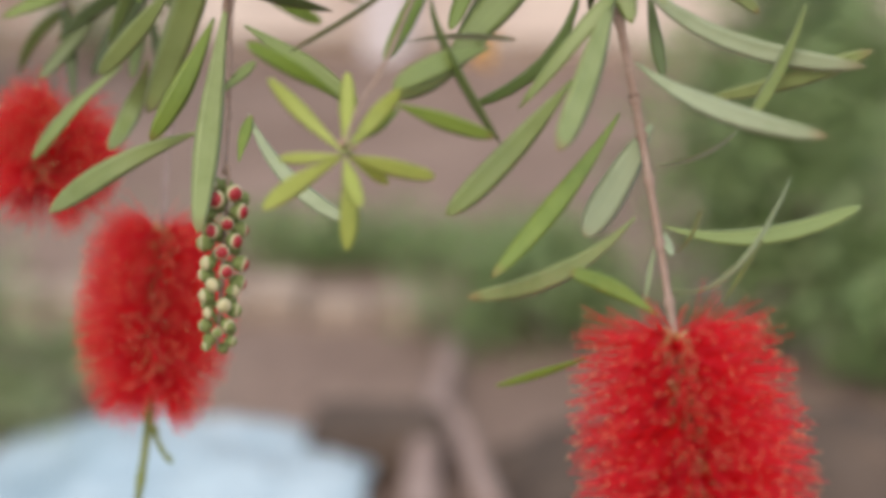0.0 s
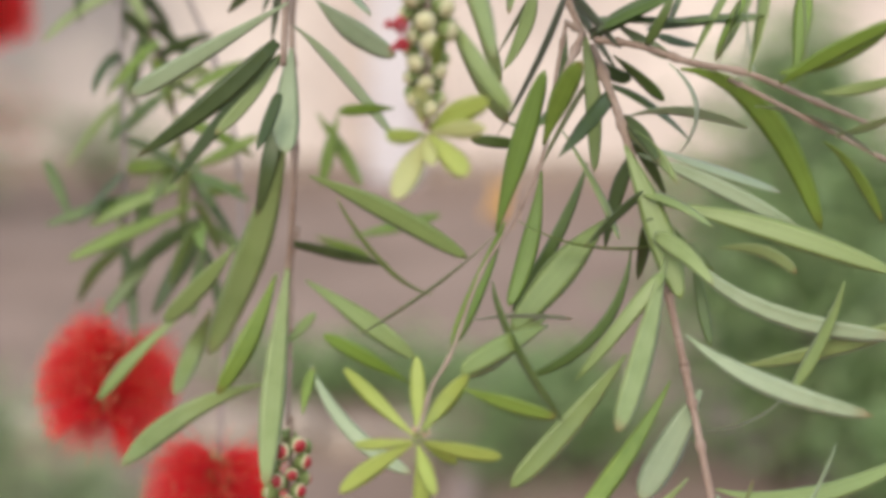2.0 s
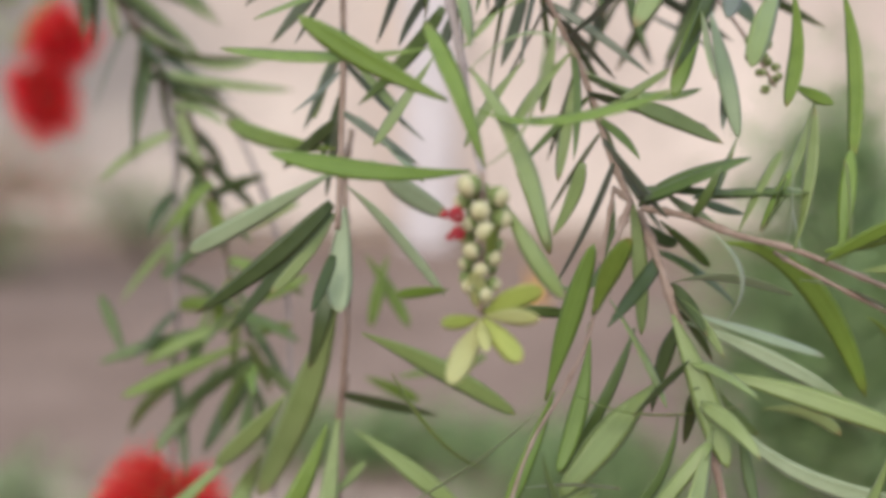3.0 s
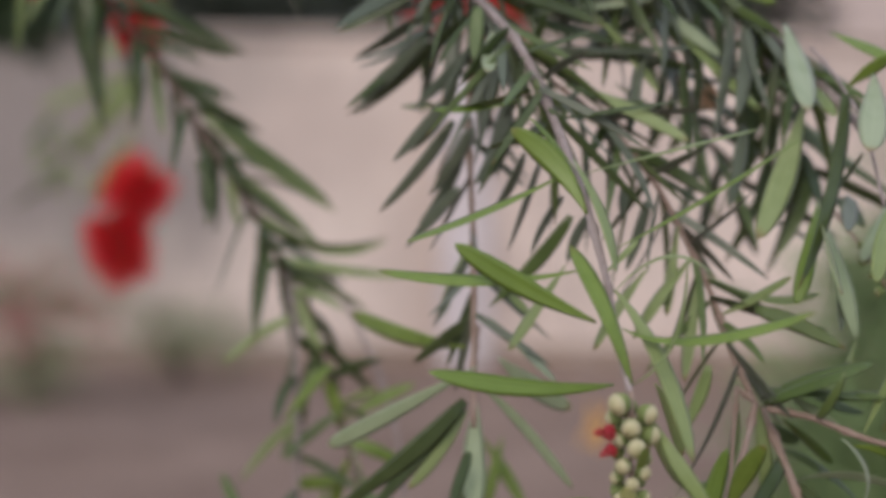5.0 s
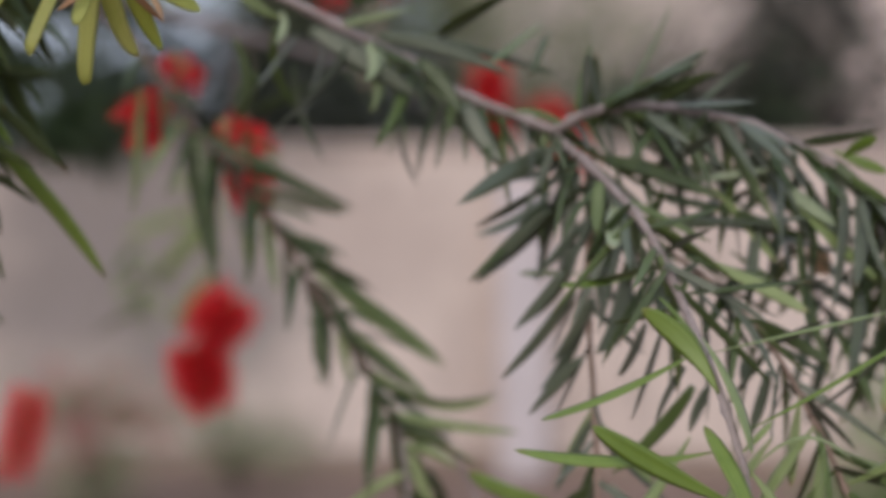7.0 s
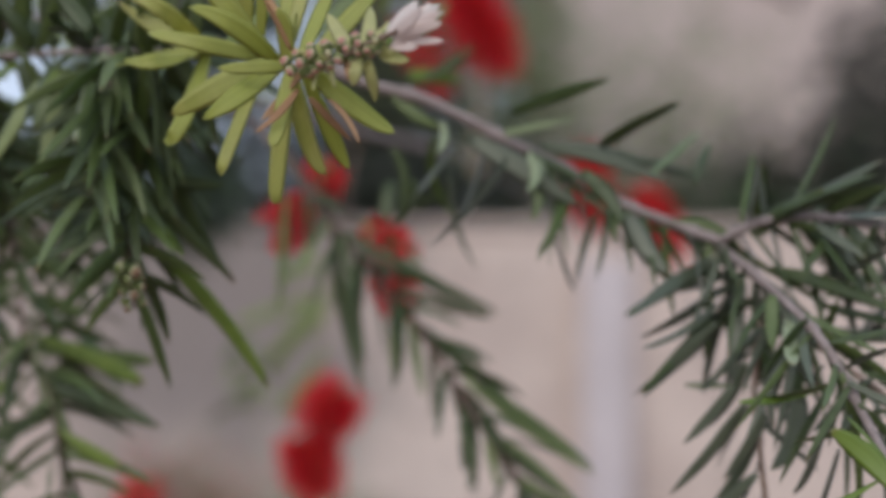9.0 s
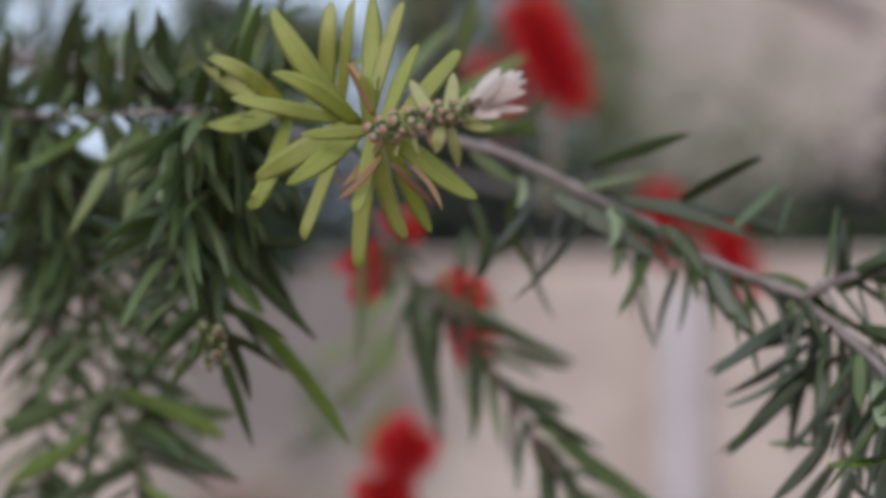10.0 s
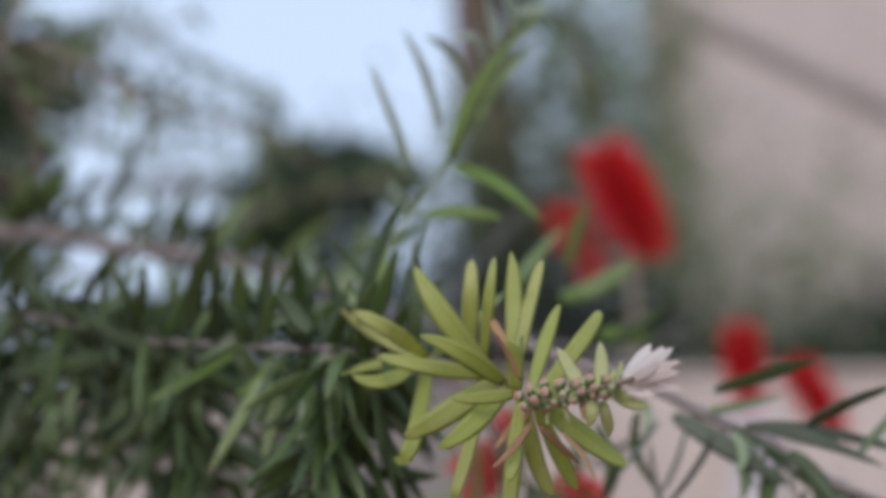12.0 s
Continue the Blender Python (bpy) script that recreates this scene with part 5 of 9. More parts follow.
leaf(twig_bud, SILVER, (-0.0438, 0.1150, 1.3573), (-0.0269, 0.1125, 1.3418), (-0.0065, 0.1100, 1.3168), 0.0048, 13)
leaf(twig_bud, SILVER, (-0.0446, 0.1200, 1.3488), (-0.0456, 0.1078, 1.3291), (-0.0454, 0.0955, 1.3127), 0.0102, 4)
leaf(twig_bud, MATURE, (-0.0480, 0.1150, 1.3470), (-0.0584, 0.1075, 1.3321), (-0.0711, 0.1000, 1.3188), 0.0051, -9)
leaf(twig_bud, SILVER, (-0.0448, 0.1050, 1.3656), (-0.0827, 0.1125, 1.3431), (-0.1034, 0.1200, 1.3310), 0.0077, -1)
leaf(twig_bud, MATURE, (-0.0478, 0.1300, 1.3130), (-0.0618, 0.1500, 1.2673), (-0.0834, 0.1700, 1.2178), 0.0139, 13)
leaf(twig_bud, MATURE, (-0.0374, 0.1050, 1.3032), (-0.0101, 0.1025, 1.2913), (0.0207, 0.1000, 1.2738), 0.0087, 11)
leaf(twig_bud, DARK, (-0.0493, 0.1303, 1.3449), (-0.0709, 0.1273, 1.3213), (-0.0923, 0.1337, 1.2949), 0.0068, 15, True)
leaf(twig_bud, DARK, (-0.0496, 0.1236, 1.3228), (-0.0529, 0.1151, 1.3053), (-0.0585, 0.1235, 1.2846), 0.0073, 8, True)
leaf(twig_bud, YOUNG, (-0.0516, 0.1302, 1.2613), (-0.0605, 0.1149, 1.2403), (-0.0730, 0.1100, 1.2187), 0.0086, -13)
leaf(twig_bud, MATURE, (-0.0466, 0.1275, 1.2671), (-0.0507, 0.1068, 1.2284), (-0.0527, 0.0793, 1.1926), 0.0097, -11)
leaf(twig_bud, MATURE, (-0.0403, 0.1282, 1.2591), (-0.0187, 0.1124, 1.2481), (0.0019, 0.1026, 1.2349), 0.0082, 0)
leaf(twig_bud, MATURE, (-0.0566, 0.1156, 1.2212), (-0.0862, 0.1242, 1.2069), (-0.1077, 0.0990, 1.1943), 0.0093, 4)
leaf(twig_bud, MATURE, (-0.0688, 0.1413, 1.2702), (-0.0828, 0.1435, 1.2531), (-0.0997, 0.1579, 1.2349), 0.0085, -4)
leaf(twig_bud, DARK, (-0.0459, 0.1286, 1.2739), (-0.0267, 0.1315, 1.2689), (-0.0077, 0.1326, 1.2643), 0.0062, 30, True)
leaf(twig_bud, SILVER, (-0.0381, 0.1179, 1.2279), (-0.0222, 0.0947, 1.2095), (0.0005, 0.0854, 1.1960), 0.0068, -25)
leaf(twig_bud, YOUNG, (-0.0402, 0.1006, 1.2139), (-0.0391, 0.1086, 1.2209), (-0.0366, 0.1145, 1.2283), 0.0045, -1)
leaf(twig_bud, MATURE, (-0.0488, 0.1183, 1.2352), (-0.0426, 0.1241, 1.2404), (-0.0364, 0.1310, 1.2456), 0.0042, -6)
leaf(twig_bud, MATURE, (-0.0918, 0.1669, 1.2374), (-0.1118, 0.1644, 1.2197), (-0.1298, 0.1695, 1.1979), 0.0068, 32)
leaf(twig_bud, MATURE, (-0.0800, 0.1552, 1.2411), (-0.0899, 0.1743, 1.2186), (-0.0941, 0.1448, 1.2078), 0.0087, -5)
leaf(twig_bud, YOUNG, (-0.0489, 0.1243, 1.3707), (-0.0746, 0.1604, 1.3704), (-0.0996, 0.1969, 1.3758), 0.0082, -2)
leaf(twig_bud, DARK, (-0.0492, 0.1108, 1.3514), (-0.0728, 0.1030, 1.3296), (-0.0995, 0.1036, 1.3100), 0.0085, -10, True)
leaf(twig_bud, DARK, (-0.0458, 0.1228, 1.3822), (-0.0585, 0.1332, 1.3718), (-0.0708, 0.1465, 1.3602), 0.0057, 0, True)
leaf(twig_bud, SILVER, (-0.0404, 0.1214, 1.3836), (-0.0276, 0.1044, 1.3731), (-0.0152, 0.0917, 1.3616), 0.0068, -68)
leaf(twig_bud, DARK, (-0.0478, 0.0980, 1.3338), (-0.0512, 0.0917, 1.3242), (-0.0549, 0.0840, 1.3150), 0.0050, -8, True)
leaf(twig_bud, MATURE, (-0.0468, 0.1564, 1.4673), (-0.0618, 0.1613, 1.4675), (-0.0767, 0.1678, 1.4674), 0.0052, 62)
leaf(twig_bud, MATURE, (-0.0460, 0.1307, 1.4143), (-0.0528, 0.1390, 1.3976), (-0.0590, 0.1494, 1.3799), 0.0055, 43)
leaf(twig_bud, MATURE, (-0.0460, 0.1264, 1.4100), (-0.0352, 0.1221, 1.3966), (-0.0232, 0.1179, 1.3840), 0.0057, -52)
leaf(twig_bud, DARK, (-0.0464, 0.1255, 1.3920), (-0.0509, 0.1328, 1.3760), (-0.0565, 0.1359, 1.3606), 0.0050, 44, True)

twig_top = branch((-0.0614, 0.1696, 1.5291), "arching grey twig with dense narrow leaves")
stem(twig_top, [(-0.0614, 0.1696, 1.5291), (-0.0473, 0.1588, 1.5366), (-0.0280, 0.1585, 1.5394), (-0.0092, 0.1544, 1.5373), (0.0210, 0.1492, 1.5303), (0.0489, 0.1470, 1.5163), (0.0661, 0.1411, 1.5030), (0.0867, 0.1297, 1.4820), (0.1024, 0.0967, 1.4542)], 0.0022, 0.0016, BARK_GREY)
stem(twig_top, [(0.0889, 0.1358, 1.4911), (0.0941, 0.1175, 1.4789), (0.0978, 0.0907, 1.4595), (0.0984, 0.0645, 1.4307)], 0.0008, 0.0005, BARK_GREY)
leaf(twig_top, DARK, (-0.0567, 0.1652, 1.5249), (-0.0796, 0.1610, 1.5101), (-0.1031, 0.1576, 1.4972), 0.0068, 24, True)
leaf(twig_top, SKYLIT, (-0.0424, 0.1596, 1.5379), (-0.0457, 0.1518, 1.5495), (-0.0470, 0.1446, 1.5619), 0.0047, 46, True)
leaf(twig_top, DARK, (-0.0408, 0.1487, 1.5369), (-0.0155, 0.1585, 1.5472), (0.0090, 0.1484, 1.5521), 0.0068, 53, True)
leaf(twig_top, SKYLIT, (-0.0206, 0.1589, 1.5390), (0.0003, 0.1503, 1.5390), (0.0219, 0.1414, 1.5395), 0.0068, -62, True)
leaf(twig_top, DARK, (-0.0115, 0.1543, 1.5373), (-0.0227, 0.1416, 1.5252), (-0.0331, 0.1278, 1.5129), 0.0055, 36, True)
leaf(twig_top, SKYLIT, (0.0161, 0.1480, 1.5307), (0.0228, 0.1448, 1.5171), (0.0310, 0.1401, 1.5042), 0.0052, 8, True)
leaf(twig_top, DARK, (0.0021, 0.1494, 1.5356), (-0.0071, 0.1441, 1.5202), (-0.0154, 0.1416, 1.5042), 0.0057, -46, True)
leaf(twig_top, SKYLIT, (0.0299, 0.1464, 1.5234), (0.0351, 0.1406, 1.5005), (0.0431, 0.1310, 1.4784), 0.0068, -55, True)
leaf(twig_top, DARK, (0.0534, 0.1462, 1.5151), (0.0622, 0.1384, 1.5049), (0.0710, 0.1333, 1.4946), 0.0056, -13, True)
leaf(twig_top, SKYLIT, (0.0541, 0.1462, 1.5149), (0.0573, 0.1399, 1.4973), (0.0573, 0.1307, 1.4794), 0.0057, 52, True)
leaf(twig_top, YOUNG, (0.0580, 0.1459, 1.5163), (0.0625, 0.1385, 1.5203), (0.0680, 0.1305, 1.5233), 0.0051, 0)
leaf(twig_top, DARK, (0.0419, 0.1477, 1.5223), (0.0574, 0.1425, 1.5243), (0.0723, 0.1384, 1.5274), 0.0047, 42, True)
leaf(twig_top, SKYLIT, (-0.0336, 0.1493, 1.5141), (-0.0052, 0.1569, 1.5064), (0.0208, 0.1478, 1.4950), 0.0068, -44, True)
leaf(twig_top, SILVER, (-0.0264, 0.1490, 1.5046), (0.0016, 0.1472, 1.5078), (0.0286, 0.1396, 1.5112), 0.0045, -33)
leaf(twig_top, DARK, (-0.0238, 0.1512, 1.5023), (0.0054, 0.1431, 1.4947), (0.0339, 0.1312, 1.4875), 0.0068, -55, True)
leaf(twig_top, SKYLIT, (-0.0119, 0.1450, 1.4911), (0.0150, 0.1366, 1.4892), (0.0416, 0.1319, 1.4910), 0.0068, -59, True)
leaf(twig_top, DARK, (-0.0270, 0.1673, 1.4955), (-0.0402, 0.1652, 1.4885), (-0.0554, 0.1402, 1.4830), 0.0049, -42, True)
leaf(twig_top, MATURE, (0.0026, 0.1478, 1.5055), (0.0161, 0.1394, 1.4899), (0.0276, 0.1306, 1.4725), 0.0065, -38)
leaf(twig_top, SILVER, (0.0231, 0.1475, 1.5117), (0.0379, 0.1414, 1.4997), (0.0523, 0.1316, 1.4876), 0.0064, -6)
leaf(twig_top, MATURE, (0.0310, 0.1487, 1.5060), (0.0478, 0.1326, 1.4852), (0.0652, 0.1174, 1.4661), 0.0068, -35)
leaf(twig_top, SKYLIT, (-0.0236, 0.1476, 1.4889), (-0.0040, 0.1329, 1.4762), (0.0143, 0.1198, 1.4611), 0.0068, 51, True)
leaf(twig_top, SILVER, (-0.0301, 0.1610, 1.4880), (-0.0282, 0.1561, 1.4844), (-0.0263, 0.1502, 1.4807), 0.0110, -3)
leaf(twig_top, MATURE, (-0.0050, 0.1275, 1.4750), (0.0152, 0.1136, 1.4647), (0.0352, 0.1039, 1.4534), 0.0068, -25)
leaf(twig_top, DARK, (0.0111, 0.1284, 1.4681), (0.0036, 0.1227, 1.4556), (-0.0045, 0.1147, 1.4435), 0.0050, -2, True)
leaf(twig_top, SKYLIT, (0.0222, 0.1392, 1.4915), (0.0177, 0.1285, 1.4721), (0.0141, 0.1193, 1.4525), 0.0064, 44, True)
leaf(twig_top, DARK, (0.0368, 0.1310, 1.4844), (0.0370, 0.1241, 1.4643), (0.0372, 0.1121, 1.4440), 0.0065, -40, True)
leaf(twig_top, SKYLIT, (0.0574, 0.1407, 1.5032), (0.0520, 0.1237, 1.4780), (0.0464, 0.1135, 1.4530), 0.0068, -37, True)
leaf(twig_top, DARK, (0.0445, 0.1453, 1.5058), (0.0437, 0.1385, 1.4882), (0.0438, 0.1318, 1.4706), 0.0055, 57, True)
leaf(twig_top, SKYLIT, (0.0644, 0.1411, 1.5033), (0.0611, 0.1266, 1.4822), (0.0547, 0.1116, 1.4620), 0.0075, -5, True)
leaf(twig_top, DARK, (-0.0153, 0.1374, 1.4797), (-0.0191, 0.1291, 1.4623), (-0.0239, 0.1209, 1.4453), 0.0054, -50, True)
leaf(twig_top, SKYLIT, (-0.0050, 0.1273, 1.4727), (-0.0181, 0.1262, 1.4616), (-0.0308, 0.1204, 1.4498), 0.0050, 47, True)
leaf(twig_top, DARK, (-0.0270, 0.1611, 1.4797), (-0.0334, 0.1415, 1.4589), (-0.0370, 0.1250, 1.4380), 0.0068, 39, True)
leaf(twig_top, SKYLIT, (-0.0387, 0.1642, 1.4989), (-0.0422, 0.1576, 1.4751), (-0.0433, 0.1318, 1.4511), 0.0068, 23, True)
leaf(twig_top, DARK, (-0.0446, 0.1623, 1.5052), (-0.0446, 0.1620, 1.4898), (-0.0435, 0.1418, 1.4735), 0.0068, -8, True)
leaf(twig_top, SKYLIT, (-0.0515, 0.1683, 1.5054), (-0.0546, 0.1717, 1.4846), (-0.0595, 0.1559, 1.4637), 0.0067, 46, True)
leaf(twig_top, DARK, (-0.0539, 0.1709, 1.5130), (-0.0616, 0.1719, 1.4960), (-0.0688, 0.1669, 1.4782), 0.0061, -39, True)
leaf(twig_top, SKYLIT, (-0.0565, 0.1683, 1.5154), (-0.0687, 0.1660, 1.5107), (-0.0812, 0.1591, 1.5075), 0.0040, 33, True)
leaf(twig_top, SILVER, (0.0789, 0.1383, 1.5009), (0.0785, 0.1141, 1.4831), (0.0757, 0.0875, 1.4647), 0.0115, -6)
leaf(twig_top, DARK, (0.0943, 0.1028, 1.4717), (0.0848, 0.0837, 1.4349), (0.0650, 0.0511, 1.4015), 0.0068, -13, True)
leaf(twig_top, MATURE, (0.0797, 0.1086, 1.4674), (0.0706, 0.0965, 1.4416), (0.0561, 0.0755, 1.4179), 0.0105, 6)
leaf(twig_top, SILVER, (0.1050, 0.1035, 1.4793), (0.0994, 0.0828, 1.4642), (0.0927, 0.0656, 1.4500), 0.0119, 12)
leaf(twig_top, YOUNG, (0.0974, 0.1124, 1.4744), (0.1038, 0.1043, 1.4810), (0.1110, 0.0946, 1.4862), 0.0052, -6)
leaf(twig_top, YOUNG, (0.0958, 0.1337, 1.4974), (0.1041, 0.1118, 1.4897), (0.1122, 0.0925, 1.4819), 0.0059, -19)
leaf(twig_top, MATURE, (0.0832, 0.0963, 1.4320), (0.0782, 0.0630, 1.4165), (0.0772, 0.0396, 1.4014), 0.0064, -43)
leaf(twig_top, SKYLIT, (0.0938, 0.0889, 1.4325), (0.0893, 0.0775, 1.4268), (0.0853, 0.0642, 1.4212), 0.0079, 5, True)
leaf(twig_top, DARK, (0.1000, 0.0977, 1.4493), (0.0922, 0.0911, 1.4409), (0.0844, 0.0849, 1.4324), 0.0040, -45, True)
leaf(twig_top, MATURE, (0.1061, 0.0745, 1.4352), (0.0946, 0.0497, 1.4207), (0.0881, 0.0380, 1.4056), 0.0085, -5)
leaf(twig_top, SKYLIT, (0.0611, 0.1278, 1.4599), (0.0566, 0.1158, 1.4433), (0.0508, 0.1047, 1.4270), 0.0061, -12, True)
leaf(twig_top, MATURE, (0.0532, 0.1453, 1.4840), (0.0600, 0.1339, 1.4751), (0.0645, 0.1204, 1.4651), 0.0045, 7)
leaf(twig_top, DARK, (0.0478, 0.1555, 1.4915), (0.0452, 0.1435, 1.4763), (0.0431, 0.1362, 1.4606), 0.0056, -34, True)
leaf(twig_top, SKYLIT, (0.0328, 0.1634, 1.4849), (0.0431, 0.1480, 1.4803), (0.0538, 0.1348, 1.4766), 0.0055, -51, True)
leaf(twig_top, DARK, (0.0232, 0.1637, 1.4895), (0.0346, 0.1542, 1.4858), (0.0463, 0.1453, 1.4827), 0.0047, 12, True)
leaf(twig_top, SKYLIT, (0.0030, 0.1761, 1.4921), (0.0181, 0.1644, 1.4886), (0.0339, 0.1551, 1.4875), 0.0056, -21, True)
leaf(twig_top, MATURE, (0.0137, 0.1619, 1.4775), (0.0280, 0.1526, 1.4656), (0.0401, 0.1443, 1.4516), 0.0062, -46)
leaf(twig_top, DARK, (0.0787, 0.1475, 1.4983), (0.0681, 0.1524, 1.4949), (0.0573, 0.1553, 1.4917), 0.0047, 5, True)
leaf(twig_top, MATURE, (0.0848, 0.1323, 1.4793), (0.0872, 0.1148, 1.4711), (0.0904, 0.1014, 1.4631), 0.0061, 0)
leaf(twig_top, YOUNG, (0.0879, 0.1134, 1.4307), (0.0769, 0.0835, 1.4116), (0.0700, 0.0720, 1.3944), 0.0068, 16)
leaf(twig_top, SILVER, (0.0925, 0.1287, 1.4258), (0.0928, 0.0995, 1.4041), (0.0966, 0.0879, 1.3793), 0.0069, -1)
leaf(twig_top, SKYLIT, (0.0933, 0.0983, 1.3960), (0.0920, 0.0926, 1.3893), (0.0908, 0.0880, 1.3824), 0.0032, 9, True)
leaf(twig_top, YOUNG, (0.1174, 0.1030, 1.4322), (0.1142, 0.0812, 1.4108), (0.1085, 0.0703, 1.3916), 0.0068, 51)
leaf(twig_top, YOUNG, (0.1319, 0.0917, 1.4328), (0.1318, 0.0708, 1.4055), (0.1289, 0.0589, 1.3744), 0.0068, 47)
leaf(twig_top, SILVER, (0.1162, 0.1187, 1.4288), (0.1085, 0.1073, 1.4180), (0.1010, 0.1004, 1.4082), 0.0069, -5)
leaf(twig_top, DARK, (0.1047, 0.1466, 1.4308), (0.1064, 0.1320, 1.4254), (0.1086, 0.1216, 1.4195), 0.0072, -6, True)
leaf(twig_top, MATURE, (0.1238, 0.0876, 1.3960), (0.1147, 0.0758, 1.3738), (0.1007, 0.0659, 1.3490), 0.0068, 66)
leaf(twig_top, SILVER, (0.1115, 0.0691, 1.3645), (0.1117, 0.0647, 1.3544), (0.1132, 0.0603, 1.3441), 0.0037, -65)
leaf(twig_top, YOUNG, (0.1149, 0.0887, 1.3988), (0.1210, 0.0837, 1.3955), (0.1273, 0.0782, 1.3925), 0.0047, 2)
leaf(twig_top, MATURE, (0.1351, 0.0776, 1.3418), (0.1334, 0.0715, 1.3575), (0.1303, 0.0681, 1.3727), 0.0049, 69)
leaf(twig_top, SKYLIT, (-0.0163, 0.1706, 1.5146), (-0.0037, 0.1621, 1.5228), (0.0102, 0.1527, 1.5287), 0.0055, 27, True)
leaf(twig_top, DARK, (-0.0163, 0.1776, 1.4917), (0.0018, 0.1682, 1.4898), (0.0200, 0.1580, 1.4902), 0.0063, 44, True)
leaf(twig_top, SILVER, (-0.0149, 0.1722, 1.5123), (0.0010, 0.1735, 1.5133), (0.0163, 0.1691, 1.5147), 0.0049, -4)
leaf(twig_top, SKYLIT, (-0.0151, 0.1842, 1.5107), (-0.0038, 0.1786, 1.5068), (0.0071, 0.1699, 1.5025), 0.0068, 2, True)
leaf(twig_top, DARK, (0.0236, 0.1695, 1.4930), (0.0272, 0.1636, 1.4845), (0.0304, 0.1578, 1.4760), 0.0075, 10, True)
leaf(twig_top, SKYLIT, (0.0042, 0.1746, 1.4919), (0.0164, 0.1663, 1.5001), (0.0293, 0.1590, 1.5069), 0.0049, 36, True)
leaf(twig_top, DARK, (0.0574, 0.1594, 1.5156), (0.0660, 0.1504, 1.5033), (0.0754, 0.1442, 1.4916), 0.0069, 6, True)
leaf(twig_top, YOUNG, (0.0572, 0.1590, 1.5204), (0.0662, 0.1510, 1.5149), (0.0759, 0.1431, 1.5100), 0.0051, -1)
leaf(twig_top, SKYLIT, (0.0583, 0.1597, 1.5100), (0.0602, 0.1547, 1.4957), (0.0627, 0.1504, 1.4814), 0.0044, 28, True)
leaf(twig_top, SILVER, (0.0515, 0.1589, 1.4885), (0.0576, 0.1543, 1.4803), (0.0633, 0.1474, 1.4720), 0.0065, 13)

spray_far = branch((-0.2926, 0.3634, 1.5930), "drooping dark leafed twig with wilted red flowers")
stem(spray_far, [(-0.2926, 0.3634, 1.5930), (-0.2588, 0.3448, 1.5471), (-0.2201, 0.3258, 1.5063), (-0.2024, 0.3130, 1.4844), (-0.1823, 0.3005, 1.4542), (-0.1570, 0.2884, 1.4191), (-0.1412, 0.2763, 1.3939), (-0.1202, 0.2648, 1.3467)], 0.0027, 0.0013, TRUNK)
leaf(spray_far, DARK, (-0.2606, 0.3400, 1.5336), (-0.2501, 0.3300, 1.4941), (-0.2379, 0.3200, 1.4549), 0.0072, 11, True)
leaf(spray_far, DARK, (-0.2203, 0.3100, 1.5013), (-0.2168, 0.3050, 1.4800), (-0.2206, 0.3000, 1.4574), 0.0057, 12, True)
leaf(spray_far, DARK, (-0.1827, 0.2800, 1.4423), (-0.1758, 0.2750, 1.4252), (-0.1777, 0.2700, 1.4081), 0.0055, 10, True)
leaf(spray_far, MID, (-0.1769, 0.3000, 1.4622), (-0.1438, 0.2850, 1.4429), (-0.1132, 0.2700, 1.4210), 0.0060, 0, True)
leaf(spray_far, MID, (-0.1547, 0.2700, 1.4144), (-0.1196, 0.2650, 1.4012), (-0.0855, 0.2600, 1.4066), 0.0058, 53, True)
leaf(spray_far, DARK, (-0.2057, 0.3200, 1.5097), (-0.1861, 0.3150, 1.5021), (-0.1671, 0.3100, 1.4974), 0.0058, 12, True)
leaf(spray_far, MID, (-0.1598, 0.2800, 1.4340), (-0.1375, 0.2700, 1.4176), (-0.1193, 0.2600, 1.4016), 0.0053, -5, True)
leaf(spray_far, DARK, (-0.2310, 0.3254, 1.5338), (-0.1992, 0.3322, 1.5148), (-0.1653, 0.3415, 1.5000), 0.0084, -12, True)
leaf(spray_far, DARK, (-0.2055, 0.3129, 1.4875), (-0.1794, 0.3060, 1.4706), (-0.1552, 0.3015, 1.4512), 0.0076, -3, True)
leaf(spray_far, MATURE, (-0.1823, 0.3005, 1.4662), (-0.1484, 0.2941, 1.4399), (-0.1125, 0.2888, 1.4163), 0.0068, -21, True)
leaf(spray_far, DARK, (-0.2548, 0.3381, 1.5433), (-0.2462, 0.3265, 1.5061), (-0.2367, 0.3117, 1.4690), 0.0077, -13, True)
leaf(spray_far, MATURE, (-0.2232, 0.3257, 1.5063), (-0.2221, 0.3180, 1.4831), (-0.2202, 0.3123, 1.4599), 0.0068, -38, True)
leaf(spray_far, MATURE, (-0.2127, 0.3193, 1.4968), (-0.2085, 0.3096, 1.4754), (-0.2034, 0.2997, 1.4542), 0.0068, -39, True)
leaf(spray_far, DARK, (-0.1808, 0.3005, 1.4527), (-0.1804, 0.2925, 1.4344), (-0.1806, 0.2875, 1.4161), 0.0069, -13, True)
leaf(spray_far, DARK, (-0.1725, 0.2943, 1.4425), (-0.1507, 0.2825, 1.4226), (-0.1266, 0.2768, 1.4056), 0.0068, -8, True)
leaf(spray_far, MATURE, (-0.1695, 0.2944, 1.4395), (-0.1663, 0.2902, 1.4233), (-0.1629, 0.2882, 1.4073), 0.0057, 1, True)
leaf(spray_far, MATURE, (-0.1540, 0.2885, 1.4161), (-0.1179, 0.2772, 1.3983), (-0.0859, 0.2660, 1.4040), 0.0068, -34, True)
leaf(spray_far, DARK, (-0.1510, 0.2886, 1.4102), (-0.1504, 0.2826, 1.3933), (-0.1499, 0.2760, 1.3764), 0.0062, -1, True)
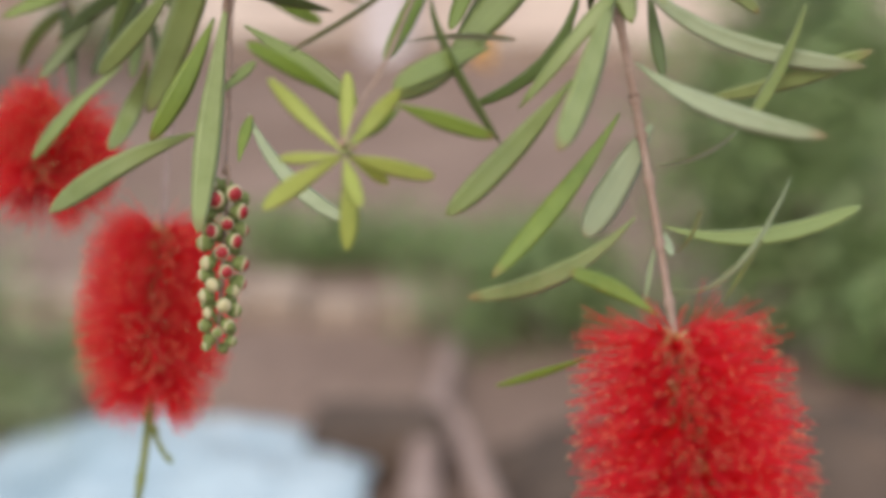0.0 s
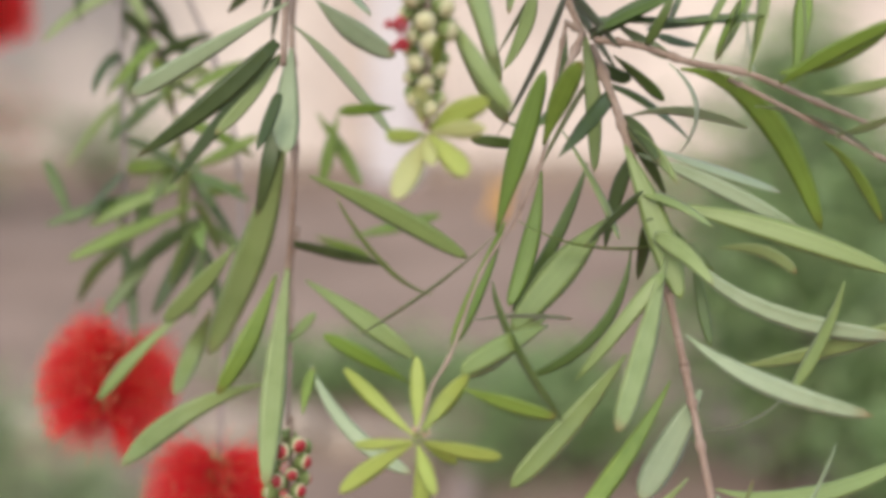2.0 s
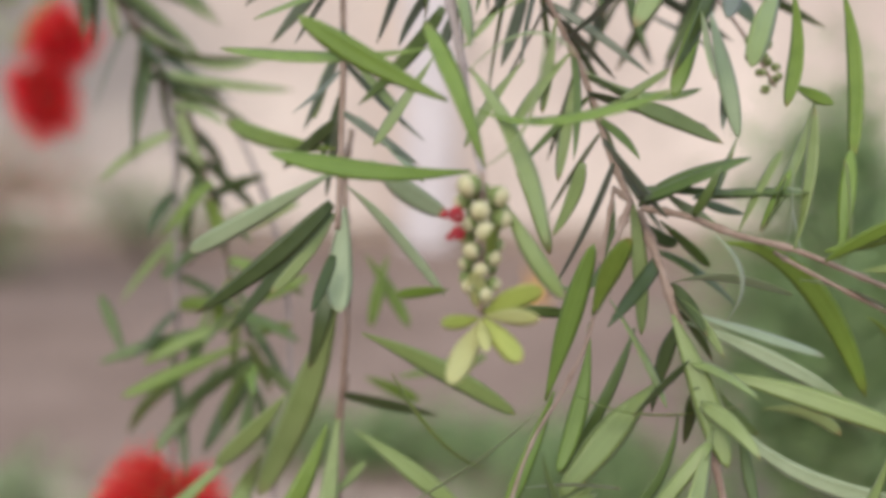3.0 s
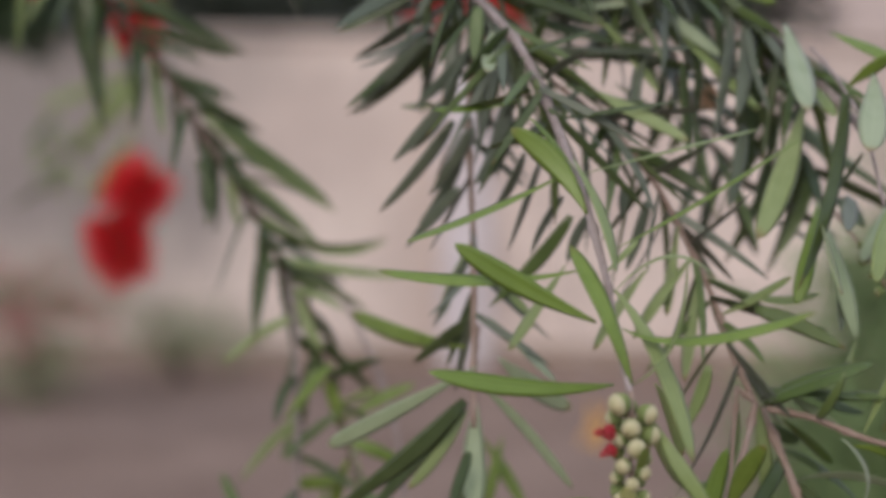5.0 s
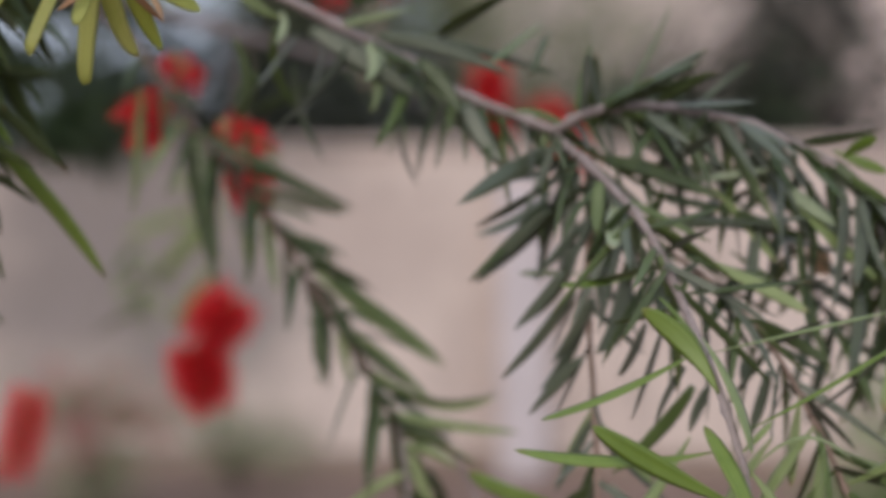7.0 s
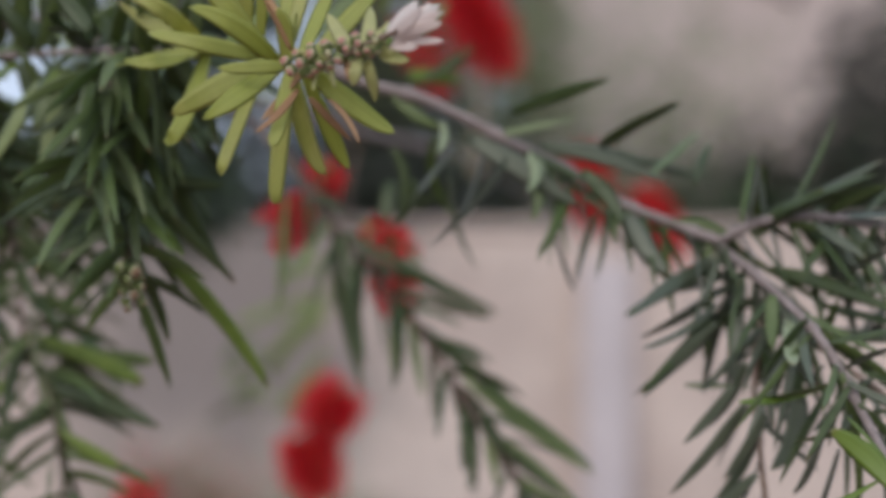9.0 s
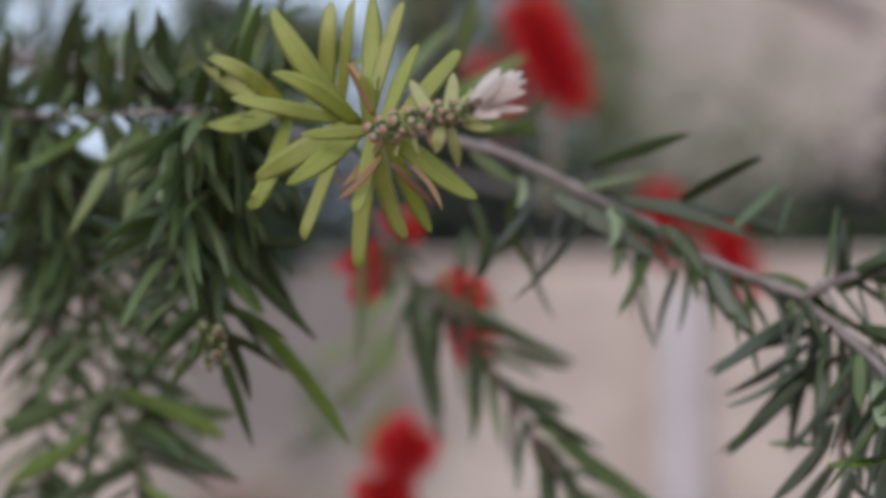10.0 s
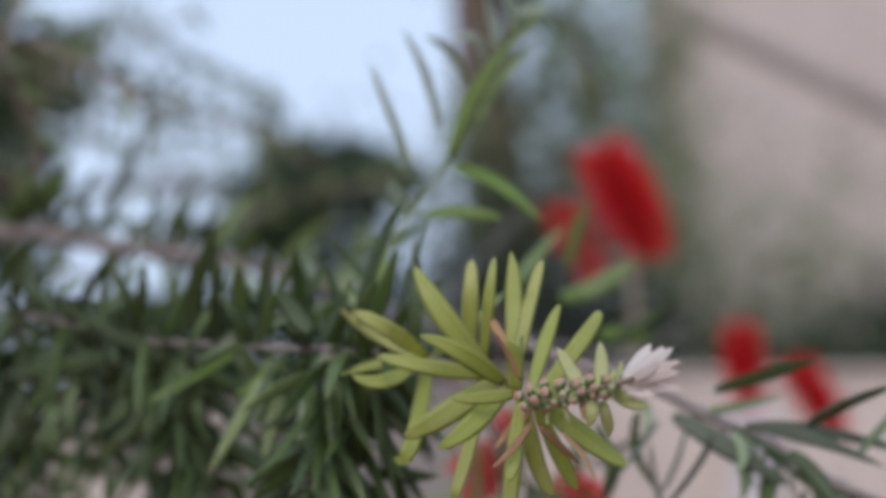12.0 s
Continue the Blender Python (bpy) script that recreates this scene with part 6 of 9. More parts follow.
leaf(spray_far, DARK, (-0.1412, 0.2763, 1.3925), (-0.1247, 0.2692, 1.3858), (-0.1088, 0.2652, 1.3782), 0.0067, -7, True)
leaf(spray_far, MATURE, (-0.1412, 0.2763, 1.3939), (-0.1080, 0.2634, 1.3887), (-0.0747, 0.2541, 1.3870), 0.0068, -42, True)
leaf(spray_far, MATURE, (-0.1316, 0.2643, 1.3782), (-0.1250, 0.2571, 1.3632), (-0.1168, 0.2526, 1.3490), 0.0072, -1, True)
leaf(spray_far, DARK, (-0.1892, 0.3068, 1.4631), (-0.1835, 0.3030, 1.4468), (-0.1793, 0.3006, 1.4301), 0.0056, 33, True)
leaf(spray_far, DARK, (-0.2370, 0.3320, 1.5254), (-0.2173, 0.3279, 1.5199), (-0.1983, 0.3266, 1.5126), 0.0066, 43, True)
leaf(spray_far, MATURE, (-0.2620, 0.3447, 1.5518), (-0.2748, 0.3392, 1.5331), (-0.2858, 0.3370, 1.5131), 0.0068, 27, True)
leaf(spray_far, MATURE, (-0.2909, 0.3569, 1.5693), (-0.2904, 0.3488, 1.5333), (-0.2906, 0.3368, 1.4972), 0.0068, -44, True)
leaf(spray_far, MATURE, (-0.2312, 0.3525, 1.5461), (-0.2209, 0.3582, 1.5367), (-0.2106, 0.3665, 1.5275), 0.0061, -12, True)
leaf(spray_far, DARK, (-0.2248, 0.3528, 1.5557), (-0.2084, 0.3604, 1.5656), (-0.1910, 0.3672, 1.5735), 0.0065, 41, True)
leaf(spray_far, DARK, (-0.2303, 0.3658, 1.5767), (-0.2319, 0.3572, 1.5582), (-0.2312, 0.3526, 1.5396), 0.0092, 11, True)

rosette = branch((-0.2809, 0.1010, 1.6024), "shoot tip with yellow green leaf rosette and pale buds")
stem(rosette, [(-0.2809, 0.1010, 1.6024), (-0.2558, 0.0720, 1.5953), (-0.2395, 0.0561, 1.5908), (-0.2258, 0.0316, 1.5834), (-0.2193, 0.0146, 1.5791), (-0.2074, -0.0019, 1.5758), (-0.1955, -0.0139, 1.5775), (-0.1874, -0.0217, 1.5796), (-0.1780, -0.0284, 1.5816)], 0.0013, 0.0007)
leaf(rosette, DRY, (-0.2142, 0.0020, 1.5691), (-0.2205, -0.0010, 1.5603), (-0.2273, -0.0040, 1.5540), 0.0028, -6, True)
leaf(rosette, DRY, (-0.2188, 0.0120, 1.5842), (-0.2228, 0.0085, 1.5932), (-0.2267, 0.0050, 1.6008), 0.0030, -42, True)
leaf(rosette, DRY, (-0.2035, 0.0000, 1.5654), (-0.1971, -0.0020, 1.5586), (-0.1927, -0.0040, 1.5500), 0.0030, -49, True)
leaf(rosette, FRESH, (-0.2336, 0.0456, 1.5876), (-0.2507, 0.0325, 1.6110), (-0.2636, 0.0450, 1.6309), 0.0094, -4, True)
leaf(rosette, FRESH, (-0.2278, 0.0351, 1.5845), (-0.2410, 0.0185, 1.5948), (-0.2570, 0.0220, 1.6018), 0.0077, -9, True)
leaf(rosette, FRESH, (-0.2356, 0.0491, 1.5887), (-0.2583, 0.0310, 1.5915), (-0.2771, 0.0400, 1.5967), 0.0066, 4, True)
leaf(rosette, FRESH, (-0.2666, 0.0844, 1.5983), (-0.2735, 0.0475, 1.6065), (-0.2927, 0.0600, 1.6160), 0.0079, -11, True)
leaf(rosette, FRESH, (-0.2701, 0.0886, 1.5994), (-0.2746, 0.0450, 1.5871), (-0.2922, 0.0600, 1.5911), 0.0068, 1, True)
leaf(rosette, FRESH, (-0.2212, 0.0195, 1.5803), (-0.2324, 0.0120, 1.5784), (-0.2441, 0.0120, 1.5784), 0.0053, -3, True)
leaf(rosette, FRESH, (-0.2317, 0.0421, 1.5866), (-0.2503, 0.0250, 1.5720), (-0.2648, 0.0300, 1.5653), 0.0092, -12, True)
leaf(rosette, FRESH, (-0.2258, 0.0316, 1.5834), (-0.2372, 0.0120, 1.5683), (-0.2488, 0.0120, 1.5611), 0.0079, 0, True)
leaf(rosette, FRESH, (-0.2666, 0.0844, 1.5983), (-0.2627, 0.0375, 1.5642), (-0.2720, 0.0450, 1.5584), 0.0073, -12, True)
leaf(rosette, FRESH, (-0.2356, 0.0491, 1.5887), (-0.2414, 0.0225, 1.5541), (-0.2459, 0.0250, 1.5436), 0.0056, -1, True)
leaf(rosette, FRESH, (-0.2193, 0.0146, 1.5791), (-0.2203, 0.0015, 1.5572), (-0.2227, -0.0020, 1.5502), 0.0059, -12, True)
leaf(rosette, FRESH, (-0.2193, 0.0146, 1.5791), (-0.2239, 0.0170, 1.5437), (-0.2246, 0.0220, 1.5335), 0.0065, -11, True)
leaf(rosette, FRESH, (-0.2193, 0.0146, 1.5791), (-0.2149, 0.0235, 1.5550), (-0.2097, 0.0320, 1.5440), 0.0072, -2, True)
leaf(rosette, FRESH, (-0.2142, 0.0075, 1.5777), (-0.2064, 0.0260, 1.5561), (-0.2018, 0.0320, 1.5463), 0.0061, 9, True)
leaf(rosette, FRESH, (-0.2125, 0.0052, 1.5772), (-0.1934, 0.0035, 1.5618), (-0.1820, 0.0020, 1.5546), 0.0078, -10, True)
leaf(rosette, FRESH, (-0.2465, 0.0629, 1.5927), (-0.2410, 0.0400, 1.6176), (-0.2426, 0.0500, 1.6337), 0.0076, -7, True)
leaf(rosette, FRESH, (-0.2221, 0.0219, 1.5809), (-0.2213, 0.0140, 1.5916), (-0.2234, 0.0100, 1.5986), 0.0065, 3, True)
leaf(rosette, FRESH, (-0.2239, 0.0267, 1.5822), (-0.2243, 0.0375, 1.6146), (-0.2263, 0.0450, 1.6351), 0.0073, 12, True)
leaf(rosette, FRESH, (-0.2249, 0.0292, 1.5828), (-0.2179, 0.0375, 1.6164), (-0.2142, 0.0450, 1.6316), 0.0058, 2, True)
leaf(rosette, FRESH, (-0.2159, 0.0099, 1.5782), (-0.2107, 0.0260, 1.6016), (-0.2068, 0.0320, 1.6129), 0.0057, -2, True)
leaf(rosette, FRESH, (-0.2125, 0.0052, 1.5772), (-0.1965, 0.0210, 1.6006), (-0.1925, 0.0300, 1.6100), 0.0066, 13, True)
leaf(rosette, FRESH, (-0.2395, 0.0561, 1.5908), (-0.2334, 0.0375, 1.6189), (-0.2326, 0.0450, 1.6332), 0.0051, -12, True)
leaf(rosette, FRESH, (-0.2666, 0.0844, 1.5983), (-0.2877, 0.0918, 1.6089), (-0.3054, 0.0912, 1.6209), 0.0073, 4, True)
leaf(rosette, FRESH, (-0.2630, 0.0803, 1.5973), (-0.2834, 0.0850, 1.5970), (-0.3010, 0.0779, 1.5921), 0.0055, 9, True)
leaf(rosette, DRY, (-0.2259, 0.0320, 1.5977), (-0.2313, 0.0393, 1.6053), (-0.2356, 0.0437, 1.6130), 0.0041, 12, True)
leaf(rosette, DRY, (-0.2187, 0.0163, 1.5742), (-0.2236, 0.0161, 1.5671), (-0.2287, 0.0110, 1.5603), 0.0035, -10, True)
leaf(rosette, DRY, (-0.2126, 0.0141, 1.5683), (-0.2062, 0.0180, 1.5615), (-0.2004, 0.0283, 1.5554), 0.0030, 2, True)
leaf(rosette, BRACT, (-0.1896, -0.0140, 1.5772), (-0.1892, -0.0086, 1.5863), (-0.1904, 0.0018, 1.5964), 0.0059, 0, True)
leaf(rosette, BRACT, (-0.1956, -0.0093, 1.5795), (-0.2002, -0.0039, 1.5869), (-0.2054, 0.0053, 1.5950), 0.0056, -3, True)
leaf(rosette, BRACT, (-0.1842, -0.0177, 1.5770), (-0.1790, -0.0232, 1.5742), (-0.1738, -0.0276, 1.5728), 0.0044, 3, True)
leaf(rosette, BRACT, (-0.1918, -0.0139, 1.5764), (-0.1921, -0.0172, 1.5713), (-0.1938, -0.0140, 1.5671), 0.0048, 2, True)
leaf(rosette, BRACT, (-0.1891, -0.0134, 1.5755), (-0.1875, -0.0134, 1.5692), (-0.1881, -0.0018, 1.5639), 0.0045, 13, True)
leaf(rosette, BRACT, (-0.2021, -0.0043, 1.5772), (-0.2079, -0.0068, 1.5785), (-0.2133, -0.0098, 1.5805), 0.0033, 11, True)
leaf(rosette, PINK, (-0.1799, -0.0268, 1.5809), (-0.1761, -0.0225, 1.5872), (-0.1724, -0.0189, 1.5935), 0.0054, -2, True)
leaf(rosette, PINK, (-0.1799, -0.0268, 1.5809), (-0.1723, -0.0231, 1.5863), (-0.1651, -0.0194, 1.5920), 0.0054, 5, True)
leaf(rosette, PINK, (-0.1790, -0.0267, 1.5809), (-0.1711, -0.0301, 1.5819), (-0.1632, -0.0338, 1.5828), 0.0053, -4, True)
leaf(rosette, PINK, (-0.1790, -0.0265, 1.5800), (-0.1711, -0.0287, 1.5785), (-0.1628, -0.0324, 1.5777), 0.0036, -9, True)
leaf(rosette, PINK, (-0.1785, -0.0266, 1.5814), (-0.1734, -0.0334, 1.5836), (-0.1686, -0.0399, 1.5859), 0.0048, 1, True)
leaf(rosette, PINK, (-0.1803, -0.0268, 1.5804), (-0.1782, -0.0238, 1.5851), (-0.1764, -0.0206, 1.5898), 0.0045, 5, True)
leaf(rosette, PINK, (-0.1795, -0.0267, 1.5807), (-0.1736, -0.0225, 1.5864), (-0.1682, -0.0198, 1.5925), 0.0049, -11, True)
leaf(rosette, PINK, (-0.1792, -0.0267, 1.5807), (-0.1712, -0.0293, 1.5837), (-0.1628, -0.0340, 1.5863), 0.0045, -2, True)
leaf(rosette, PINK, (-0.1801, -0.0244, 1.5783), (-0.1755, -0.0278, 1.5769), (-0.1711, -0.0304, 1.5762), 0.0037, -7, True)
leaf(rosette, YOUNG, (-0.2991, 0.1074, 1.6016), (-0.2931, 0.1072, 1.6255), (-0.2916, 0.1179, 1.6517), 0.0076, 0, True)
leaf(rosette, DARK, (-0.2758, 0.1017, 1.6007), (-0.2726, 0.0914, 1.6247), (-0.2757, 0.1052, 1.6527), 0.0068, -18, True)
leaf(rosette, MATURE, (-0.2898, 0.1097, 1.6016), (-0.2991, 0.1106, 1.6187), (-0.3103, 0.1140, 1.6354), 0.0066, 4, True)
leaf(rosette, MATURE, (-0.2683, 0.1005, 1.6003), (-0.2506, 0.0959, 1.6126), (-0.2366, 0.1028, 1.6276), 0.0066, -25, True)
leaf(rosette, BRACT, (-0.2052, -0.0032, 1.5761), (-0.2080, 0.0022, 1.5804), (-0.2105, 0.0087, 1.5849), 0.0022, 4, True)
leaf(rosette, BRACT, (-0.1989, -0.0090, 1.5767), (-0.1997, -0.0051, 1.5808), (-0.2007, 0.0011, 1.5854), 0.0021, -11, True)
leaf(rosette, BRACT, (-0.2022, -0.0040, 1.5759), (-0.2014, -0.0066, 1.5718), (-0.2003, -0.0063, 1.5680), 0.0021, -13, True)
leaf(rosette, BRACT, (-0.2080, 0.0034, 1.5759), (-0.2085, 0.0005, 1.5720), (-0.2084, -0.0016, 1.5680), 0.0020, 5, True)
leaf(rosette, BRACT, (-0.1867, -0.0195, 1.5788), (-0.1855, -0.0168, 1.5824), (-0.1842, -0.0138, 1.5861), 0.0023, -6, True)
leaf(rosette, BRACT, (-0.1828, -0.0231, 1.5795), (-0.1826, -0.0193, 1.5839), (-0.1824, -0.0134, 1.5883), 0.0022, 5, True)
leaf(rosette, BRACT, (-0.1849, -0.0191, 1.5784), (-0.1808, -0.0231, 1.5767), (-0.1770, -0.0254, 1.5754), 0.0022, 0, True)
leaf(rosette, DRY, (-0.2138, 0.0102, 1.5773), (-0.2157, 0.0069, 1.5735), (-0.2174, 0.0047, 1.5697), 0.0026, -12, True)
leaf(rosette, DRY, (-0.1960, -0.0090, 1.5777), (-0.1954, -0.0128, 1.5731), (-0.1951, -0.0119, 1.5692), 0.0025, 12, True)

shoot = branch((-0.3228, 0.2012, 1.6296), "upright shoot with downy pale leaves")
stem(shoot, [(-0.3228, 0.2012, 1.6296), (-0.3120, 0.2167, 1.6657), (-0.3003, 0.2247, 1.6886), (-0.2854, 0.2331, 1.7135), (-0.2749, 0.2297, 1.7470), (-0.2573, 0.2292, 1.7702), (-0.2436, 0.2290, 1.7876)], 0.0012, 0.0010, BUD)
leaf(shoot, DOWNY, (-0.3003, 0.2250, 1.7050), (-0.3103, 0.2125, 1.7339), (-0.3184, 0.2000, 1.7586), 0.0052, 11, True)
leaf(shoot, DOWNY, (-0.2883, 0.2250, 1.7289), (-0.2925, 0.2125, 1.7553), (-0.3016, 0.2000, 1.7754), 0.0051, -3, True)
leaf(shoot, DOWNY, (-0.2747, 0.2250, 1.7517), (-0.2798, 0.2125, 1.7659), (-0.2899, 0.2000, 1.7705), 0.0060, -7, True)
leaf(shoot, DOWNY, (-0.2651, 0.2250, 1.7638), (-0.2659, 0.2125, 1.7722), (-0.2772, 0.2000, 1.7679), 0.0054, -8, True)
leaf(shoot, YOUNG, (-0.2810, 0.2250, 1.7082), (-0.2539, 0.2075, 1.6941), (-0.2308, 0.1900, 1.6707), 0.0079, 7, True)
leaf(shoot, YOUNG, (-0.2995, 0.2250, 1.6830), (-0.2737, 0.2125, 1.6820), (-0.2508, 0.2000, 1.6755), 0.0066, -11, True)
leaf(shoot, YOUNG, (-0.2827, 0.2280, 1.7131), (-0.2681, 0.2240, 1.7465), (-0.2448, 0.2200, 1.7749), 0.0073, -5, True)
leaf(shoot, MATURE, (-0.2689, 0.2280, 1.7304), (-0.2564, 0.2340, 1.7561), (-0.2402, 0.2400, 1.7740), 0.0067, 0, True)
leaf(shoot, DOWNY, (-0.3025, 0.2250, 1.6866), (-0.3077, 0.2175, 1.6914), (-0.3104, 0.2100, 1.7000), 0.0108, -4, True)
leaf(shoot, DOWNY, (-0.2575, 0.2300, 1.7703), (-0.2582, 0.2200, 1.7825), (-0.2606, 0.2100, 1.7944), 0.0054, -1, True)
leaf(shoot, DOWNY, (-0.2499, 0.2300, 1.7790), (-0.2428, 0.2225, 1.7883), (-0.2283, 0.2150, 1.7831), 0.0066, 3, True)
leaf(shoot, DOWNY, (-0.2468, 0.2300, 1.7849), (-0.2487, 0.2225, 1.7917), (-0.2549, 0.2150, 1.7988), 0.0062, -11, True)
leaf(shoot, MATURE, (-0.2514, 0.2300, 1.7760), (-0.2394, 0.2300, 1.7844), (-0.2318, 0.2300, 1.7961), 0.0067, 0, True)
leaf(shoot, MID, (-0.3108, 0.2250, 1.6728), (-0.3210, 0.2175, 1.6690), (-0.3368, 0.2100, 1.6568), 0.0048, -9, True)
leaf(shoot, MID, (-0.3138, 0.2250, 1.6670), (-0.3035, 0.2325, 1.6767), (-0.2960, 0.2400, 1.6822), 0.0049, -4, True)
leaf(shoot, DARK, (-0.3109, 0.2120, 1.6361), (-0.3242, 0.2007, 1.6521), (-0.3380, 0.1921, 1.6685), 0.0068, 42, True)
leaf(shoot, MATURE, (-0.2357, 0.3423, 1.6523), (-0.2124, 0.3264, 1.6589), (-0.1919, 0.3149, 1.6695), 0.0133, -12, True)
leaf(shoot, YOUNG, (-0.2388, 0.3414, 1.6539), (-0.2215, 0.3328, 1.6545), (-0.2043, 0.3250, 1.6551), 0.0099, -12, True)
leaf(shoot, MATURE, (-0.2372, 0.3616, 1.6716), (-0.2289, 0.3473, 1.6912), (-0.2200, 0.3358, 1.7108), 0.0087, 0, True)
leaf(shoot, MATURE, (-0.2649, 0.3140, 1.6530), (-0.2517, 0.3364, 1.6767), (-0.2363, 0.3575, 1.6984), 0.0071, 3, True)
leaf(shoot, DARK, (-0.2038, 0.2962, 1.6242), (-0.1893, 0.2930, 1.6319), (-0.1756, 0.2876, 1.6410), 0.0067, -10, True)
leaf(shoot, YOUNG, (-0.2136, 0.3050, 1.6283), (-0.1978, 0.3016, 1.6264), (-0.1826, 0.3002, 1.6240), 0.0088, 6, True)

branch_left = branch((-0.6356, 0.2869, 1.6656), "grey leafy branch thick with dark leaves")
stem(branch_left, [(-0.6356, 0.2869, 1.6656), (-0.5664, 0.2710, 1.6500), (-0.4927, 0.2125, 1.6334), (-0.4322, 0.1916, 1.6197), (-0.3735, 0.1557, 1.6123), (-0.3261, 0.1210, 1.6067), (-0.2812, 0.1021, 1.6025)], 0.0016, 0.0013, BARK_GREY)
leaf(branch_left, DARK, (-0.3519, 0.1460, 1.6089), (-0.3504, 0.1358, 1.6309), (-0.3491, 0.1271, 1.6532), 0.0074, -35, True)
leaf(branch_left, DARK, (-0.3287, 0.1260, 1.6092), (-0.3315, 0.1224, 1.6299), (-0.3310, 0.1119, 1.6502), 0.0069, 20, True)
leaf(branch_left, DARK, (-0.3943, 0.1880, 1.6160), (-0.3871, 0.1680, 1.6393), (-0.3848, 0.1604, 1.6637), 0.0077, -12, True)
leaf(branch_left, DARK, (-0.4069, 0.1904, 1.6137), (-0.3958, 0.1828, 1.6339), (-0.3884, 0.1857, 1.6551), 0.0069, 31, True)
leaf(branch_left, DARK, (-0.4285, 0.1920, 1.6200), (-0.4381, 0.1869, 1.6376), (-0.4455, 0.1835, 1.6567), 0.0076, 1, True)
leaf(branch_left, DARK, (-0.4285, 0.1920, 1.6200), (-0.4190, 0.1902, 1.6367), (-0.4116, 0.1924, 1.6539), 0.0058, -22, True)
leaf(branch_left, DARK, (-0.3611, 0.1456, 1.6125), (-0.3675, 0.1406, 1.6243), (-0.3766, 0.1403, 1.6366), 0.0071, 8, True)
leaf(branch_left, DARK, (-0.3423, 0.1386, 1.6136), (-0.3318, 0.1331, 1.6309), (-0.3201, 0.1281, 1.6469), 0.0064, -29, True)
leaf(branch_left, DARK, (-0.3216, 0.1065, 1.6119), (-0.3310, 0.1101, 1.6226), (-0.3393, 0.1108, 1.6334), 0.0089, 0, True)
leaf(branch_left, DARK, (-0.4578, 0.2035, 1.6217), (-0.4832, 0.2073, 1.6383), (-0.5224, 0.2354, 1.6572), 0.0077, 39, True)
leaf(branch_left, MID, (-0.4725, 0.2083, 1.6254), (-0.4954, 0.2252, 1.6411), (-0.5206, 0.2452, 1.6584), 0.0073, 3, True)
leaf(branch_left, DARK, (-0.4184, 0.1899, 1.6083), (-0.4471, 0.1876, 1.6235), (-0.4756, 0.1811, 1.6372), 0.0103, 4, True)
leaf(branch_left, DARK, (-0.3115, 0.1066, 1.6042), (-0.3107, 0.1187, 1.6195), (-0.3082, 0.1324, 1.6343), 0.0056, 18, True)
leaf(branch_left, YOUNG, (-0.3728, 0.1560, 1.6085), (-0.3995, 0.1715, 1.5981), (-0.4213, 0.1691, 1.5875), 0.0070, 17, True)
leaf(branch_left, YOUNG, (-0.3427, 0.1404, 1.6036), (-0.3555, 0.1421, 1.5956), (-0.3679, 0.1422, 1.5868), 0.0054, 6, True)
leaf(branch_left, DARK, (-0.4437, 0.1991, 1.6152), (-0.4775, 0.1988, 1.6081), (-0.5300, 0.2299, 1.6064), 0.0100, -6, True)
leaf(branch_left, MID, (-0.4756, 0.2087, 1.6197), (-0.5163, 0.2447, 1.6167), (-0.5548, 0.2756, 1.6111), 0.0090, 7, True)
leaf(branch_left, DARK, (-0.4836, 0.2124, 1.6202), (-0.5285, 0.2522, 1.6089), (-0.5588, 0.2653, 1.5913), 0.0102, 2, True)
leaf(branch_left, SILVER, (-0.3162, 0.1122, 1.6037), (-0.3239, 0.1148, 1.5854), (-0.3266, 0.1047, 1.5653), 0.0089, 3, True)
leaf(branch_left, DARK, (-0.3138, 0.1129, 1.6025), (-0.3157, 0.1111, 1.5889), (-0.3149, 0.1028, 1.5745), 0.0068, 11, True)
leaf(branch_left, MID, (-0.3078, 0.1086, 1.6033), (-0.3091, 0.1053, 1.5864), (-0.3064, 0.0938, 1.5682), 0.0078, 13, True)
leaf(branch_left, DARK, (-0.3309, 0.1263, 1.6032), (-0.3351, 0.1251, 1.5856), (-0.3324, 0.1103, 1.5659), 0.0080, -10, True)
leaf(branch_left, MID, (-0.3513, 0.1457, 1.6065), (-0.3534, 0.1416, 1.5910), (-0.3572, 0.1397, 1.5757), 0.0094, 1, True)
leaf(branch_left, DARK, (-0.3895, 0.1727, 1.6111), (-0.4024, 0.1771, 1.5920), (-0.4149, 0.1858, 1.5720), 0.0068, -9, True)
leaf(branch_left, MID, (-0.4156, 0.1909, 1.6106), (-0.4038, 0.1817, 1.5946), (-0.3943, 0.1756, 1.5787), 0.0076, -5, True)
leaf(branch_left, DARK, (-0.3707, 0.1542, 1.6079), (-0.3593, 0.1546, 1.5814), (-0.3460, 0.1490, 1.5547), 0.0078, 1, True)
leaf(branch_left, MID, (-0.4335, 0.1923, 1.6148), (-0.4300, 0.1931, 1.5932), (-0.4276, 0.1961, 1.5722), 0.0076, -8, True)
leaf(branch_left, DARK, (-0.4622, 0.2054, 1.6165), (-0.4751, 0.2073, 1.5939), (-0.4851, 0.2110, 1.5706), 0.0075, 16, True)
leaf(branch_left, MID, (-0.5072, 0.2319, 1.6171), (-0.4971, 0.2224, 1.5908), (-0.4893, 0.2135, 1.5649), 0.0077, -27, True)
leaf(branch_left, SILVER, (-0.3032, 0.1102, 1.6009), (-0.2932, 0.1199, 1.5846), (-0.2846, 0.1280, 1.5672), 0.0091, -4, True)
